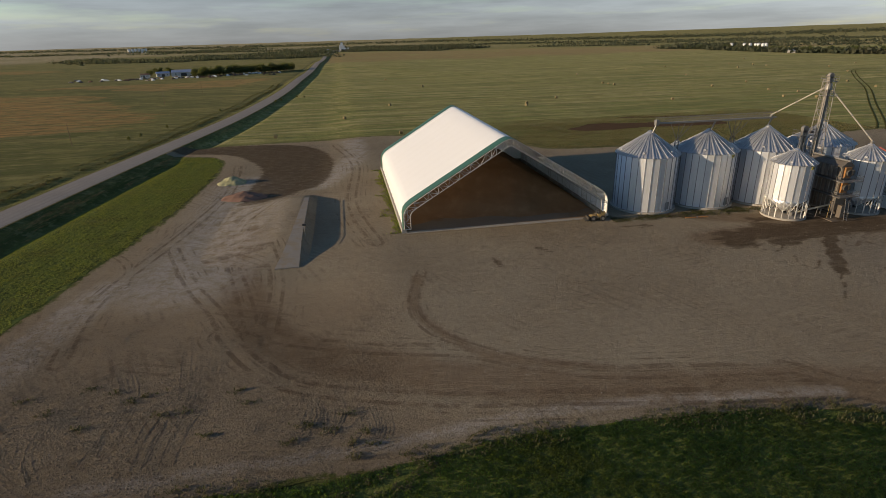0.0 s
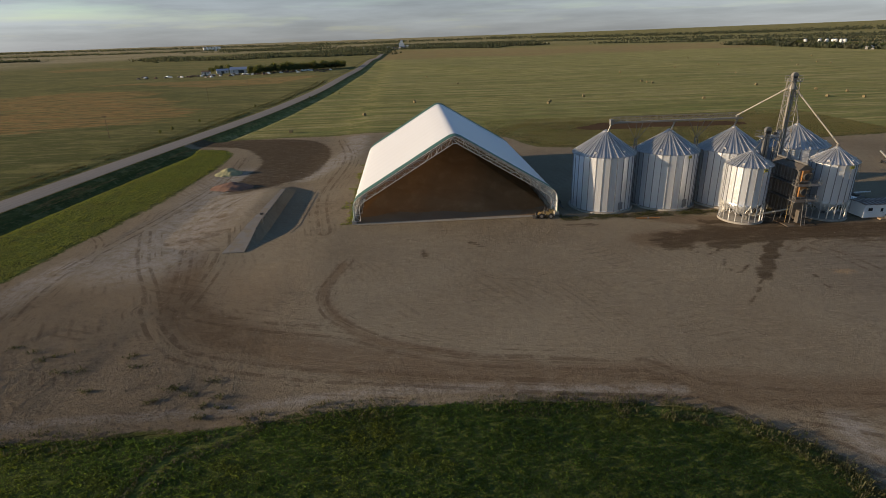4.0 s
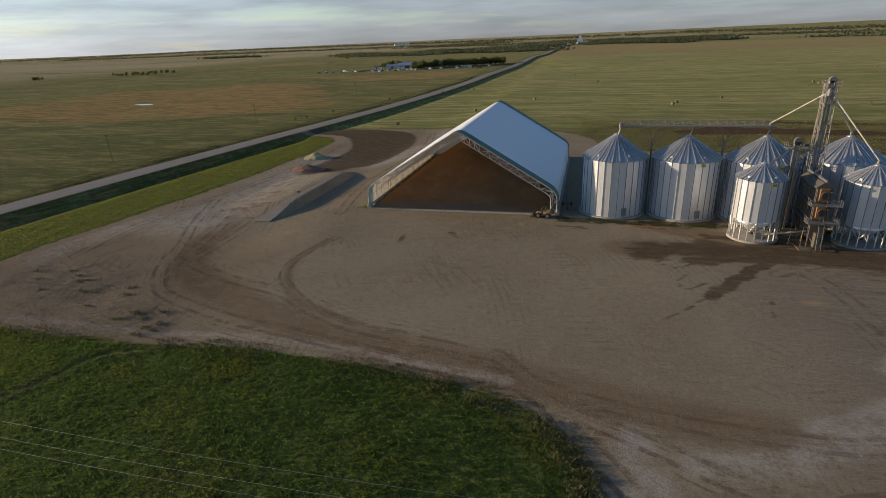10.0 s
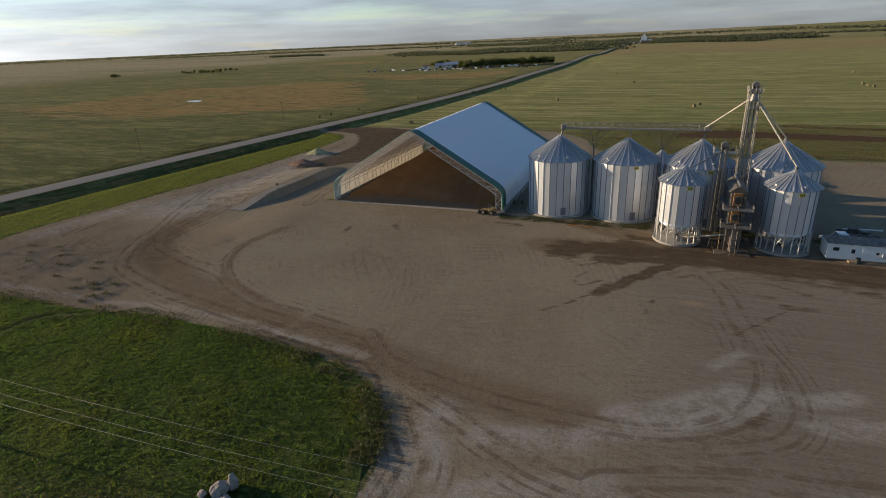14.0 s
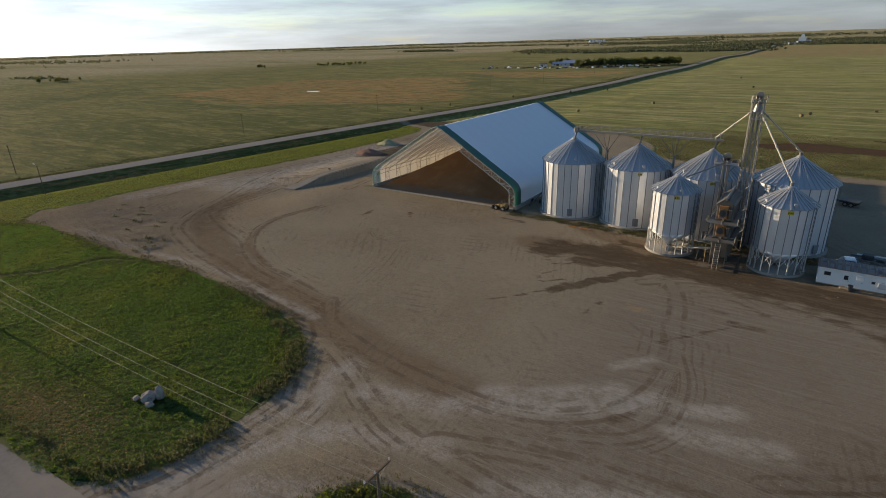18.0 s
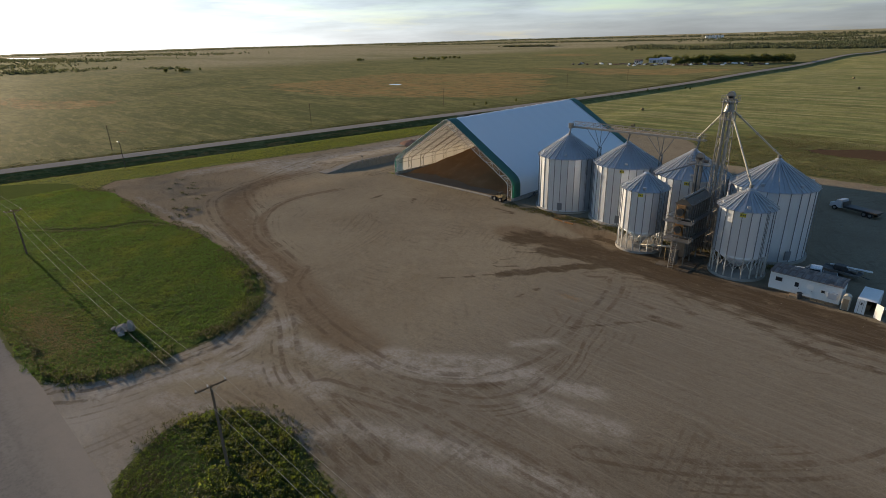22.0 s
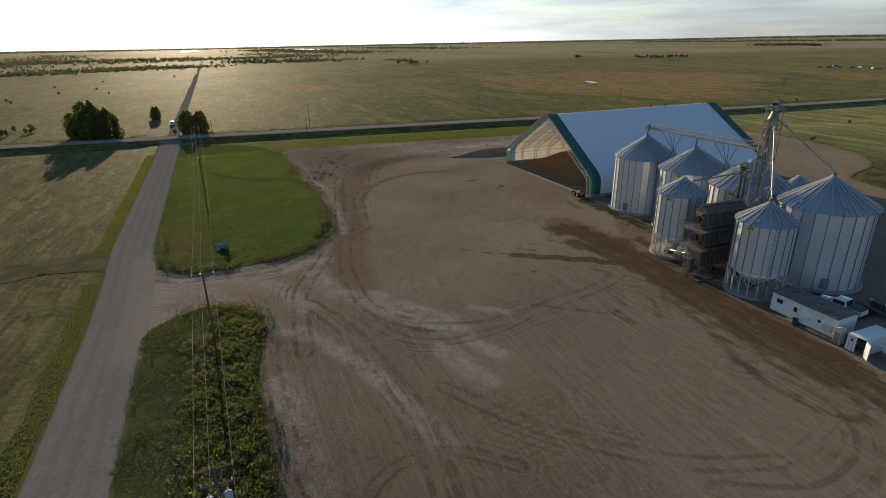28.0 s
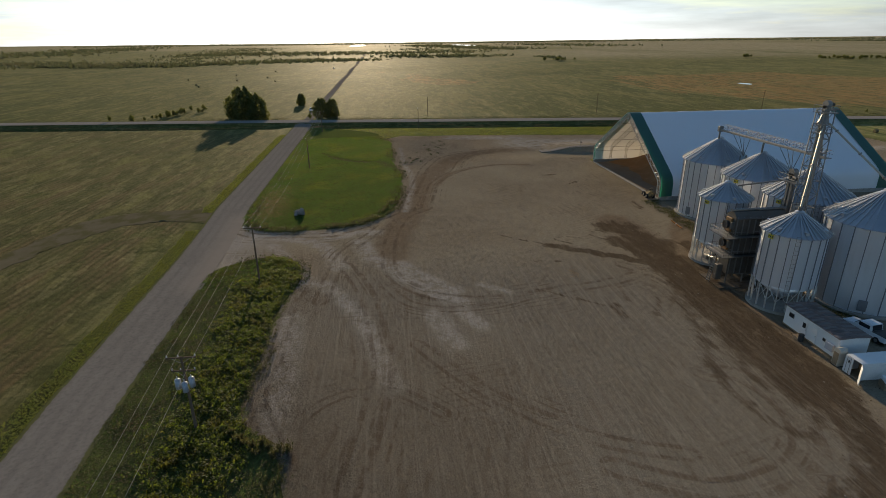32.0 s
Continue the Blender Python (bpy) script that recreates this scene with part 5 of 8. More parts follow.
# ---- ridges thrown up by wheels ----
def ridges(name, lines, label):
    """Low uneven earth ridges along lines of (x, y); each line has its own width and height."""
    vs, fs, n = [], [], 0
    for pts, w, h in lines:
        p = np.array(pts, float)
        m = len(p)
        t = np.gradient(p, axis=0)
        t /= np.hypot(t[:, :1], t[:, 1:]) + 1e-9
        side = np.stack((t[:, 1], -t[:, 0]), 1)
        amp = h * rng.uniform(0.35, 1.3, m)
        amp[0] = amp[-1] = 0.0
        z = land(p[:, 0], p[:, 1]) + 0.045
        a = np.concatenate((p - side * w, z[:, None]), 1)
        b = np.concatenate((p + side * rng.uniform(-0.4, 0.4, (m, 1)) * w, (z + amp)[:, None]), 1)
        c = np.concatenate((p + side * w, z[:, None]), 1)
        vs.append(np.stack((a, b, c), 1).reshape(-1, 3))
        i = n + 3 * np.arange(m - 1)
        fs += [np.stack((i, i + 3, i + 4, i + 1), 1), np.stack((i + 1, i + 4, i + 5, i + 2), 1)]
        n += 3 * m
    V, F = np.concatenate(vs), np.concatenate(fs)
    s = yard_sdf(V[:, 0], V[:, 1])
    F = F[(s[F] < -0.4).all(1)]
    tagged(raw_mesh(name, V, F, M_YARD, yard_attrs(V[:, 0], V[:, 1], s)), label, "ruts", kind="stuff")


def walked(line, step):
    """Even steps along a line, with its left-hand normals."""
    p = np.array(line, float)
    run = np.concatenate(([0], np.cumsum(np.hypot(*np.diff(p, axis=0).T))))
    s = np.arange(0, run[-1], step)
    q = np.stack((np.interp(s, run, p[:, 0]), np.interp(s, run, p[:, 1])), 1)
    t = np.gradient(q, axis=0)
    t /= np.hypot(t[:, :1], t[:, 1:]) + 1e-9
    return q, np.stack((t[:, 1], -t[:, 0]), 1)


def bundle(line, offsets, w, h, keep, out, run=(4, 22)):
    """Broken ridges side by side along one way."""
    q, side = walked(line, 0.32)
    drift = 0.12 * np.sin(np.arange(len(q)) * 0.09 + rng.uniform(0, 6))
    for d in offsets:
        r = q + side * (d + drift + rng.normal(0, 0.018, len(q)))[:, None]
        i = 0
        while i < len(q) - 3:
            n = int(rng.uniform(*run))
            if rng.random() < keep and len(r[i:i + n]) > 3:
                out.append((r[i:i + n], w * rng.uniform(0.7, 1.2), h * rng.uniform(0.5, 1.2)))
            i += n


def treads(line, offsets, out, h=0.028):
    """Cross bars that lugged tyres press into soft soil."""
    q, side = walked(line, 0.30)
    for d in offsets:
        live = True
        for i in range(len(q) - 1):
            if rng.random() < 0.05:
                live = rng.random() < 0.6
            if live:
                a = q[i] + side[i] * (d - 0.26)
                b = q[i] + side[i] * (d + 0.26)
                out.append(([a, (a + b) / 2 + (q[i + 1] - q[i]) * 0.2, b], 0.07, h * rng.uniform(0.5, 1.2)))


lines = []
for pts, g in RUTS:
    bundle(smooth_line(pts), [s_ * g + o_ for s_ in (-1, 1) for o_ in (-0.32, -0.12, 0.1, 0.3)], 0.07, 0.018, 0.42, lines)
for pts, w, n_ in CORNER:
    loose_ = pts[0][0] < 12 and pts[0][1] < 72
    if loose_:
        w, n_ = w * 1.5, int(n_ * 1.7)
    firm_ = max(q[1] for q in pts) < 31 and pts[0][0] > 35
    yard_north = pts[0][0] < 30 and pts[0][1] > 72
    h_ = 0.037 if loose_ else 0.009 if firm_ or pts[0][0] > 90 else 0.026 if yard_north else 0.028
    bundle(smooth_line(pts), np.linspace(-w, w, n_) + rng.uniform(-0.08, 0.08, n_), 0.11 if loose_ else 0.10 if yard_north else 0.085, h_, 0.85 if firm_ else 0.62, lines, (18, 70) if yard_north or firm_ or loose_ else (8, 42))
for i in range(46):   # short scuffs all over the rough corner
    x_, y_, a_ = rng.uniform(-42, 4), rng.uniform(40, 68), rng.uniform(0.6, 2.4)
    l_, b_ = rng.uniform(2.5, 7), rng.uniform(-0.12, 0.12)
    q_ = [(x_ + f * l_ * math.cos(a_ + b_ * f * l_), y_ + f * l_ * math.sin(a_ + b_ * f * l_)) for f in np.linspace(0, 1, 6)]
    n_ = int(rng.uniform(3, 8))
    bundle(q_, np.arange(n_) * 0.3 - n_ * 0.15 + rng.uniform(-0.05, 0.05, n_), 0.10, 0.036, 0.8, lines)
for pts, offs in (([(-26, 38.8), (-10, 39.2), (2, 40.4), (14, 41.8), (28, 40.6), (40, 39.3), (48, 37.6)], (-0.4, 1.2)), (RUTS[5][0], (-1.3, 0.8)), (RUTS[2][0], (-1.0, 1.0)), (RUTS[0][0][:8], (-0.9, 0.9)),
                  (RUTS[3][0], (-1, 1)), (RUTS[8][0], (0.0, 0.7)), (RUTS[11][0], (-1, 1)), (RUTS[13][0], (-0.7, 0.8)), (CORNER[0][0], (0.3,)), (CORNER[3][0], (-0.3,)), (CORNER[1][0], (0.0, 1.0)), (RUTS[10][0], (-1, 1))):
    treads(smooth_line(pts), offs, lines)
ridges("rut_ridges", lines, "low soil ridges pressed up by wheels")
# ---- building helpers ----
def mesh_of(name, bm, material, smooth=False):
    me = bpy.data.meshes.new(name)
    bmesh.ops.recalc_face_normals(bm, faces=bm.faces)
    bm.to_mesh(me)
    bm.free()
    if smooth:
        me.polygons.foreach_set("use_smooth", np.ones(len(me.polygons), bool))
    me.materials.append(material)
    return me


def thing(name, at, label, category, group="", turn=0.0):
    ob = new(name)
    ob.matrix_basis = pose(*at, 0, 0, turn)
    ob.empty_display_size = 0.3
    return tagged(ob, label, category, group)


def part(name, bm, material, parent, label="", smooth=False, m=None):
    ob = new(name, bm if isinstance(bm, bpy.types.Mesh) else mesh_of(name, bm, material, smooth))
    ob.parent = parent
    if m is not None:
        ob.matrix_basis = m
    return tagged(ob, label)


def box(bm, lo, hi, bevel=0.0, m=None):
    lo, hi = Vector(lo), Vector(hi)
    r = bmesh.ops.create_cube(bm, size=1.0)
    bmesh.ops.transform(bm, verts=r["verts"], matrix=Matrix.LocRotScale((lo + hi) / 2, None, hi - lo))
    vs = r["verts"]
    if bevel:
        es = {e for v in vs for e in v.link_edges}
        vs = bmesh.ops.bevel(bm, geom=list(es), offset=bevel, segments=1, affect="EDGES")["verts"]
    if m is not None:
        bmesh.ops.transform(bm, verts=list({v for v in vs}), matrix=m)
    return bm


def B(lo, hi, bevel=0.0):
    return box(bmesh.new(), lo, hi, bevel)


def bar(bm, a, b, r, n=6, r2=None):
    """A round or many-sided bar from a to b."""
    a, b = Vector(a), Vector(b)
    q = (b - a).to_track_quat("Z", "Y").to_matrix().to_4x4()
    bmesh.ops.create_cone(bm, cap_ends=True, segments=n, radius1=r, radius2=r if r2 is None else r2, depth=(b - a).length,
                          matrix=Matrix.Translation((a + b) / 2) @ q)
    return bm


def tube(bm, pts, r, n=6):
    for a, b in zip(pts[:-1], pts[1:]):
        bar(bm, a, b, r, n)
    return bm


def G(x, y):
    return float(land(x, y)) + 0.05


# ---- fabric storage building ----
M_TRUSS = plain("galvanised_truss_tube", (0.52, 0.50, 0.46), (0.40, 0.38, 0.35), 1.5, 0.55, 0.15)
M_TOWER = plain("dusty_lattice_steel", (0.29, 0.27, 0.235), (0.19, 0.172, 0.15), 1.5, 0.6, 0.25, dirt=(0.20, 0.15, 0.10), dirt_at=0.6)
BX, BY0, BY1, BZ = 29.6, 95.8, 151.6, 0.85
HALF = [(20.4, 0.75), (20.4, 2.4), (20.38, 3.6), (20.15, 4.4), (19.6, 5.15), (18.7, 5.85), (14.0, 8.68), (9.0, 11.68), (4.0, 14.69), (1.2, 16.35), (0.45, 16.62), (0.0, 16.68)]
PROFILE = [(-u, z) for u, z in HALF] + [(u, z) for u, z in HALF[-2::-1]]


def inset(prof, d):
    """The profile moved inwards by d."""
    out = []
    for i, (u, z) in enumerate(prof):
        a, b = Vector(prof[max(i - 1, 0)]), Vector(prof[min(i + 1, len(prof) - 1)])
        t = (b - a).normalized()
        out.append((u + t.y * d, z - t.x * d))
    out[0], out[-1] = (out[0][0], prof[0][1]), (out[-1][0], prof[-1][1])
    return out


def along(prof, step):
    """Points at even steps along a profile."""
    p = [Vector(q) for q in prof]
    run = [0.0]
    for a, b in zip(p[:-1], p[1:]):
        run.append(run[-1] + (b - a).length)
    n = max(2, int(run[-1] / step))
    out = []
    for i in range(n + 1):
        s = run[-1] * i / n
        j = min(max(k for k in range(len(run)) if run[k] <= s + 1e-6), len(p) - 2)
        out.append(p[j].lerp(p[j + 1], (s - run[j]) / (run[j + 1] - run[j])))
    return out


def loft(prof, ys, sag=0.0):
    bm = bmesh.new()
    rows = []
    for y, s in ys:
        q = inset(prof, s) if s else prof
        rows.append([bm.verts.new((u, y, z)) for u, z in q])
    for r0, r1 in zip(rows[:-1], rows[1:]):
        for i in range(len(prof) - 1):
            bm.faces.new((r0[i], r0[i + 1], r1[i + 1], r1[i]))
    return bm


barn = thing("fabric_building", (BX, 0, BZ), "large open-fronted storage building with white fabric cover and green edges", "building")
truss_ys = [BY0 - 0.06] + [BY0 + 0.35 + i * (BY1 - BY0 - 0.7) / 12 for i in range(1, 13)]
rows = []
for a, b in zip([BY0 + 0.35] + truss_ys[1:-1], truss_ys[1:]):
    rows += [(a, 0.0), (a + (b - a) * 0.25, 0.05), (a + (b - a) * 0.5, 0.07), (a + (b - a) * 0.75, 0.05)]
rows += [(truss_ys[-1], 0.0)]
part("cover", loft(PROFILE, rows), M_FABRIC, barn, "white stretched fabric cover", True)
wide = inset(PROFILE, -0.035)
part("front_trim", loft(wide, [(BY0, 0), (BY0 + 1.4, 0), (BY0 + 2.9, 0)]), M_GREEN, barn, "dark green fabric edge band", True)
part("back_trim", loft(wide, [(BY1 - 2.9, 0), (BY1 - 1.4, 0), (BY1, 0)]), M_GREEN, barn, "dark green fabric edge band", True)
in_prof = inset(PROFILE, 0.15)
bm = bmesh.new()
low = [bm.verts.new((u, BY1 - 0.5, 0.0)) for u, z in in_prof]
top = [bm.verts.new((u, BY1 - 0.5, z)) for u, z in in_prof]
for i in range(1, len(in_prof) - 2):
    bm.faces.new((low[i], low[i + 1], top[i + 1], top[i]))
part("end_wall", bm, M_FABRIC, barn, "white fabric end wall")
chord_o, chord_i = inset(PROFILE, 0.12), inset(PROFILE, 1.35)
po, pi_ = along(chord_o, 1.15), along(chord_i, 1.15)
n_web = min(len(po), len(pi_))
po, pi_ = along(chord_o, 1.15)[:], along(chord_i, 1.15)[:]
po = [po[int(i * (len(po) - 1) / (n_web - 1) + 0.5)] for i in range(n_web)]
pi_ = [pi_[int(i * (len(pi_) - 1) / (n_web - 1) + 0.5)] for i in range(n_web)]


def chord(pts, r):
    bm = bmesh.new()
    return tube(bm, [(u, 0, z) for u, z in pts], r, 6)


me_out, me_in = mesh_of("outer_chord", chord(chord_o, 0.075), M_TRUSS), mesh_of("inner_chord", chord(chord_i, 0.07), M_TRUSS)
webs = []
for i in range(n_web - 1):
    a, b = (po[i], pi_[i + 1]) if i % 2 else (pi_[i], po[i + 1])
    webs.append(((a.x, 0, a.y), (b.x, 0, b.y)))
    webs.append(((po[i].x, 0, po[i].y), (pi_[i].x, 0, pi_[i].y)))
bm = bmesh.new()
for a, b in webs:
    bar(bm, a, b, 0.035, 4)
me_web = mesh_of("web_bars", bm, M_TRUSS)
for j, y in enumerate(truss_ys):
    m = Matrix.Translation((0, y, 0))
    arch = part("truss", me_out, None, barn, "galvanised steel arch truss" if j == 0 else "", m=m)
    part("inner_chord", me_in, None, arch)
    if j == 0:
        for a, b in webs:
            part("web_bar", bar(bmesh.new(), a, b, 0.052, 4), M_TRUSS, arch)
    else:
        part("web_bars", me_web, None, arch)
for u, z in [chord_i[k] for k in (2, 5, 6, 7, 8, 11, 14, 15, 16, 17, 20)]:
    part("purlin", bar(bmesh.new(), (u, truss_ys[0], z), (u, truss_ys[-1], z), 0.045, 5), M_STEEL, barn)
blk = mesh_of("concrete_block", B((-0.45, 0.0, -0.3), (0.45, 1.48, 0.74), 0.04), M_CONCRETE)
for s in (-1, 1):
    for i in range(37):
        part("concrete_block", blk, None, barn, m=Matrix.Translation((s * 20.35, BY0 + 0.1 + i * 1.5, 0)))
for i in range(27):
    part("concrete_block", blk, None, barn, m=Matrix.Translation((-19.8 + i * 1.5, BY1 - 0.4, 0)) @ Matrix.Rotation(radians(-90), 4, "Z"))
part("floor_slab", B((-19.3, BY0 + 0.72, -0.2), (19.3, BY0 + 15, 0.11), 0.02), plain("dusty_floor", (0.235, 0.185, 0.140), (0.175, 0.130, 0.092), 0.25, 0.9, dirt=(0.20, 0.125, 0.068), dirt_at=0.5), barn, "dusty concrete floor")
part("sill", B((-19.9, BY0 - 0.2, -0.2), (19.9, BY0 + 0.7, 0.10), 0.03), M_CONCRETE, barn, "pale concrete threshold")

xs, ys = np.linspace(-19.4, 19.4, 90), np.linspace(BY0 + 0.9, BY1 - 1.2, 120)
HX, HY = np.meshgrid(xs, ys, indexing="ij")
front = (HY - (BY0 + 7 + 3.0 * wobble(HX, HY, 11.0, 0.4))) * 0.50
sides = (19.9 - np.abs(HX)) * 0.58
hz = np.minimum(np.minimum(front, sides), 10.4 + 0.5 * wobble(HX, HY, 9.0, 2.0))
hz = np.where(hz < 0.8, 0.8 * np.exp((hz - 0.8) / 0.8), hz) + 0.16 * wobble(HX, HY, 3.0, 1.0) * sm(0.2, 1.5, hz)
hz = np.maximum(hz, 0.03)
heap = raw_mesh("stockpile", np.stack((HX + BX, HY, hz + BZ + 0.02), -1).reshape(-1, 3), grid_faces(90, 120), M_GRAIN, smooth=True)
tagged(heap, "sloping heap of brown grain filling the open fabric building", "grain heap")

# ---- grain bins ----
def arc_panel(r, z0, z1, ang, n=4, proud=0.0):
    bm = bmesh.new()
    lo, hi = [], []
    for i in range(n + 1):
        a = -ang / 2 + ang * i / n
        lo.append(bm.verts.new(((r + proud) * math.cos(a), (r + proud) * math.sin(a), z0)))
        hi.append(bm.verts.new(((r + proud) * math.cos(a), (r + proud) * math.sin(a), z1)))
    for i in range(n):
        bm.faces.new((lo[i], lo[i + 1], hi[i + 1], hi[i]))
    return bm


def roof_panel(r, z0, rt, z1, ang):
    """A wedge of the cone with a raised rib along its edge."""
    bm = bmesh.new()
    c, s = math.cos(ang / 2), math.sin(ang / 2)
    a, b = bm.verts.new((r * c, -r * s, z0)), bm.verts.new((r * c, r * s, z0))
    cc, d = bm.verts.new((rt * c, rt * s, z1)), bm.verts.new((rt * c, -rt * s, z1))
    bm.faces.new((a, b, cc, d))
    box(bm, (-0.05, -0.08, -0.20), (math.hypot(r - rt, z1 - z0), 0.08, 0.0),
        m=Matrix.Translation((r * c, r * s, z0)) @ Matrix.Rotation(ang / 2, 4, "Z") @ Matrix.Rotation(math.atan2(z1 - z0, rt - r), 4, "Y").inverted())
    box(bm, (-0.03, -0.05, -0.11), (math.hypot(r - rt, z1 - z0), 0.05, 0.0),
        m=Matrix.Translation((r * c, 0, z0)) @ Matrix.Rotation(math.atan2(z1 - z0, (rt - r) * c), 4, "Y").inverted())
    return bm


def ring(r0, r1, z0, z1, n=40):
    bm = bmesh.new()
    v = [[bm.verts.new((r * math.cos(2 * math.pi * i / n), r * math.sin(2 * math.pi * i / n), z)) for i in range(n)]
         for r, z in ((r1, z0), (r1, z1), (r0, z1), (r0, z0))]
    for k in range(4):
        for i in range(n):
            bm.faces.new((v[k][i], v[k][(i + 1) % n], v[(k + 1) % 4][(i + 1) % n], v[(k + 1) % 4][i]))
    return bm


def ladder(parent, r, a, z0, z1):
    bm = bmesh.new()
    c, s = math.cos(a), math.sin(a)
    for w in (-0.24, 0.24):
        bar(bm, (r * c - s * w, r * s + c * w, z0), (r * c - s * w, r * s + c * w, z1), 0.03, 4)
    z = z0 + 0.3
    while z < z1:
        bar(bm, (r * c + s * 0.24, r * s - c * 0.24, z), (r * c - s * 0.24, r * s + c * 0.24, z), 0.02, 4)
        z += 0.6
    part("ladder", bm, M_STEEL, parent)


M_LEG = galvanised("leg_steel", (0.62, 0.61, 0.58), 0.45, 0.2, 0.0)


def grain_bin(at, r, eave, apex, count, label, hopper=0.0, group="", face=-90.0, sign=True, door=True):
    """Corrugated steel bin; hopper: height of the wall's lower edge over the ground, on legs."""
    b = thing("grain_bin", at, label, "grain bin", group)
    ang = 2 * math.pi / count
    z0 = hopper if hopper else 0.35
    wall = mesh_of("wall_panel", arc_panel(r, z0, eave, ang, 1), M_WALL)
    # stiffeners carry their shadow in the colour; the legs below stay pale
    stiff = mesh_of("stiffener", box(bmesh.new(), (r - 0.02, -0.05, z0), (r + 0.08, 0.05, eave - 0.05)), M_STIFF_SHADED)
    leg = mesh_of("leg", box(bmesh.new(), (r - 0.06, -0.07, 0.30), (r + 0.11, 0.07, z0)), M_LEG) if hopper else None
    roof = mesh_of("roof_panel", roof_panel(r + 0.28, eave - 0.10, 0.45, apex - 0.15, ang), M_ROOF)
    for i in range(count):
        t = Matrix.Rotation(ang * i, 4, "Z")
        part("wall_panel", wall, None, b, m=t)
        part("stiffener", stiff, None, b, m=t @ Matrix.Rotation(ang / 2, 4, "Z"))
        if hopper:
            part("leg", leg, None, b, m=t @ Matrix.Rotation(ang / 2, 4, "Z"))
        part("roof_panel", roof, None, b, m=t)
    part("eave_ring", ring(r - 0.04, r + 0.06, eave - 0.14, eave, 48), M_ROOF, b)
    bm = bar(bmesh.new(), (0, 0, apex - 0.3), (0, 0, apex + 0.12), 0.52, 16)
    bar(bm, (0, 0, apex + 0.12), (0, 0, apex + 0.35), 0.60, 16, 0.15)
    part("roof_cap", bm, M_ROOF, b)
    for k in range(6):
        a = radians(face) + ang * (k * count // 6 + 0.5)
        rr, zz = r * 0.86, eave - 0.1 + (apex - eave) * 0.16
        part("roof_vent", box(bmesh.new(), (-0.28, -0.25, 0), (0.28, 0.25, 0.42), 0.05, Matrix.Translation((rr * math.cos(a), rr * math.sin(a), zz)) @ Matrix.Rotation(a, 4, "Z")), M_ROOF, b)
    part("pad", ring(0.0, r + (0.28 if hopper else 0.45), -0.6, 0.35, 48), M_CONCRETE, b, "round concrete pad")
    a = radians(face)
    if hopper:
        bm = bmesh.new()
        bmesh.ops.create_cone(bm, cap_ends=True, segments=36, radius1=0.4, radius2=r - 0.03, depth=hopper - 0.9, matrix=Matrix.Translation((0, 0, (hopper + 0.9) / 2)))
        part("hopper_cone", bm, M_WALL, b, "steel hopper cone", True)
        part("outlet", B((-0.35, -0.35, 0.5), (0.35, 0.35, 1.0), 0.05), M_DARK, b)
        zb, zt = 0.4, hopper - 0.1
        for i in range(count):
            a0, a1 = ang * (i + 0.5), ang * (i + 1.5)
            p = [((r + 0.02) * math.cos(q), (r + 0.02) * math.sin(q), z) for q in (a0, a1) for z in (zb + (zt - zb) * 0.35, zt)]
            part("brace", bar(bmesh.new(), p[0], p[3], 0.035, 4), M_LEG, b)
            part("brace", bar(bmesh.new(), p[1], p[2], 0.035, 4), M_LEG, b)
    elif door:
        part("door", box(bmesh.new(), (r - 0.02, -0.5, 0.7), (r + 0.16, 0.5, 2.2), 0.04, Matrix.Rotation(a, 4, "Z")), M_STIFF_SHADED, b, "small steel access door")
    if sign:
        s = part("sign_plate", box(bmesh.new(), (r + 0.10, -0.40, eave - 0.85), (r + 0.13, 0.40, eave - 0.30), 0.0, Matrix.Rotation(a, 4, "Z")), M_SIGN, b, "yellow maker's plate with dark marks")
        for k, (w, z) in enumerate(((-0.24, 0.57), (0.02, 0.57), (0.26, 0.57))):
            part("mark", box(bmesh.new(), (r + 0.13, w - 0.08, eave - z - 0.13), (r + 0.145, w + 0.07, eave - z + 0.13), 0.0, Matrix.Rotation(a, 4, "Z")), M_DARK, s)
    ladder(b, r + 0.35, radians(face + 48), 0.4, eave + 0.2)
    return b


flat = "tall galvanised corrugated steel grain bin with ribbed cone roof"
grain_bin((60.6, 101.2, 0.85), 6.05, 11.4, 15.5, 28, flat, group="row of grain bins", face=-70, sign=False)
grain_bin((73.8, 101.2, 0.85), 6.05, 11.4, 15.2, 28, flat, group="row of grain bins", face=-70)
grain_bin((86.8, 100.2, 0.85), 6.05, 11.4, 15.4, 28, flat, group="row of grain bins", face=-75)
grain_bin((100.0, 100.1, 0.85), 6.15, 11.7, 15.5, 24, "large galvanised grain bin with blue-grey walls and cone roof", group="row of grain bins", face=-40, sign=False)
grain_bin((91.5, 113.6, 0.85), 3.4, 6.6, 9.0, 18, "galvanised grain bin standing in the shade behind the row", face=-40, sign=False, door=False)
grain_bin((80.3, 121.5, 0.85), 3.2, 6.4, 9.0, 16, "small galvanised grain bin behind the row", face=-40, sign=False, door=False)
grain_bin((83.8, 88.7, 0.85), 3.70, 10.7, 12.9, 20, "smaller hopper-bottom grain bin on steel legs", 3.7, "hopper bins", -75)
grain_bin((99.9, 88.3, 0.85), 3.78, 10.7, 13.0, 20, "hopper-bottom grain bin on braced steel legs beside the dryer", 3.6, "hopper bins", -80)

# ---- bucket elevator, spouts and overhead conveyor ----
TX, TY = 93.2, 94.3
tower = thing("bucket_elevator", (TX, TY, 0.85), "tall weathered steel lattice elevator tower with platforms", "grain elevator")


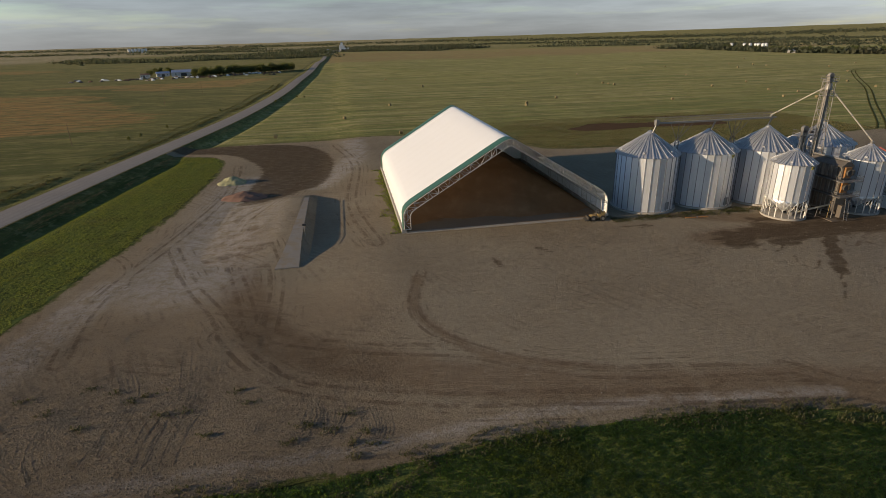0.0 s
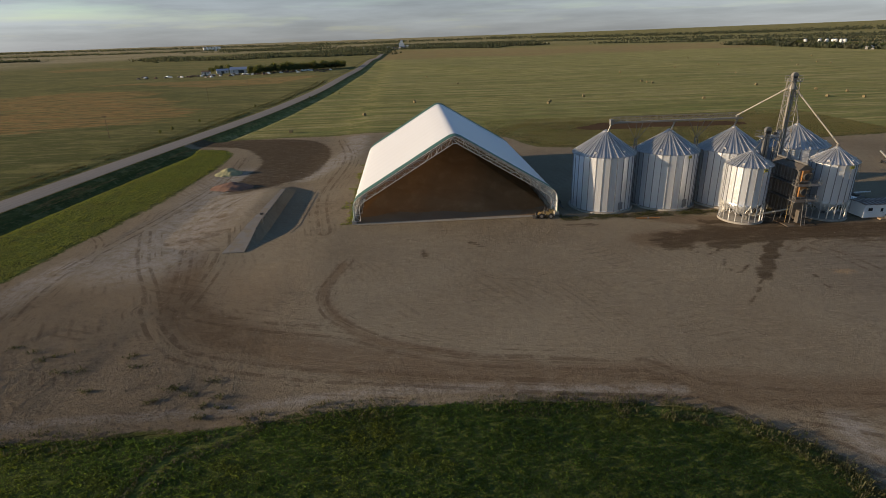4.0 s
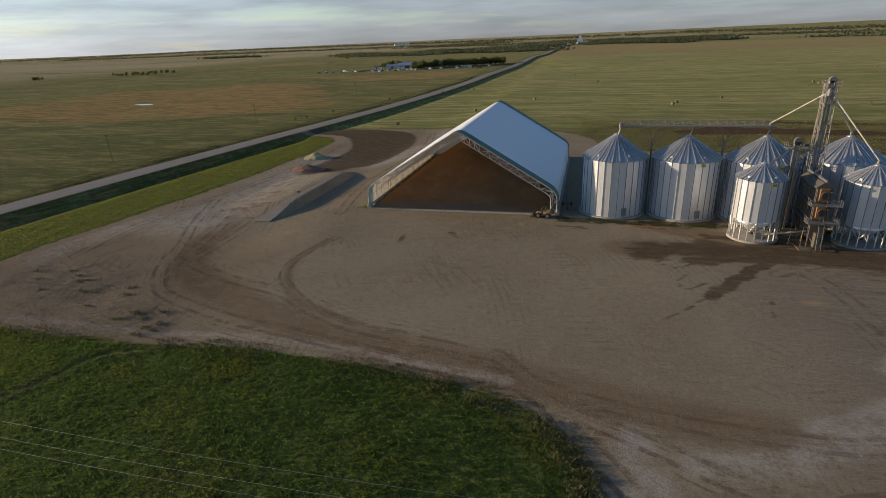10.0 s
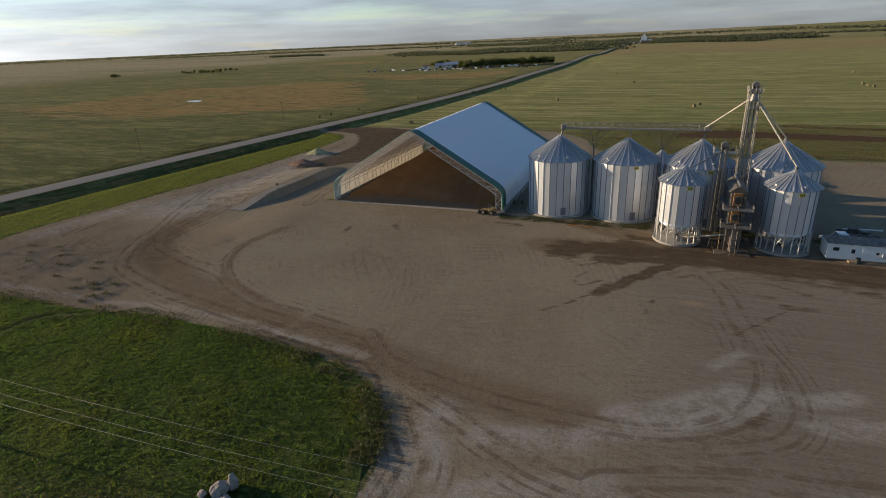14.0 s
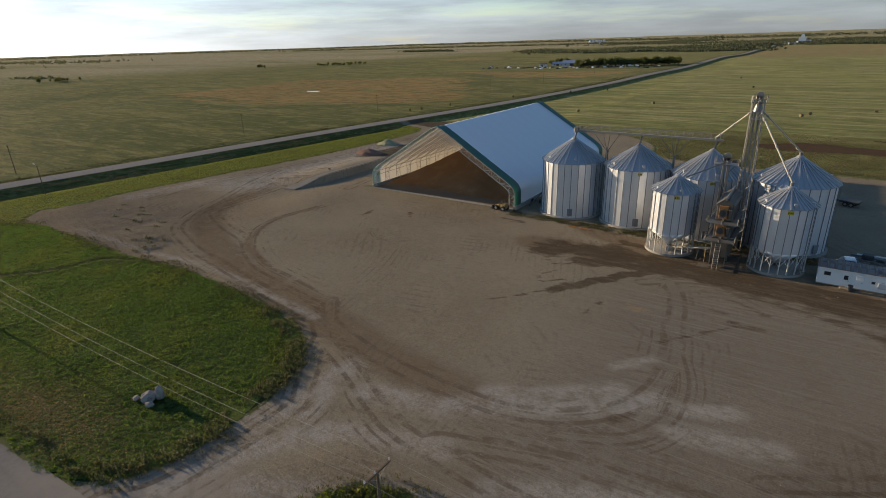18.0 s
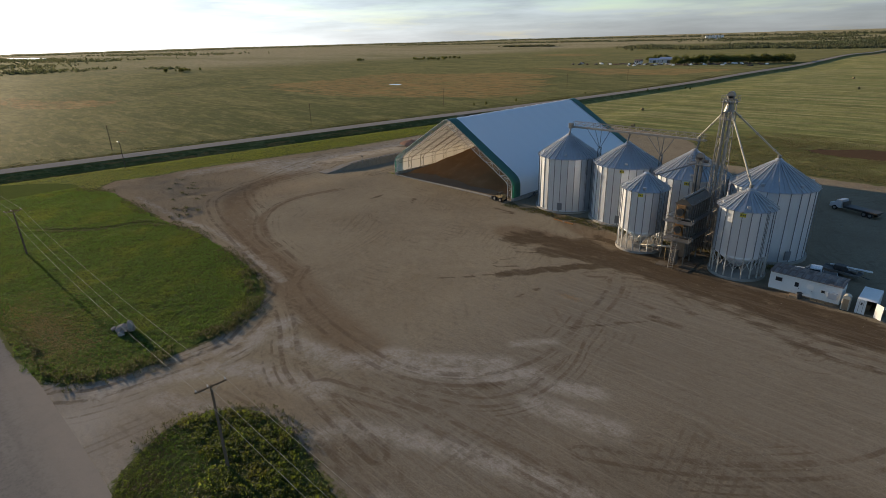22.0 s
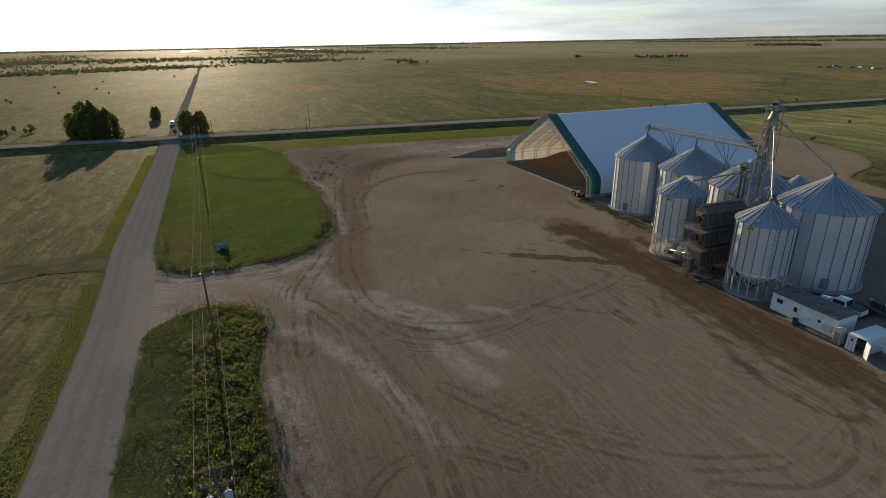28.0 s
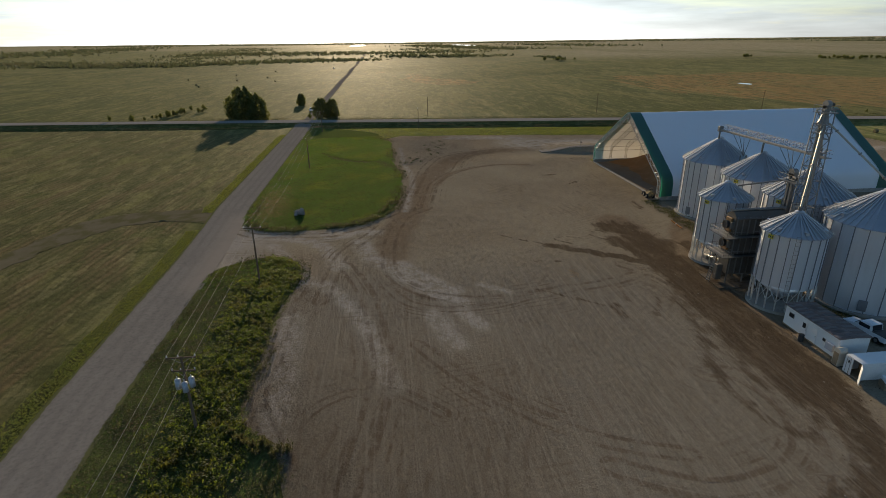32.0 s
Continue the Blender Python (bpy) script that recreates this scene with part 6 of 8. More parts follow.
def lattice(parent, w0, w1, z0, z1, steps, r=0.055):
    """Four corner posts with cross braces, each bar on its own."""
    def c(k, z):
        w = w0 + (w1 - w0) * (z - z0) / (z1 - z0)
        return ((-w, -w), (w, -w), (w, w), (-w, w))[k % 4] + (z,)
    for k in range(4):
        part("post", bar(bmesh.new(), c(k, z0), c(k, z1), r * 1.3, 5), M_TOWER, parent)
    for i in range(steps):
        za, zb = z0 + (z1 - z0) * i / steps, z0 + (z1 - z0) * (i + 1) / steps
        for k in range(4):
            a, b = (k, k + 1) if (i + k) % 2 else (k + 1, k)
            part("brace", bar(bmesh.new(), c(a, za), c(b, zb), r * 0.8, 4), M_TOWER, parent)
            part("girt", bar(bmesh.new(), c(k, zb), c(k + 1, zb), r * 0.8, 4), M_TOWER, parent)


def platform(parent, lo, hi, rail=1.1):
    x0, y0, z = lo
    x1, y1 = hi
    p = part("platform", B((x0, y0, z), (x1, y1, z + 0.10)), M_STEEL, parent)
    ring_pts = [(x0, y0), (x1, y0), (x1, y1), (x0, y1), (x0, y0)]
    for h in (0.55, rail):
        part("handrail", tube(bmesh.new(), [(a, b, z + h) for a, b in ring_pts], 0.03, 4), M_STEEL, p)
    for (a, b), (c, d) in zip(ring_pts[:-1], ring_pts[1:]):
        for f in (0.0, 0.5):
            part("rail_post", bar(bmesh.new(), (a + (c - a) * f, b + (d - b) * f, z), (a + (c - a) * f, b + (d - b) * f, z + rail), 0.03, 4), M_STEEL, p)


lattice(tower, 1.15, 0.74, 0.0, 25.0, 13, 0.062)
for dx in (-0.32, 0.32):
    part("leg_casing", B((dx - 0.13, -0.20, 0.0), (dx + 0.13, 0.20, 25.2), 0.02), M_TOWER, tower, "galvanised bucket leg casing")
bm = B((-0.55, -0.30, 24.9), (0.55, 0.30, 25.7), 0.12)
bar(bm, (0, -0.30, 25.7), (0, 0.30, 25.7), 0.53, 14)
part("head", bm, M_TOWER, tower, "rounded elevator head")
part("motor", bar(bmesh.new(), (0.0, 0.35, 25.7), (0.0, 0.95, 25.7), 0.22, 10), M_DARK, tower)
platform(tower, (-1.05, -1.0, 24.6), (1.05, 1.0), 1.0)
platform(tower, (-0.9, -0.9, 21.9), (0.9, 0.9), 0.9)
part("distributor", bar(bmesh.new(), (0, 0, 23.2), (0, 0, 24.4), 0.75, 14, 0.4), M_STEEL, tower)
ladder(tower, 1.0, radians(180), 0.2, 25.0)

spouts = [((-0.5, 0.4, 23.4), (87.1, 100.4, 18.7)), ((0.5, -0.3, 23.2), (99.9, 88.3, 14.6)), ((0.6, 0.4, 23.3), (100.0, 100.1, 17.1))]
for a, b in spouts:
    e = (b[0] - TX, b[1] - TY, b[2] - 0.85)
    s = part("spout", bar(bmesh.new(), a, e, 0.125, 10), M_SPOUT, tower, "long pale steel grain spout")
    for f in (0.12, 0.5, 0.88):
        p = Vector(a).lerp(Vector(e), f)
        q = Vector(a).lerp(Vector(e), f + 0.015)
        part("flange", bar(bmesh.new(), p, q, 0.22, 10), M_STEEL, s)
    part("spout_end", bar(bmesh.new(), e, (e[0], e[1], e[2] - 0.9), 0.30, 10, 0.22), M_STEEL, s)

leg2 = thing("bucket_elevator", (90.0, 94.3, 0.85), "short galvanised elevator leg with a wide railed top platform", "grain elevator")
for dx in (-0.34, 0.34):
    part("leg_casing", B((dx - 0.2, -0.26, 0.0), (dx + 0.2, 0.26, 15.2), 0.02), M_STEEL, leg2)
bm = B((-0.65, -0.34, 15.0), (0.65, 0.34, 15.7), 0.12)
bar(bm, (0, -0.34, 15.7), (0, 0.34, 15.7), 0.62, 14)
part("head", bm, M_STEEL, leg2, "rounded elevator head")
platform(leg2, (-1.7, -1.0, 14.4), (1.9, 1.0))
for q in (-0.9, 0.9):
    part("platform_brace", bar(bmesh.new(), (q * 0.35, 0, 12.9), (q * 1.7, 0, 14.4), 0.06, 5), M_STEEL, leg2)
part("motor", bar(bmesh.new(), (0.9, -0.5, 15.1), (1.5, -0.5, 15.1), 0.24, 10), M_DARK, leg2)
part("spout", bar(bmesh.new(), (-0.4, -0.2, 14.6), (-5.2, -4.6, 12.6), 0.13, 8), M_STEEL, leg2)

conv = thing("overhead_conveyor", (62.2, 100.35, 0.75), "long steel catwalk conveyor over the bin tops", "conveyor")
CL = 26.0
part("trough", B((-0.6, -0.22, 17.2), (CL, 0.22, 17.55), 0.03), M_TOWER, conv, "galvanised conveyor trough")
part("walkway", B((-0.6, 0.3, 17.2), (CL, 1.05, 17.28)), M_STEEL, conv)
part("head_box", B((-1.3, -0.4, 17.0), (-0.5, 0.4, 18.1), 0.1), M_STEEL, conv)
for w in (0.32, 1.05):
    part("handrail", bar(bmesh.new(), (-0.6, w, 18.35), (CL, w, 18.35), 0.035, 4), M_TOWER, conv)
    part("handrail", bar(bmesh.new(), (-0.6, w, 17.85), (CL, w, 17.85), 0.025, 4), M_STEEL, conv)
    for i in range(18):
        part("rail_post", bar(bmesh.new(), (-0.5 + i * 1.52, w, 17.2), (-0.5 + i * 1.52, w, 18.35), 0.035, 4), M_TOWER, conv)
        if i:
            part("rail_brace", bar(bmesh.new(), (-2.02 + i * 1.52, w, 17.3), (-0.5 + i * 1.52, w, 18.3), 0.03, 4), M_TOWER, conv)
for x in (-1.4, 11.6, 24.6):
    part("drop_spout", bar(bmesh.new(), (x + 0.5, 0, 17.2), (x, 0.3, 15.4), 0.16, 8), M_STEEL, conv)
for x in (5.1, 17.9):
    leg = part("trestle", bar(bmesh.new(), (x, 1.0, 0.0), (x, 1.0, 13.5), 0.10, 6), M_STEEL, conv, "braced conveyor support")
    part("trestle_post", bar(bmesh.new(), (x, 2.2, 0.0), (x, 2.2, 13.5), 0.10, 6), M_STEEL, leg)
    for i in range(6):
        za, zb = i * 2.25, (i + 1) * 2.25
        part("brace", bar(bmesh.new(), (x, 1.0 if i % 2 else 2.2, za), (x, 2.2 if i % 2 else 1.0, zb), 0.05, 4), M_STEEL, leg)
    for dx in (-2.6, -0.7, 0.7, 2.6):
        part("strut", bar(bmesh.new(), (x, 1.6, 13.3), (x + dx, 0.5, 17.2), 0.06, 5), M_STEEL, leg)

# ---- grain dryer ----
M_STAINED = plain("stained_concrete", (0.17, 0.145, 0.115), (0.10, 0.082, 0.062), 0.6, 0.9, 0, 0.4, 0.02, dirt=(0.06, 0.042, 0.027), dirt_at=0.45)
dryer = thing("grain_dryer", (92.0, 84.2, 0.85), "tall dusty stacked grain dryer with orange burner panels", "grain dryer")
dryer.matrix_basis = Matrix.LocRotScale((92.0, 84.4, 0.85), None, (0.86, 0.95, 0.94))
for z0, z1 in ((1.6, 4.7), (4.9, 7.9), (8.1, 10.9)):
    mod = part("dryer_module", B((-1.3, 0.2, z0), (1.3, 8.4, z1), 0.05), M_DRYER, dryer, "grey dryer module")
    for i in range(9):
        for s in (-1, 1):
            part("column_rib", B((s * 1.36 - 0.07, 0.35 + i * 0.98, z0), (s * 1.36 + 0.07, 0.50 + i * 0.98, z1)), M_STEEL, mod)
    for s in (-1, 1):
        part("side_gutter", box(bmesh.new(), (-0.2, 0.2, -0.04), (0.2, 8.4, 0.04), 0.0, Matrix.Translation((s * 1.45, 0, z1 - 0.15)) @ Matrix.Rotation(s * radians(35), 4, "Y")), M_DRYER, mod)
bm = bmesh.new()
rv = [[bm.verts.new((x, y, z)) for x, z in ((-1.3, 10.9), (-0.45, 11.55), (0.45, 11.55), (1.3, 10.9))] for y in (0.2, 8.4)]
for i in range(3):
    bm.faces.new((rv[0][i], rv[0][i + 1], rv[1][i + 1], rv[1][i]))
for r_ in rv:
    bm.faces.new(r_)
part("top_hood", bm, M_DRYER, dryer)
part("fill_auger", bar(bmesh.new(), (0, 0.0, 11.75), (0, 8.8, 11.75), 0.22, 10), M_STEEL, dryer)
for z in (9.5, 6.5):
    pan = part("burner_panel", B((-0.9, -0.15, z - 1.1), (0.6, 0.2, z + 1.1), 0.05), M_ORANGE, dryer, "orange burner panel")
    part("fan_shroud", bar(bmesh.new(), (-0.15, -0.5, z), (-0.15, -0.15, z), 0.60, 18), M_DARK, pan, "round dark fan inlet")
    part("fan_ring", ring(0.54, 0.68, -0.06, 0.06, 20), M_DRYER, pan, m=Matrix.Translation((-0.15, -0.58, z)) @ Matrix.Rotation(radians(90), 4, "X"))
    part("control_box", B((0.75, -0.35, z - 0.5), (1.25, 0.15, z + 0.6), 0.03), M_DRYER, pan)
for z in (7.85, 4.75):
    platform(dryer, (-2.5, -1.5, z), (2.5, 0.1), 1.05)
for z in (7.85, 4.75):
    for s in (-1, 1):
        part("walkway", B((s * 1.9 - 0.4, 0.1, z), (s * 1.9 + 0.4, 8.2, z + 0.06)), M_STEEL, dryer)
        part("handrail", bar(bmesh.new(), (s * 2.3, 0.1, z + 1.0), (s * 2.3, 8.2, z + 1.0), 0.03, 4), M_STEEL, dryer)
for x in (-1.25, 1.25):
    for y in (0.3, 3.0, 5.7, 8.2):
        part("leg", B((x - 0.09, y - 0.09, -0.4), (x + 0.09, y + 0.09, 1.65)), M_STEEL, dryer)
part("discharge_hopper", bar(bmesh.new(), (0, 0.8, 1.7), (0, 0.8, 0.7), 1.0, 4, 0.3), M_DRYER, dryer)
part("discharge_auger", bar(bmesh.new(), (0, -0.9, 1.3), (0, 8.6, 0.9), 0.25, 10), M_STEEL, dryer)
part("burner_base", B((-0.55, -0.9, 0.3), (0.45, 0.1, 2.9), 0.1), M_DRYER, dryer)
for s in (-0.42, 0.42):
    part("stair_rail", bar(bmesh.new(), (s, -1.9, 0.0), (s, -1.3, 4.7), 0.05, 5), M_STEEL, dryer)
for i in range(12):
    f = i / 12
    part("stair_tread", B((-0.42, -1.95 + 0.6 * f, 0.3 + 4.4 * f), (0.42, -1.75 + 0.6 * f, 0.33 + 4.4 * f)), M_STEEL, dryer)
part("pad", B((-3.0, -1.6, -0.6), (3.2, 9.4, 0.06), 0.05), M_STAINED, dryer, "stained concrete pad")
part("fuel_line", tube(bmesh.new(), [(-2.2, 0.4, 0.2), (-2.2, 0.4, 3.6), (-1.3, 0.4, 3.6)], 0.06, 6), M_YELLOW, dryer)

aug = thing("loading_auger", (86.5, 86.0, 0.85), "pale auger conveyor lying between hopper bin and dryer", "auger")
part("auger_tube", bar(bmesh.new(), (-2.0, 1.0, 0.9), (5.2, -0.6, 2.7), 0.18, 10), M_SPOUT, aug)
part("auger_hopper", B((-2.8, 0.5, 0.2), (-1.6, 1.7, 1.1), 0.1), M_STEEL, aug)
part("auger_leg", bar(bmesh.new(), (2.2, 0.1, -0.1), (2.4, 0.0, 2.0), 0.06, 5), M_STEEL, aug)

# ---- vehicles ----
def wheel(parent, x, y, r, w):
    t = part("wheel", bar(bmesh.new(), (x, y - w / 2, r), (x, y + w / 2, r), r, 18), M_RUBBER, parent, "black tyre")
    part("rim", bar(bmesh.new(), (x, y - w / 2 - 0.01, r), (x, y + w / 2 + 0.01, r), r * 0.55, 12), M_STEEL, t)


def side_body(pts, w, bevel=0.06):
    """A closed side outline in x and z, given width along y."""
    bm = bmesh.new()
    lo = [bm.verts.new((x, -w / 2, z)) for x, z in pts]
    hi = [bm.verts.new((x, w / 2, z)) for x, z in pts]
    bm.faces.new(lo)
    bm.faces.new(hi[::-1])
    for i in range(len(pts)):
        j = (i + 1) % len(pts)
        bm.faces.new((lo[i], lo[j], hi[j], hi[i]))
    bmesh.ops.bevel(bm, geom=bm.edges[:], offset=bevel, segments=2, affect="EDGES")
    return bm


def pickup(at, turn, label):
    p = thing("pickup_truck", at, label, "pickup truck", "parked vehicles", turn)
    part("body", side_body([(-2.8, 0.45), (2.75, 0.45), (2.85, 0.95), (1.3, 1.12), (-2.75, 1.12)], 1.95), M_TRUCK, p)
    part("cab", side_body([(-0.9, 1.08), (1.35, 1.08), (0.65, 1.82), (-0.75, 1.85)], 1.75), M_TRUCK, p)
    part("windscreen", side_body([(0.72, 1.80), (1.36, 1.14), (1.40, 1.16), (0.76, 1.83)], 1.5, 0.005), M_GLASS, p)
    part("rear_window", side_body([(-0.95, 1.15), (-0.92, 1.15), (-0.78, 1.78), (-0.81, 1.78)], 1.4, 0.004), M_GLASS, p)
    for s in (-1, 1):
        part("side_window", B((-0.65, s * 0.885 - 0.012, 1.2), (0.75, s * 0.885 + 0.012, 1.68), 0.01), M_GLASS, p)
        part("headlight", B((2.78, s * 0.75 - 0.18, 0.78), (2.86, s * 0.75 + 0.18, 0.98), 0.01), M_GREYTANK, p)
    part("bed_floor", B((-2.72, -0.92, 1.10), (-0.98, 0.92, 1.17), 0.02), M_DARK, p, "dark load bed cover")
    part("bumper", B((2.78, -0.95, 0.42), (2.95, 0.95, 0.68), 0.03), M_STEEL, p)
    for x in (-1.75, 1.85):
        for s in (-0.88, 0.88):
            wheel(p, x, s, 0.40, 0.26)
    return p


pickup((109.3, 93.2, G(109, 93)), 187, "white crew-cab pickup with a dark bed cover behind the site office")

tr = thing("flatbed_trailer", (113.6, 97.3, G(113, 97)), "dark equipment trailer with a pale raised tail ramp", "trailer", turn=12)
tr.matrix_basis = Matrix.LocRotScale((112.4, 96.6, G(113, 97)), Euler((0, 0, radians(-8))), (0.7, 0.8, 0.9))
part("deck", B((-4.2, -1.2, 0.85), (3.0, 1.2, 1.0), 0.03), M_DARK, tr)
for s in (-1.2, 1.2):
    part("side_rail", B((-4.2, s - 0.07, 0.75), (3.0, s + 0.07, 1.15), 0.02), M_STEEL, tr)
for i in range(6):
    part("cross_member", B((-4.0 + i * 1.3, -1.2, 0.68), (-3.85 + i * 1.3, 1.2, 0.84)), M_DARK, tr)
part("boom", bar(bmesh.new(), (-3.0, 0.3, 1.5), (4.8, -0.4, 2.1), 0.16, 8), M_WHITE, tr, "pale steel boom")
part("machine_block", B((-2.0, -0.7, 1.0), (0.2, 0.8, 1.9), 0.12), M_DARK, tr)
part("tank", bar(bmesh.new(), (0.6, 0, 1.4), (2.2, 0, 1.4), 0.42, 14), M_STEEL, tr)
part("drawbar", bar(bmesh.new(), (3.0, 0, 0.8), (4.6, 0, 0.6), 0.08, 6), M_DARK, tr)
for x in (-1.9, -0.9):
    for s in (-1.05, 1.05):
        wheel(tr, x, s, 0.42, 0.28)

tk = thing("flatbed_truck", (107.4, 133.8, G(107, 133)), "old grain truck with white cab toned grey for shade and dark flat deck", "truck", "parked vehicles", 158)
# white cab given grey enamel, so the building's shade sits in its colour
part("cab", side_body([(2.2, 0.6), (4.6, 0.6), (4.65, 1.35), (3.7, 1.5), (3.3, 2.25), (2.3, 2.3)], 2.1), M_GREYTANK, tk)
part("windscreen", side_body([(3.36, 2.2), (3.75, 1.55), (3.79, 1.57), (3.40, 2.23)], 1.8, 0.005), M_GLASS, tk)
part("chassis", B((-4.4, -0.45, 0.6), (2.4, 0.45, 0.95), 0.03), M_DARK, tk)
part("deck", B((-4.5, -1.2, 1.05), (1.9, 1.2, 1.25), 0.03), M_DARK, tk)
part("headboard", B((1.85, -1.2, 1.25), (1.95, 1.2, 2.0), 0.02), M_DARK, tk)
for x in (-3.3, -2.2, 3.5):
    for s in (-0.95, 0.95):
        wheel(tk, x, s, 0.5, 0.32)

ld = thing("wheel_loader", (47.2, 94.7, G(47, 94)), "small dirty yellow wheel loader parked at the building's corner", "loader", turn=172)
part("rear_body", side_body([(-1.7, 0.6), (-0.2, 0.6), (-0.1, 1.35), (-1.5, 1.45)], 1.15), M_YELLOW, ld)
part("front_frame", side_body([(0.0, 0.5), (1.1, 0.5), (1.0, 1.05), (0.1, 1.1)], 0.9), M_YELLOW, ld)
part("seat", side_body([(-0.55, 1.3), (0.0, 1.3), (0.0, 1.45), (-0.35, 1.5), (-0.45, 1.95), (-0.6, 1.95)], 0.55), M_DARK, ld)
part("engine_hood", B((-1.65, -0.45, 1.4), (-0.75, 0.45, 1.72), 0.08), M_YELLOW, ld)
for s in (-0.5, 0.5):
    part("roll_bar", tube(bmesh.new(), [(-0.7, s, 1.3), (-0.65, s, 2.1), (0.1, s, 2.1), (0.2, s, 1.2)], 0.045, 6), M_DARK, ld)
part("steering_column", bar(bmesh.new(), (0.25, 0, 1.1), (0.05, 0, 1.7), 0.05, 6), M_DARK, ld)
for s in (-0.35, 0.35):
    part("lift_arm", tube(bmesh.new(), [(0.2, s, 1.1), (1.2, s, 0.9), (1.7, s, 0.4)], 0.09, 6), M_YELLOW, ld)
part("bucket", side_body([(1.6, 0.12), (2.45, 0.1), (2.4, 0.2), (1.85, 0.35), (1.8, 0.85), (1.6, 0.8)], 1.9, 0.02), M_DARK, ld)
for x in (-1.1, 0.75):
    for s in (-0.72, 0.72):
        wheel(ld, x, s, 0.52, 0.38)

im = thing("grain_auger", (51.6, 103.5, G(51, 103)), "wheeled dark grain auger lying beside the building", "auger", turn=95)
part("auger_tube", bar(bmesh.new(), (-4.5, 0, 0.5), (4.2, 0, 1.5), 0.14, 8), M_DARK, im)
part("axle", bar(bmesh.new(), (-0.2, -0.9, 0.42), (-0.2, 0.9, 0.42), 0.06, 6), M_DARK, im)
for s in (-0.9, 0.9):
    wheel(im, -0.2, s, 0.42, 0.22)
part("frame", tube(bmesh.new(), [(-0.2, -0.8, 0.45), (0.9, 0, 1.1), (-0.2, 0.8, 0.45)], 0.05, 5), M_YELLOW, im)

# ---- site office, toilet, storage container ----
M_ROOFSTRIP = plain("weathered_roof_seam", (0.37, 0.32, 0.29), (0.27, 0.225, 0.20), 0.8, 0.6, dirt=(0.12, 0.085, 0.07), dirt_at=0.5)
of = thing("site_office", (105.4, 84.9, G(109, 86)), "long white portable office with worn brown metal roof", "portable office")
OL, OD, OH = 8.6, 3.7, 2.75
part("wall_shell", B((0, 0, 0.25), (OL, OD, OH), 0.02), M_WHITE, of, "white panel walls")
bm = bmesh.new()
pts = [(-0.18, OH), (OD / 2, OH + 0.14), (OD + 0.18, OH)]
for x0, x1 in ((-0.15, OL + 0.15),):
    v = [[bm.verts.new((x, y, z + dz)) for y, z in pts for dz in (0.0, 0.07)] for x in (x0, x1)]
    a, b = v
    for q in ((1, 3), (3, 5)):
        bm.faces.new((a[q[0]], a[q[1]], b[q[1]], b[q[0]]))
    for q in ((0, 2), (2, 4)):
        bm.faces.new((a[q[0]], b[q[0]], b[q[1]], a[q[1]]))
    for r_ in (a, b):
        bm.faces.new((r_[0], r_[1], r_[3], r_[2]))
        bm.faces.new((r_[2], r_[3], r_[5], r_[4]))
    bm.faces.new((a[0], a[1], b[1], b[0]))
    bm.faces.new((a[4], a[5], b[5], b[4]))
rf = part("roof", bm, M_REDROOF, of, "worn reddish-brown roof")
for i in range(10):
    x = 0.1 + i * (OL - 0.2) / 9
    part("roof_rib", tube(bmesh.new(), [(x, -0.16, OH + 0.075), (x, OD / 2, OH + 0.215), (x, OD + 0.16, OH + 0.075)], 0.035, 4), M_REDROOF, rf)
    if i < 9:   # weathered pale sheet between the ribs
        for y0, y1 in ((-0.1, OD / 2 - 0.35), (OD / 2 + 0.3, OD + 0.1)):
            z0, z1 = (OH + 0.14 * (1 - abs(q - OD / 2) / (OD / 2 + 0.18)) + 0.078 for q in (y0, y1))
            bm = bmesh.new()
            q = [bm.verts.new(c) for c in ((x + 0.28, y0, z0), (x + 0.76, y0, z0), (x + 0.76, y1, z1), (x + 0.28, y1, z1))]
            bm.faces.new(q)
            bmesh.ops.solidify(bm, geom=bm.faces[:], thickness=0.012)
            part("roof_sheet", bm, M_ROOFSTRIP, rf)
for x, w, z0, z1 in ((0.75, 0.85, 1.55, 2.15), (6.35, 0.45, 1.35, 1.75)):
    wn = part("window", B((x, -0.05, z0), (x + w, 0.02, z1), 0.01), M_STEEL, of)
    part("pane", B((x + 0.06, -0.07, z0 + 0.06), (x + w - 0.06, -0.052, z1 - 0.06)), M_GLASS, wn)
for x in (3.0, 4.6):
    dr = part("door", B((x, -0.05, 0.3), (x + 0.85, 0.02, 2.25), 0.01), M_WHITE, of)
    if x < 4:
        part("pane", B((x + 0.18, -0.07, 1.35), (x + 0.67, -0.052, 2.0)), M_GLASS, dr)
    part("handle", B((x + 0.7, -0.10, 1.15), (x + 0.78, -0.052, 1.25)), M_DARK, dr)
part("air_conditioner", B((7.15, -0.35, 0.9), (8.25, 0.0, 1.75), 0.03), M_GREYTANK, of)
for x in (0.4, 2.9, 5.4, 7.9):
    part("block", B((x, 0.3, -0.1), (x + 0.4, 0.7, 0.26)), M_CONCRETE, of)
    part("block", B((x, 3.0, -0.1), (x + 0.4, 3.4, 0.26)), M_CONCRETE, of)
part("trim_board", B((0, -0.03, 0.12), (OL, 0.0, 0.27)), M_TIMBER, of)
part("step", B((2.9, -0.9, -0.1), (4.0, -0.05, 0.25), 0.02), M_TIMBER, of)
bench = thing("rubbish_bin", (109.5, 84.2, G(109, 84)), "dark drum bin standing by the office door", "bin")
part("drum", bar(bmesh.new(), (0, 0, 0), (0, 0, 0.85), 0.32, 14), M_DARK, bench)
part("drum_rim", ring(0.28, 0.35, 0.80, 0.88, 14), M_DARK, bench)

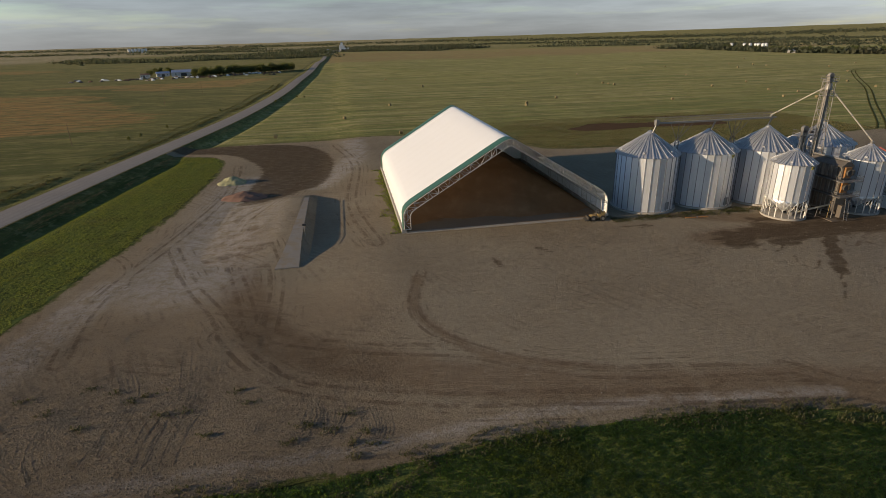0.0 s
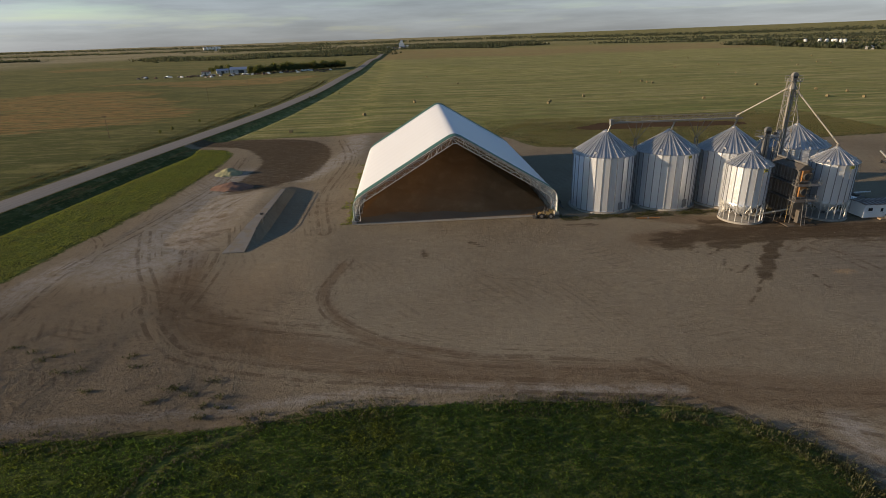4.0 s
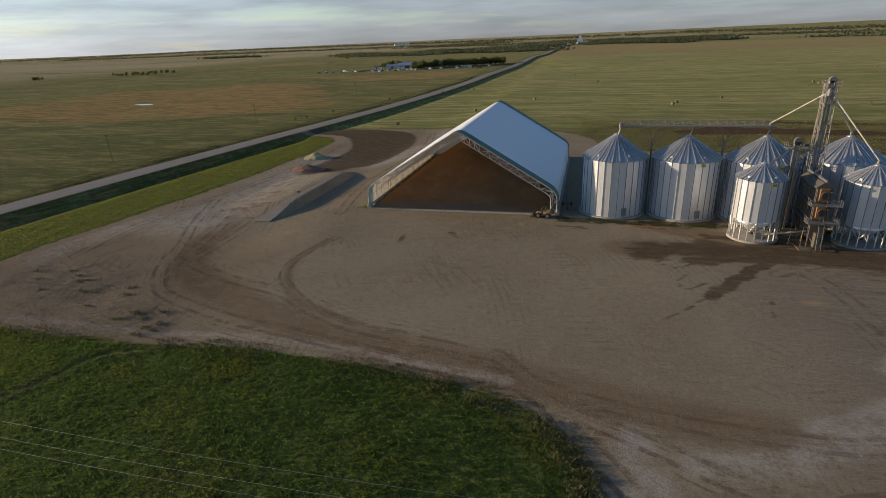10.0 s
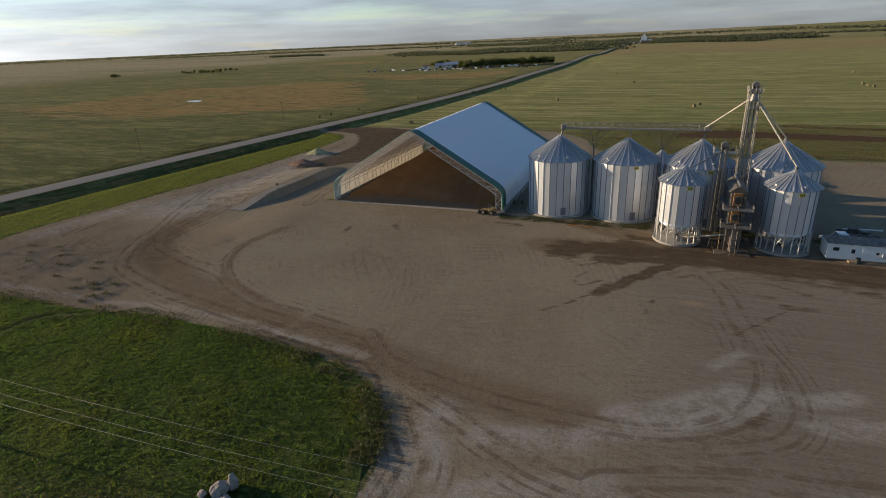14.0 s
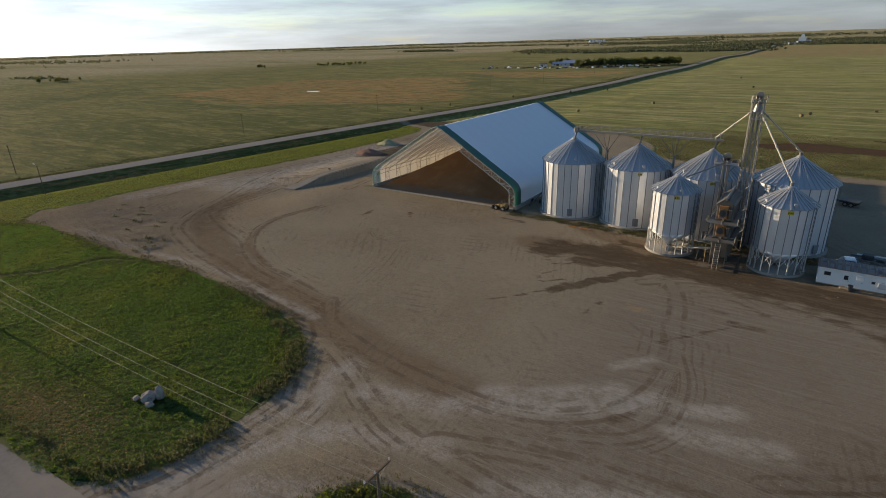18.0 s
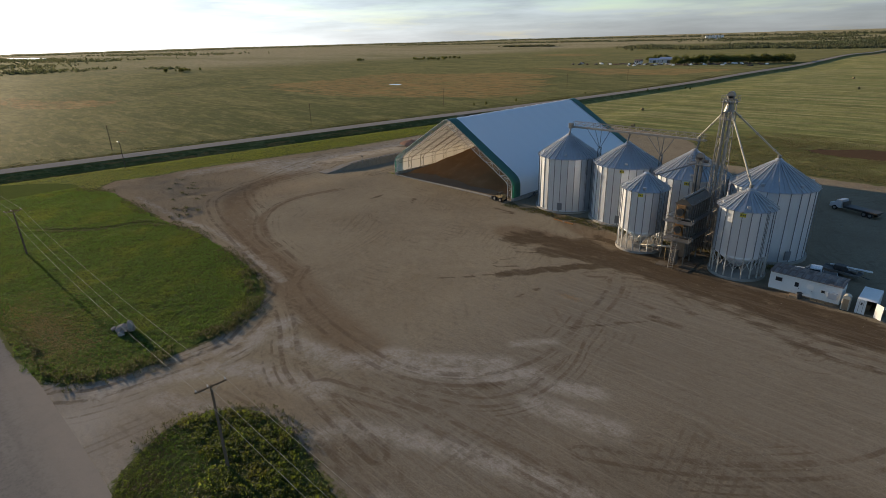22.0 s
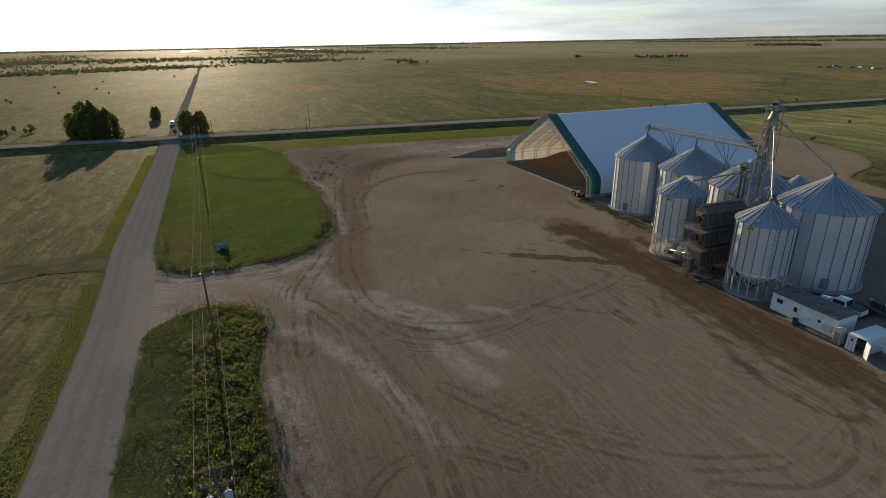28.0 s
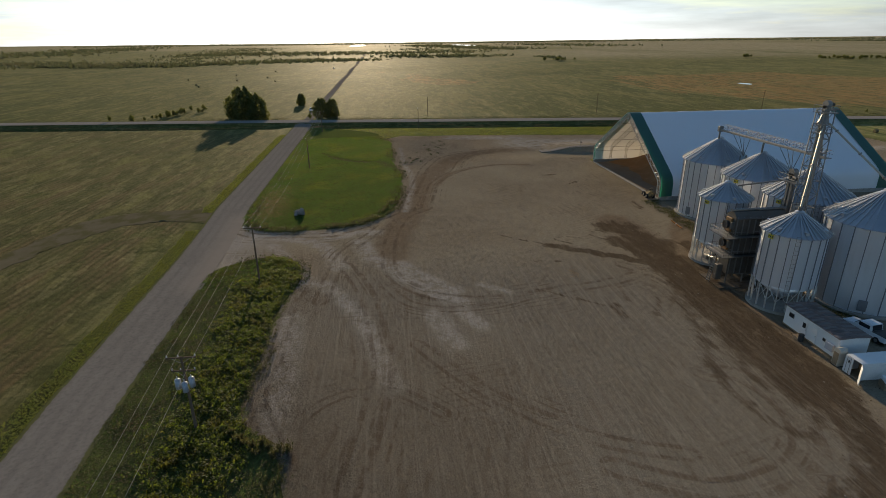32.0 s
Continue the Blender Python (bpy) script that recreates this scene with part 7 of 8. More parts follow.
wc = thing("portable_toilet", (114.75, 84.7, G(114, 84)), "tan portable toilet with brown door beside the office", "portable toilet")
wc.matrix_basis = Matrix.LocRotScale((114.75, 84.6, G(114, 84)), None, (0.82, 0.82, 0.86))
part("cabin", B((-0.56, -0.56, 0.1), (0.56, 0.56, 2.05), 0.05), M_TAN, wc)
part("base", B((-0.6, -0.6, 0.0), (0.6, 0.6, 0.12)), M_DARK, wc)
bm = bar(bmesh.new(), (0, -0.58, 2.0), (0, 0.58, 2.0), 0.57, 16)
part("rounded_roof", bm, M_TAN, wc, "pale rounded roof")
part("door", B((-0.40, -0.60, 0.18), (0.40, -0.562, 1.95), 0.01), M_TIMBER, wc, "brown door")

ct = thing("storage_container", (115.75, 84.2, G(116, 85)), "white steel storage container with one door open", "container")
ct.matrix_basis = Matrix.LocRotScale((115.85, 84.2, G(116, 85)), None, (0.88, 0.88, 0.9))
CW, CD, CH = 2.35, 5.6, 2.3
bm = B((0, 0.06, 0.1), (0.06, CD, CH))
box(bm, (CW - 0.06, 0.06, 0.1), (CW, CD, CH))
box(bm, (0.06, CD - 0.06, 0.1), (CW - 0.06, CD, CH))
part("shell", bm, M_WHITE, ct)
for i in range(18):
    for x in (-0.03, CW + 0.001):
        part("side_rib", B((x, 0.25 + i * 0.3, 0.2), (x + 0.028, 0.40 + i * 0.3, CH - 0.1)), M_WHITE, ct)
part("roof", B((0, 0.06, CH), (CW, CD, CH + 0.08), 0.02), M_WHITE, ct)
part("floor", B((0.06, 0.1, 0.1), (CW - 0.06, CD - 0.06, 0.2)), M_TIMBER, ct)
dl = part("door", B((0, 0, 0.12), (CW / 2, 0.058, CH), 0.01), M_WHITE, ct, "closed white door leaf")
for x in (0.35, 0.85):
    part("lock_rod", bar(bmesh.new(), (x, -0.03, 0.15), (x, -0.03, CH - 0.05), 0.025, 6), M_STEEL, dl)
part("mark", B((0.5, -0.012, 1.5), (0.72, -0.002, 1.9)), M_DARK, dl)
dr = part("door", box(bmesh.new(), (0, -0.03, 0.12), (CW / 2, 0.03, CH), 0.01, Matrix.Translation((CW, 0.03, 0)) @ Matrix.Rotation(radians(-38), 4, "Z")), M_WHITE, ct, "open white door leaf")
part("stored_crate", B((0.5, 1.6, 0.2), (1.6, 2.6, 1.1), 0.03), M_TIMBER, ct)
pl = thing("pallet_stack", (119.3, 86.3, G(119, 86)), "low stack of pale pallets and white boxes", "pallet stack", turn=-20)
for i in range(5):
    part("pallet", B((-0.6, -0.5, i * 0.15), (0.6, 0.5, i * 0.15 + 0.11)), M_TIMBER, pl)
part("white_box", B((-0.5, -0.45, 0.75), (0.5, 0.45, 1.2), 0.03), M_WHITE, pl)
drum = thing("oil_drum", (118.9, 89.2, G(119, 89)), "dark steel drum by the container", "drum")
part("drum", bar(bmesh.new(), (0, 0, 0), (0, 0, 0.9), 0.3, 14), M_DARK, drum)
part("drum_rim", ring(0.27, 0.32, 0.86, 0.92, 14), M_STEEL, drum)

# ---- loading ramp, lamp and heaps of material ----
M_RAMP = plain("dusty_concrete", (0.255, 0.235, 0.205), (0.19, 0.17, 0.145), 0.5, 0.9, 0.0, 0.5, 0.03, dirt=(0.215, 0.175, 0.125), dirt_at=0.46)
rp = thing("loading_ramp", (-11.6, 0, 0), "long earth loading ramp with a concrete top slab", "ramp")
yy = np.linspace(80, 140, 61)
crest = 0.05 + 1.5 * sm(85, 97.5, yy) * (1 - sm(123, 133, yy))
us = np.array([-17.0, -9.0, -3.0, -1.95, 0.0, 2.05, 2.15, 3.0, 3.9])
fall = np.array([0.0, 0.40, 0.94, 1.0, 1.0, 1.0, 0.95, 0.36, 0.0])
UX, UY = np.meshgrid(us, yy, indexing="xy")
UZ = land(UX - 11.6, UY) - 0.10 + 0.15 * sm(0.06, 0.4, crest[:, None] * fall[None, :]) + crest[:, None] * fall[None, :] + 0.08 * wobble(UX, UY, 2.5, 1.0) * (fall < 0.9)[None, :] * (fall > 0)[None, :]
bank = raw_mesh("earth_bank", np.stack((UX, UY, UZ), -1).reshape(-1, 3), grid_faces(61, 9), M_YARD, yard_attrs(UX.ravel() - 11.6, UY.ravel(), np.full(UX.size, -9.0)), True)
bank.parent = rp
def ramp_top(q):
    return float(land(-11.6, q)) + 0.09 + 1.5 * float(sm(85, 97.5, q) * (1 - sm(123, 133, q)))


for i in range(9):   # the dusty earth laps over the slabs more and more towards the far end
    y0, y1 = 85.6 + i * 4.2, 85.6 + i * 4.2 + 4.16
    h = [ramp_top(q) for q in (y0, y1)]
    lft = [float(np.interp(q, (85.6, 95.4, 123), (-1.9, -0.3, 1.0))) for q in (y0, y1)]
    bm = bmesh.new()
    v = [bm.verts.new((x, y, z + dz)) for dz in (-0.08, 0.10) for x, y, z in ((lft[0], y0, h[0]), (2.05, y0, h[0]), (2.05, y1, h[1]), (lft[1], y1, h[1]))]
    for q in ((0, 3, 2, 1), (4, 5, 6, 7), (0, 1, 5, 4), (1, 2, 6, 5), (2, 3, 7, 6), (3, 0, 4, 7)):
        bm.faces.new([v[k] for k in q])
    part("slab", bm, M_RAMP, rp, "worn grey concrete slab" if i == 0 else "")
    if i >= 2:
        part("kerb_rail", bar(bmesh.new(), (2.12, y0, h[0] + 0.30), (2.12, y1, h[1] + 0.30), 0.05, 6), M_DARK, rp)
        for q in (0.2, 0.7):
            zq = h[0] + (h[1] - h[0]) * q
            part("kerb_post", B((2.07, y0 + q * 4.06, zq - 0.3), (2.17, y0 + q * 4.06 + 0.1, zq + 0.30)), M_DARK, rp)

pipe = thing("steel_pipe", (64.4, 91.3, G(64, 91)), "rusty orange length of pipe lying before the bins", "pipe")
part("tube", bar(bmesh.new(), (0, 0, 0.11), (4.6, -0.4, 0.11), 0.12, 8), plain("orange_rust", (0.34, 0.16, 0.06), (0.22, 0.11, 0.05), 2.0, 0.8), pipe)
part("collar", bar(bmesh.new(), (2.2, -0.19, 0.11), (2.5, -0.22, 0.11), 0.15, 8), M_STEEL, pipe)
for (x0, y0), (x1, y1), mat_, lab_ in (((150.2, 133.3), (137.7, 111.7), M_SPOUT, "long pale grain auger lying on the gravel pad"), ((153.0, 132.4), (145.4, 117.6), plain("faded_red_enamel", (0.32, 0.07, 0.045), (0.22, 0.06, 0.04), 1.0, 0.6), "faded red grain auger lying on the gravel pad")):
    au = thing("grain_auger", (x0, y0, G(x0, y0)), lab_, "auger", "augers behind the bins")
    part("auger_tube", bar(bmesh.new(), (0, 0, 1.5), (x1 - x0, y1 - y0, 0.5), 0.22, 8), mat_, au)
    part("intake", bar(bmesh.new(), (x1 - x0, y1 - y0, 0.45), (x1 - x0 + 0.4, y1 - y0 - 0.7, 0.35), 0.34, 8), M_DARK, au)
    f_ = 0.35
    part("axle_frame", bar(bmesh.new(), ((x1 - x0) * f_ - 1.0, (y1 - y0) * f_ + 0.5, 0.4), ((x1 - x0) * f_ + 1.0, (y1 - y0) * f_ - 0.5, 0.4), 0.08, 6), M_STEEL, au)
    for s_ in (-1, 1):
        part("strut", bar(bmesh.new(), ((x1 - x0) * f_ + s_, (y1 - y0) * f_ - s_ * 0.5, 0.4), ((x1 - x0) * f_, (y1 - y0) * f_, 1.2), 0.05, 5), M_STEEL, au)
        part("tyre", bar(bmesh.new(), ((x1 - x0) * f_ + s_ * 1.0, (y1 - y0) * f_ - s_ * 0.5, 0.38), ((x1 - x0) * f_ + s_ * 1.2, (y1 - y0) * f_ - s_ * 0.6, 0.38), 0.40, 14), M_RUBBER, au)
lm = thing("yard_lamp", (-9.1, 98.4, 1.5), "short post with a small lamp box on the ramp edge", "lamp")
part("post", bar(bmesh.new(), (0, 0, -1.9), (0, 0, 1.7), 0.06, 8), M_STEEL, lm)
part("lamp_box", B((-0.35, -0.15, 1.6), (0.35, 0.15, 1.95), 0.03), M_DARK, lm)
part("bracket", bar(bmesh.new(), (-0.5, 0, 1.1), (0.5, 0, 1.1), 0.04, 6), M_STEEL, lm)


def mound(name, at, rx, ry, h, material, label, seed):
    n = 26
    u = np.linspace(-1, 1, n)
    U, V = np.meshgrid(u, u, indexing="ij")
    r = np.hypot(U, V) * (1 + 0.16 * wobble(U, V, 0.5, seed))
    z = h * np.clip(1 - r, 0, 1) ** 0.85 + 0.10 * h * wobble(U, V, 0.25, seed) * sm(0, 0.3, 1 - r)
    x, y = at[0] + U * rx, at[1] + V * ry
    ob = raw_mesh(name, np.stack((x, y, land(x, y) + np.where(r < 1, 0.06, -0.1) + np.maximum(z, 0)), -1).reshape(-1, 3), grid_faces(n, n), material, smooth=True)
    return tagged(ob, label, "heap")


M_REDSOIL = plain("reddish_soil", (0.205, 0.130, 0.100), (0.145, 0.092, 0.072), 0.8, 0.95, 0, 0.7, 0.1)
M_PALESOIL = plain("yellowish_mineral", (0.34, 0.32, 0.165), (0.20, 0.20, 0.145), 0.5, 0.95, 0, 0.7, 0.1)
mound("soil_heap", (-25.4, 132.8), 5.4, 3.6, 1.7, M_REDSOIL, "reddish brown soil heap on the gravel", 1.0)
mound("mineral_heap", (-31.0, 149.4), 3.8, 3.6, 1.9, M_PALESOIL, "pale yellowish grey mineral heap on the gravel", 2.4)

# ---- stones and poles ----
def stone(at, s, seed, label):
    bm = bmesh.new()
    bmesh.ops.create_icosphere(bm, subdivisions=3, radius=1.0)
    for v in bm.verts:
        q = v.co * 1.1 + Vector((seed, seed * 0.7, 0))
        v.co *= 1 + 0.38 * noise.noise(q) + 0.14 * noise.noise(q * 2.7)
        v.co = Vector((v.co.x * s[0], v.co.y * s[1], v.co.z * s[2]))
    ob = new("boulder", mesh_of("boulder", bm, M_ROCK))
    ob.matrix_basis = pose(at[0], at[1], G(*at) + s[2] * 0.62, 0, 0, seed * 50)
    return tagged(ob, label, "boulder", "boulders on the grass")


stone((46.9, 15.9), (0.78, 0.65, 0.66), 1.0, "large grey field boulder in the grass")
stone((47.6, 16.8), (0.5, 0.42, 0.95), 2.0, "upright grey boulder leaning on another")
stone((45.6, 15.2), (0.42, 0.36, 0.32), 3.0, "small tan boulder at the foot of larger ones")
stone((47.9, 15.4), (0.45, 0.4, 0.36), 4.0, "low grey boulder beside an upright one")


def cross_arm(parent, z, w=1.35):
    part("cross_arm", B((-0.06, -w, z - 0.07), (0.06, w, z + 0.07), 0.01), M_WOODPOLE, parent)
    for y in (-w + 0.1, -0.25, w - 0.1):
        bm = bar(bmesh.new(), (0, y, z + 0.07), (0, y, z + 0.16), 0.03, 8)
        bar(bm, (0, y, z + 0.14), (0, y, z + 0.30), 0.075, 10, 0.05)
        part("insulator", bm, M_PORCELAIN, parent, "pale ceramic insulator")
    for s in (-1, 1):
        part("arm_brace", bar(bmesh.new(), (0.05, 0, z - 0.6), (0.05, s * w * 0.6, z - 0.05), 0.02, 4), M_STEEL, parent)


def pole(x, y, top, label, lamp=False, arm=True):
    g = G(x, y)
    p = thing("utility_pole", (x, y, g), label, "utility pole", "power line poles")
    part("post", bar(bmesh.new(), (0, 0, -0.5), (0, 0, top - g), 0.16, 10, 0.10), M_WOODPOLE, p)
    if arm:
        cross_arm(p, top - g - 0.15)
    return p


wood = "weathered wooden power pole with a cross arm"
POLES = [(-65.6, 9.6, 8.0), (1.1, 12.6, 8.6), (81.5, 14.7, 9.0), (116.4, 15.8, 8.3), (188.0, 18.5, 9.0)]
made = [pole(*q, wood) for q in POLES]
tp = made[3]
cross_arm(tp, 6.7, 1.1)
for x, y, dz in ((0.30, -0.62, 0.0), (0.46, 0.02, -0.3), (0.30, 0.64, 0.12)):
    bm = bar(bmesh.new(), (x, y, 5.0 + dz), (x, y, 5.95 + dz), 0.27, 14)
    bar(bm, (x, y, 5.95 + dz), (x, y, 6.05 + dz), 0.27, 14, 0.15)
    can = part("transformer", bm, M_GREYTANK, tp, "light grey transformer can", True)
    part("bushing", bar(bmesh.new(), (x, y, 6.05 + dz), (x, y, 6.32 + dz), 0.05, 8), M_PORCELAIN, can)
part("transformer_rack", B((0.05, -0.75, 5.3), (0.16, 0.75, 5.42), 0.01), M_STEEL, tp)
part("jumper_wire", tube(bmesh.new(), [(0.3, -0.62, 6.3), (0.1, -0.9, 6.7), (0.0, -1.0, 7.2)], 0.015, 4), M_DARK, tp)
part("jumper_wire", tube(bmesh.new(), [(0.3, 0.64, 6.4), (0.5, 1.0, 6.0), (0.2, 0.9, 5.2), (0.1, 0.2, 4.6)], 0.02, 4), M_WIRE, tp)
for k, off in enumerate((-1.25, -0.25, 1.25)):
    line = thing("power_line", (0, 0, 0), "thin sagging power line wire between poles", "wire", "power lines")
    for (x0, y0, t0), (x1, y1, t1) in zip(POLES[:-1], POLES[1:]):
        pts = []
        for i in range(17):
            f = i / 16
            pts.append((x0 + (x1 - x0) * f, y0 + off + (y1 - y0) * f, t0 + 0.15 + (t1 - t0) * f - 4 * f * (1 - f) * 0.0002 * (x1 - x0) ** 2))
        part("wire", tube(bmesh.new(), pts, 0.011, 4), M_WIRE, line)
for x, y in ((-66, 49), (-80.5, 15.0)):
    g = G(x, y)
    lp = thing("street_lamp", (x, y, g), "thin pole with a small lamp head at the junction", "street lamp")
    part("post", bar(bmesh.new(), (0, 0, -0.4), (0, 0, 8.2), 0.12, 8, 0.08), M_WOODPOLE, lp)
    part("arm", bar(bmesh.new(), (0, 0, 7.9), (-1.6, 0, 8.3), 0.04, 6), M_STEEL, lp)
    part("lamp_head", B((-2.1, -0.14, 8.2), (-1.4, 0.14, 8.36), 0.04), M_GREYTANK, lp)

# ---- hay bales ----
bm = bmesh.new()
bar(bm, (-0.6, 0, 0.66), (0.6, 0, 0.66), 0.68, 22)
for v in bm.verts:
    v.co += Vector((0, 0, 0.03 * noise.noise(v.co * 3)))
bale_me = mesh_of("hay_bale", bm, M_HAY)
BALES = [(121, 305), (94, 278), (97, 286), (205, 471), (189, 387), (189, 378), (190, 371), (274, 514), (323, 526), (282, 427), (240, 333), (279, 351), (420, 523),
         (254, 299), (235, 265), (260, 283), (248, 257), (175, 274), (411, 493), (531, 511), (321, 291), (-27, 220), (0, 261), (21, 210), (25, 305),
         (60, 420), (40, 520), (370, 480), (410, 400), (340, 330), (420, 560), (380, 700), (460, 470), (500, 640)]
for i, (x, y) in enumerate(BALES):
    b = new("hay_bale", bale_me)
    b.matrix_basis = pose(x, y, G(x, y) - 0.07, 0, 0, (i * 47) % 180)
    tagged(b, "round straw-coloured hay bale lying on the mown field", "hay bale", "bales on the hay field")
for i, (x, y) in enumerate([(-300, -110), (-320, -118), (-380, -100), (-350, -60), (-420, -80), (-460, -120), (-400, -150), (-520, -90)]):
    b = new("hay_bale", bale_me)
    b.matrix_basis = pose(x, y, G(x, y) - 0.07, 0, 0, (i * 61) % 180)
    tagged(b, "round hay bale in the pasture across the highway", "hay bale", "bales in the pasture")

# ---- trees ----
def tree_meshes(h, seed, n=620):
    r = np.random.default_rng(seed)
    bm = bmesh.new()
    bar(bm, (0, 0, -0.3), (0, 0, h * 0.55), h * 0.03, 7, h * 0.014)
    tips = []
    for i in range(9):
        a, z = r.uniform(0, 6.28), h * r.uniform(0.08, 0.45)
        q = (math.cos(a) * h * r.uniform(0.14, 0.28), math.sin(a) * h * r.uniform(0.14, 0.28), z + h * r.uniform(0.15, 0.4))
        bar(bm, (0, 0, z), q, h * 0.012, 5, h * 0.005)
        tips.append(q)
    trunk = mesh_of("trunk", bm, M_BARK)
    tips.append((0, 0, h * 0.75))
    tips = np.array(tips)
    c = tips[r.integers(0, len(tips), n)] + r.normal(0, 1, (n, 3)) * h * np.array((0.085, 0.085, 0.10))
    s = h * r.uniform(0.028, 0.065, n)
    d1, d2 = r.normal(0, 1, (n, 3)), r.normal(0, 1, (n, 3))
    d1 /= np.linalg.norm(d1, axis=1, keepdims=True)
    d2 -= d1 * (d1 * d2).sum(1, keepdims=True)
    d2 /= np.linalg.norm(d2, axis=1, keepdims=True)
    V = np.stack((c - d1 * s[:, None], c + d2 * s[:, None] * 0.7, c + d1 * s[:, None], c - d2 * s[:, None] * 0.7), 1)
    return trunk, V.reshape(-1, 3), np.arange(n * 4).reshape(-1, 4)


KINDS = []
for i, (h, n_, low) in enumerate(((7.0, 620, 0), (9.0, 620, 0), (11.0, 620, 0), (5.0, 620, 0), (3.0, 620, 0), (12.0, 2600, 1))):
    trunk, v, f = tree_meshes(h, 20 + i, n_)
    if low:   # an old thicket: leaves down to the ground
        r_k = np.random.default_rng(7)
        a_, u_ = r_k.uniform(0, 6.28, n_), r_k.uniform(0.02, 1.0, n_)
        rad = h * 0.42 * np.sqrt(np.clip(1 - (u_ * 1.9 - 0.75) ** 2 / 1.4, 0.05, 1)) * r_k.uniform(0.45, 1.05, n_) * (1 + 0.22 * np.sin(a_ * 3 + u_ * 5))
        c_ = np.stack((rad * np.cos(a_), rad * np.sin(a_), h * u_ * (1 + 0.10 * np.sin(a_ * 2 + 1))), 1)
        v = ((v.reshape(n_, 4, 3) - v.reshape(n_, 4, 3).mean(1, keepdims=True)) * 0.9 + c_[:, None]).reshape(-1, 3)
    crown = raw_mesh("crown", v, f, M_LEAF)
    KINDS.append((trunk, crown.data))
    bpy.data.objects.remove(crown)


def tree(x, y, kind, scale=1.0, label="leafy green broadleaf tree in a shelterbelt", group="far trees"):
    t = thing("tree", (x, y, G(x, y) - 0.05), label, "tree", group)
    t.matrix_basis = Matrix.LocRotScale((x, y, G(x, y) - 0.05), Euler((0, 0, x * 1.7 + y)), (scale, scale, scale))
    part("trunk", KINDS[kind][0], None, t)
    part("crown", KINDS[kind][1], None, t)


r_t = random.Random(11)
for i in range(120):   # row beside the farmyard along the highway
    f = i / 119
    tree(-62 - 95 * f + r_t.uniform(-4, 4), 760 - 100 * f + r_t.uniform(-11, 11), r_t.choice((0, 1, 1, 2)), r_t.uniform(0.7, 1.1))
for i in range(12):
    tree(-225 + r_t.uniform(-18, 18), 755 + r_t.uniform(-12, 12), r_t.choice((0, 1)), r_t.uniform(0.8, 1.1), "leafy tree behind the farmyard sheds")
for cx_, cy_, wx_, wy_, n_ in ((-700, 305, 18, 26, 16), (-610, 718, 46, 30, 34), (-696, 610, 10, 8, 7)):
    for i in range(n_):   # copses in the pasture
        tree(cx_ + r_t.uniform(-wx_, wx_), cy_ + r_t.uniform(-wy_, wy_), r_t.choice((0, 3)), r_t.uniform(0.7, 1.0), "low scrubby tree in a pasture copse")
BELT = [(733, 1208), (705, 930), (674, 756), (712, 655), (770, 560)]
for i in range(90):   # shelterbelt round the distant farm
    f = i / 89 * 4
    j, u = min(int(f), 3), f - min(int(f), 3)
    tree(BELT[j][0] * (1 - u) + BELT[j + 1][0] * u + r_t.uniform(-9, 9), BELT[j][1] * (1 - u) + BELT[j + 1][1] * u + r_t.uniform(-9, 9), r_t.choice((0, 1, 1, 2)), r_t.uniform(0.8, 1.1),
         "dense shelterbelt tree round a distant farm")
for x, y, k_, s in ((-110, -31, 5, 1.15), (-106, -24, 5, 0.95), (-114, -37, 5, 0.8), (-107, 5, 5, 0.72), (-110, 10, 5, 0.66), (-164, -12, 5, 0.5), (-104, 0, 4, 1.0)):
    tree(x, y, k_, s, "dark leafy tree beside the field track across the highway", "trees across the highway")
for i in range(24):
    f = i / 23
    tree(-108 - 40 * f + r_t.uniform(-6, 6), -84 + 22 * f + r_t.uniform(-7, 7), 4, r_t.uniform(0.7, 1.2), "low willow bush in the pasture", "bushes across the highway")
for x, y in ((-84, 232), (-78, 262), (-82, 240), (-66, 318), (-40, 350), (-38, 362), (-30, 385), (-25, 380)):
    tree(x, y, 4, r_t.uniform(0.4, 0.7), "small shrub beside the highway ditch", "shrubs by the highway")
for x, y, s in ((140.5, 29.5, 0.5), (143, 28.6, 0.6), (145.5, 30, 0.55), (148, 29.2, 0.6), (139, 28.6, 0.4), (151, 30.2, 0.5)):
    tree(x, y, 4, s, "knee-high dark weed bush at the gravel edge", "bushes at the yard edge")


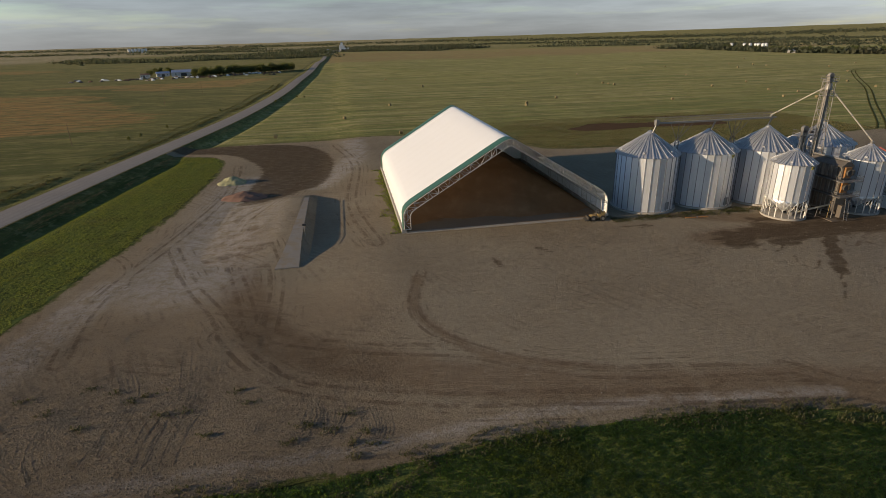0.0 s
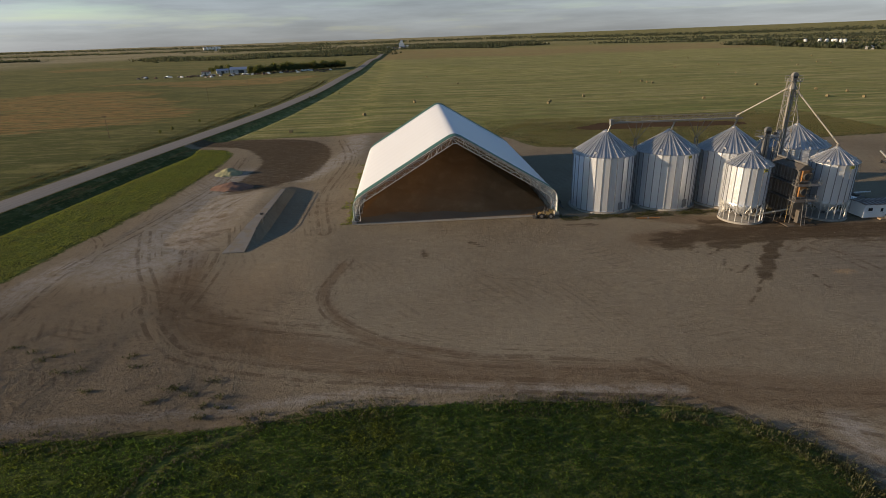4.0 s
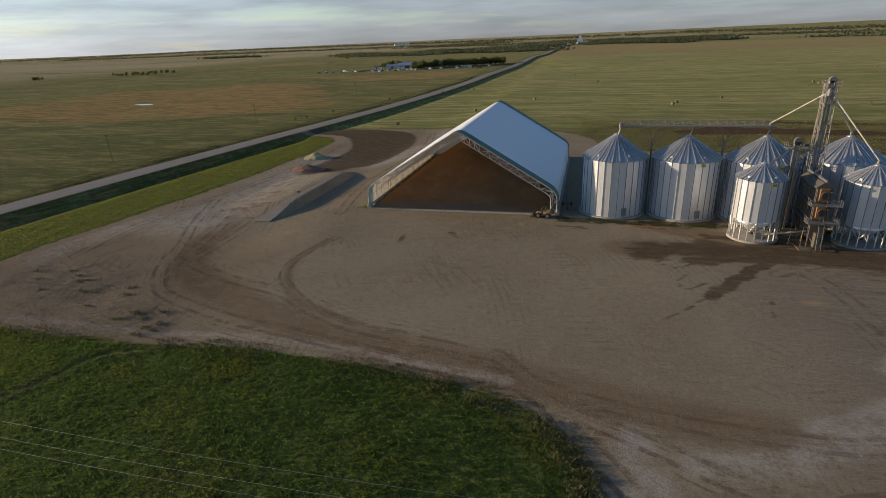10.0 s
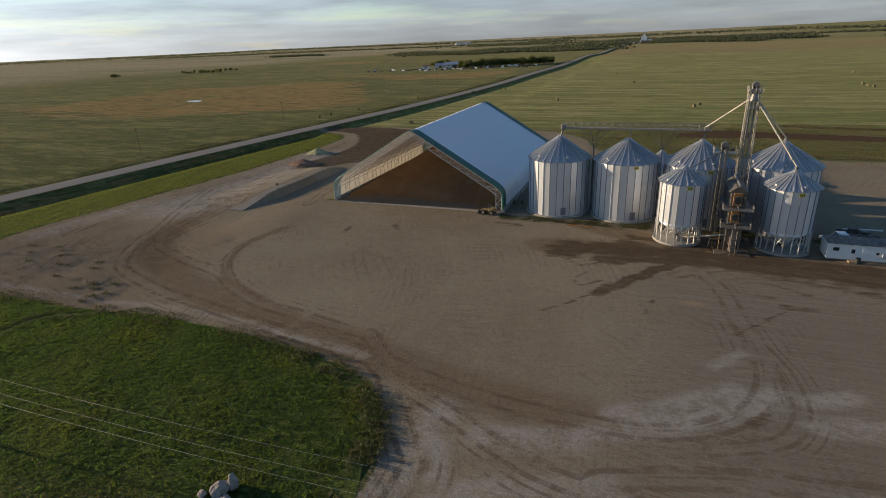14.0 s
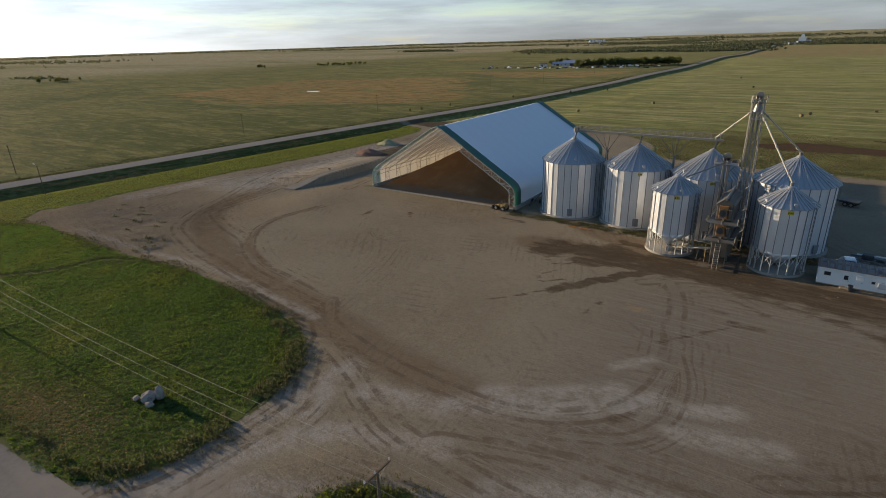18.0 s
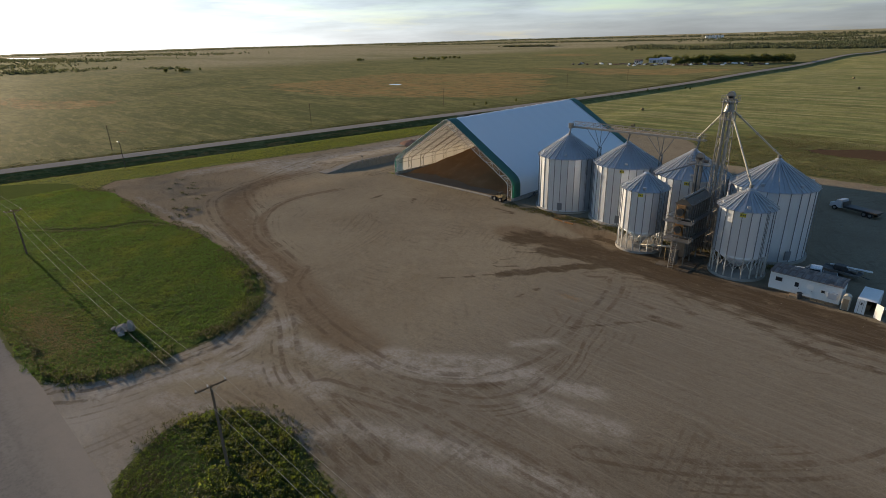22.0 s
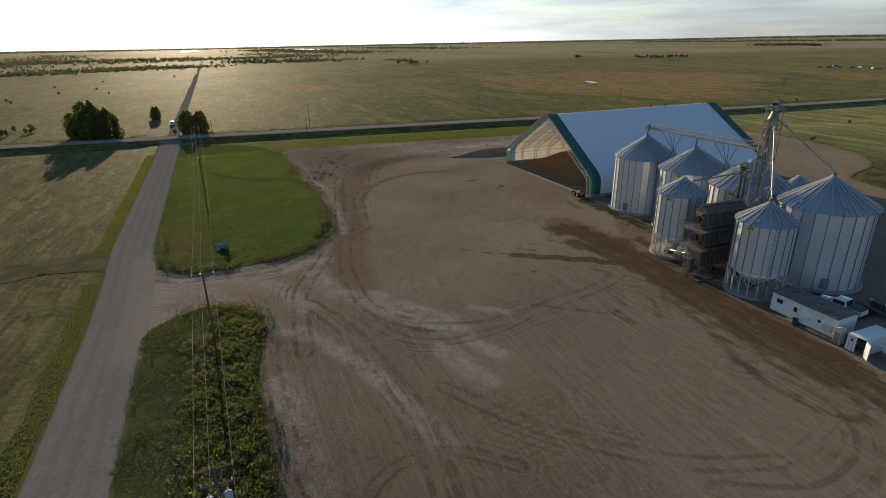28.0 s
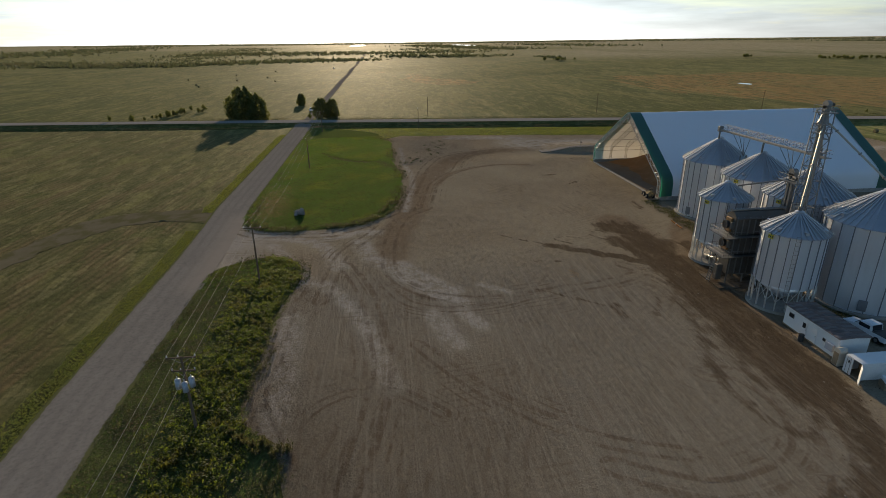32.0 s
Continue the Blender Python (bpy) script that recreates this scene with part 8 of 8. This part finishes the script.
def woods(name, spots, label):
    """Far woods: many leaf clumps on many stems, one mesh."""
    r = np.random.default_rng(len(spots))
    vs = []
    for x0, y0, x1, y1, n, h, w in spots:
        f = r.random(n)
        x, y = x0 + (x1 - x0) * f + r.normal(0, w, n), y0 + (y1 - y0) * f + r.normal(0, w, n)
        tall = h * (0.65 + 0.35 * np.sin(f * 37 + x0) * np.sin(f * 91)) * r.uniform(0.6, 1.0, n)
        z = land(x, y)
        for j in range(5):
            cz = z + tall * (0.12 + 0.19 * j)
            s = h * r.uniform(0.20, 0.36, n) * (1 - 0.1 * j)
            a, t = r.uniform(0, 6.28, n), r.uniform(-0.6, 0.6, n)
            jx, jy = x + r.normal(0, h * 0.22, n), y + r.normal(0, h * 0.22, n)
            c, sn = np.cos(a) * s, np.sin(a) * s
            V = np.stack((np.stack((jx - c, jy - sn, cz + t * s), -1), np.stack((jx + sn * t, jy - c * t, cz - s * 0.9), -1),
                          np.stack((jx + c, jy + sn, cz - t * s), -1), np.stack((jx - sn * t, jy + c * t, cz + s * 0.9), -1)), 1)
            vs.append(V.reshape(-1, 3))
    v = np.concatenate(vs)
    tagged(raw_mesh(name, v, np.arange(len(v)).reshape(-1, 4), M_FARLEAF), label, "woods", kind="stuff")


woods("far_woods", [(733, 1208, 705, 930, 500, 11, 9), (705, 930, 674, 756, 420, 11, 8), (674, 756, 712, 655, 260, 11, 8), (712, 655, 770, 560, 260, 11, 8), (800, 1240, 960, 1180, 300, 11, 20)],
      "dense olive shelterbelt round a distant farm")
woods("far_woods", [(-600, 1460, -420, 1290, 700, 9, 26), (-420, 1290, -330, 1480, 500, 9, 30), (-330, 1480, -80, 1460, 900, 11, 32), (-200, 1660, -60, 1640, 500, 12, 26), (-110, 1800, -30, 2500, 700, 12, 40),
                    (40, 1900, 420, 1780, 1000, 12, 30), (60, 2400, 500, 2300, 700, 12, 40), (-560, 2500, -460, 3100, 600, 12, 60)], "olive woods and gardens round a distant village")
woods("far_woods", [(-760, -460, -730, -270, 600, 6, 26), (-730, -270, -860, 0, 600, 6, 30), (-1330, -400, -1250, 200, 700, 8, 60), (-950, -700, -780, -440, 500, 6, 50), (-1000, 60, -960, 240, 200, 8, 30)],
      "dark scrub belts across the western pasture")
woods("far_woods", [(-380, 1250, -40, 1340, 700, 8, 26), (-330, 1480, -30, 1900, 700, 9, 40), (40, 1750, 300, 1640, 500, 9, 20), (600, 1640, 900, 1560, 200, 8, 16),
                    (-700, 2300, 800, 2450, 900, 11, 70), (800, 1900, 2300, 1500, 900, 10, 70), (900, 1150, 1800, 900, 500, 9, 50)], "distant dark green belts of trees on the plain")
woods("far_woods", [(-1160, 1585, -980, 1620, 220, 10, 14), (-1500, 2500, -600, 2700, 500, 11, 40), (-2400, 2200, -1500, 2500, 500, 11, 60), (-2600, 700, -1800, 900, 300, 10, 60),
                    (-1700, 120, -1300, 260, 200, 6, 40), (-2300, -500, -900, -330, 700, 6, 60), (-2600, 200, -1500, 420, 500, 11, 60),
                    (-900, -700, -420, -500, 200, 5, 60), (-3000, -1200, -1200, -900, 600, 12, 80), (-900, 330, -820, 345, 40, 6, 8)], "hazy low belts of trees on the western plain")
woods("far_woods", [(-3600, 1500, -2600, 3400, 900, 13, 120), (-2600, 3400, 800, 3700, 1300, 14, 90), (800, 3500, 3300, 2300, 1200, 14, 100), (700, 2500, 1900, 1900, 420, 12, 50), (1100, 3300, 3600, 2100, 800, 13, 60), (1100, 1400, 2400, 800, 500, 11, 40), (-3700, -1800, -3500, 1500, 1200, 13, 90)],
      "horizon line of faraway trees")

# ---- far farmyard, sheds and silos ----
M_SHEDROOF = plain("blue_grey_roof", (0.24, 0.29, 0.40), (0.19, 0.23, 0.32), 0.3, 0.5, 0.2)
M_SHEDWALL = plain("shed_wall", (0.55, 0.53, 0.50), (0.42, 0.40, 0.38), 0.4, 0.7)
M_RUST = plain("rusty_scrap", (0.16, 0.10, 0.07), (0.10, 0.08, 0.08), 0.5, 0.8, vary=0.6)


def shed(x, y, L, W, H, turn, label, roof=M_SHEDROOF):
    s = thing("farm_shed", (x, y, G(x, y) - 0.05), label, "shed", "far farm buildings", turn)
    part("walls", B((-L / 2, -W / 2, -0.3), (L / 2, W / 2, H)), M_SHEDWALL, s)
    bm = bmesh.new()
    v = [[bm.verts.new((q, yy_, zz_)) for yy_, zz_ in ((-W / 2 - 0.3, H), (0, H + W * 0.22), (W / 2 + 0.3, H))] for q in (-L / 2 - 0.3, L / 2 + 0.3)]
    bm.faces.new((v[0][0], v[0][1], v[1][1], v[1][0]))
    bm.faces.new((v[0][1], v[0][2], v[1][2], v[1][1]))
    bm.faces.new(v[0])
    bm.faces.new(v[1][::-1])
    bm.faces.new((v[0][0], v[1][0], v[1][2], v[0][2]))
    part("roof", bm, roof, s)
    part("door", B((-L * 0.12, -W / 2 - 0.06, 0), (L * 0.12, -W / 2 - 0.01, H * 0.8)), M_DARK, s)
    for q in (-0.32, 0.32):
        part("window", B((L * q - 0.6, -W / 2 - 0.05, H * 0.45), (L * q + 0.6, -W / 2 - 0.01, H * 0.75)), M_GLASS, s)


shed(-178, 700, 26, 12, 4.5, 8, "long pale shed with blue-grey roof in a far farmyard")
shed(-206, 716, 14, 9, 3.5, 20, "small weathered farm shed")
shed(-150, 712, 12, 8, 3.5, -10, "small weathered farm shed")
shed(-134, 728, 16, 9, 4.0, 5, "low grey farm shed beside trees")
shed(-222, 704, 9, 7, 3.2, 0, "small dark farm shed", M_RUST)
scrap_box = [mesh_of("scrap_vehicle", side_body([(-2.2, 0.2), (2.2, 0.2), (2.2, 0.9), (1.0, 1.0), (0.6, 1.6), (-1.2, 1.6), (-1.4, 1.0), (-2.2, 0.9)], 1.8), m_) for m_ in (M_RUST, M_TRUCK, M_DARK)]
for i in range(90):
    x = r_t.uniform(-275, -70)
    y = 668 + 0.28 * (x + 170) + r_t.uniform(-34, 22)
    o = new("scrap_vehicle", scrap_box[i % 3])
    o.matrix_basis = pose(x, y, G(x, y) - 0.25, 0, 0, r_t.uniform(0, 360))
    tagged(o, "old derelict vehicle in a far farmyard", "vehicle", "derelict vehicles")


def silo(x, y, r, h, label, material=M_WHITE):
    s = thing("silo", (x, y, G(x, y) - 0.1), label, "silo", "far silos")
    part("barrel", bar(bmesh.new(), (0, 0, 0), (0, 0, h), r, 18), material, s, smooth=False)
    part("cone_roof", bar(bmesh.new(), (0, 0, h), (0, 0, h + r * 0.5), r * 1.04, 18, 0.1), M_SHEDROOF, s)


for i in range(6):
    silo(-915 + i * 13, 2762 + i * 3, 5.5, 15, "tall pale grain silo on the horizon")
for x, y in ((738, 985), (752, 968), (768, 972), (790, 985), (800, 978), (812, 984), (760, 940)):
    silo(x, y, 2.8, 10.0, "white farm silo among shelterbelt trees")
ev = thing("grain_elevator", (11.8, 1962, G(11.8, 1962) - 0.1), "tall white prairie grain elevator far down the highway", "grain elevator")
part("house", B((-9, -7, 0), (9, 7, 17)), M_WHITE, ev)
part("cupola", B((-4, -4, 17), (4, 4, 25)), M_WHITE, ev)
part("roof", side_body([(-4.6, 25), (4.6, 25), (0, 27.5)], 8.6, 0.02), M_SHEDROOF, ev)
part("annex", B((9.2, -6, 0), (24, 6, 9)), M_WHITE, ev)
for i in range(16):
    shed(-120 + i * 11 + r_t.uniform(-5, 5), 1900 + r_t.uniform(-60, 80), r_t.uniform(9, 16), 8, r_t.uniform(3, 6), r_t.uniform(0, 90), "small pale house in a distant village", (M_SHEDROOF, M_RUST)[i % 2])
shed(664, 752, 20, 8, 3.5, 60, "white farmhouse by the shelterbelt")
pickup((-137, -3, G(-137, -3)), 180, "white pickup parked on the field track across the highway")
pickup((-560, -26, G(-560, -26)), 180, "pale vehicle far down the field track")

# ---- water ----
k = Tree("pond_water", 0.06)
M_WATER = k.done(k.mix(k.noise(0.2, 3), (0.03, 0.035, 0.035), (0.05, 0.05, 0.045)), k.bump(k.noise(1.5, 3), 0.05, 0.02))
for x, y, rx, ry in ((-246, 312, 7, 4), (-2600, 420, 300, 40), (-2900, -90, 380, 40)):
    p = sheet("pond", lambda a, b, x=x, y=y, rx=rx, ry=ry: (np.hypot((a - x) / rx, (b - y) / ry) - 1 + 0.25 * wobble(a, b, rx * 0.7, 1.0)) * min(rx, ry),
              (x - rx * 1.6, y - ry * 1.6, x + rx * 1.6, y + ry * 1.6), min(rx, ry) / 6, lambda a, b: 0.15 + 0 * a, M_WATER)
    tagged(p, "small still pond reflecting the sky in the pasture", "pond", kind="structure")
for x, y in ((-106, 56), (-104, 140), (-102, 226), (-105, 357), (-103, 445), (-99, 560), (-97, 690)):   # line of thin poles through the pasture
    g = G(x, y)
    q = thing("utility_pole", (x, y, g), "thin wooden pole in the pasture along the highway", "utility pole", "pasture poles")
    part("post", bar(bmesh.new(), (0, 0, -0.5), (0, 0, 9.0), 0.13, 6, 0.09), M_WOODPOLE, q)
    part("cross_arm", B((-1.1, -0.05, 8.5), (1.1, 0.05, 8.62)), M_WOODPOLE, q)
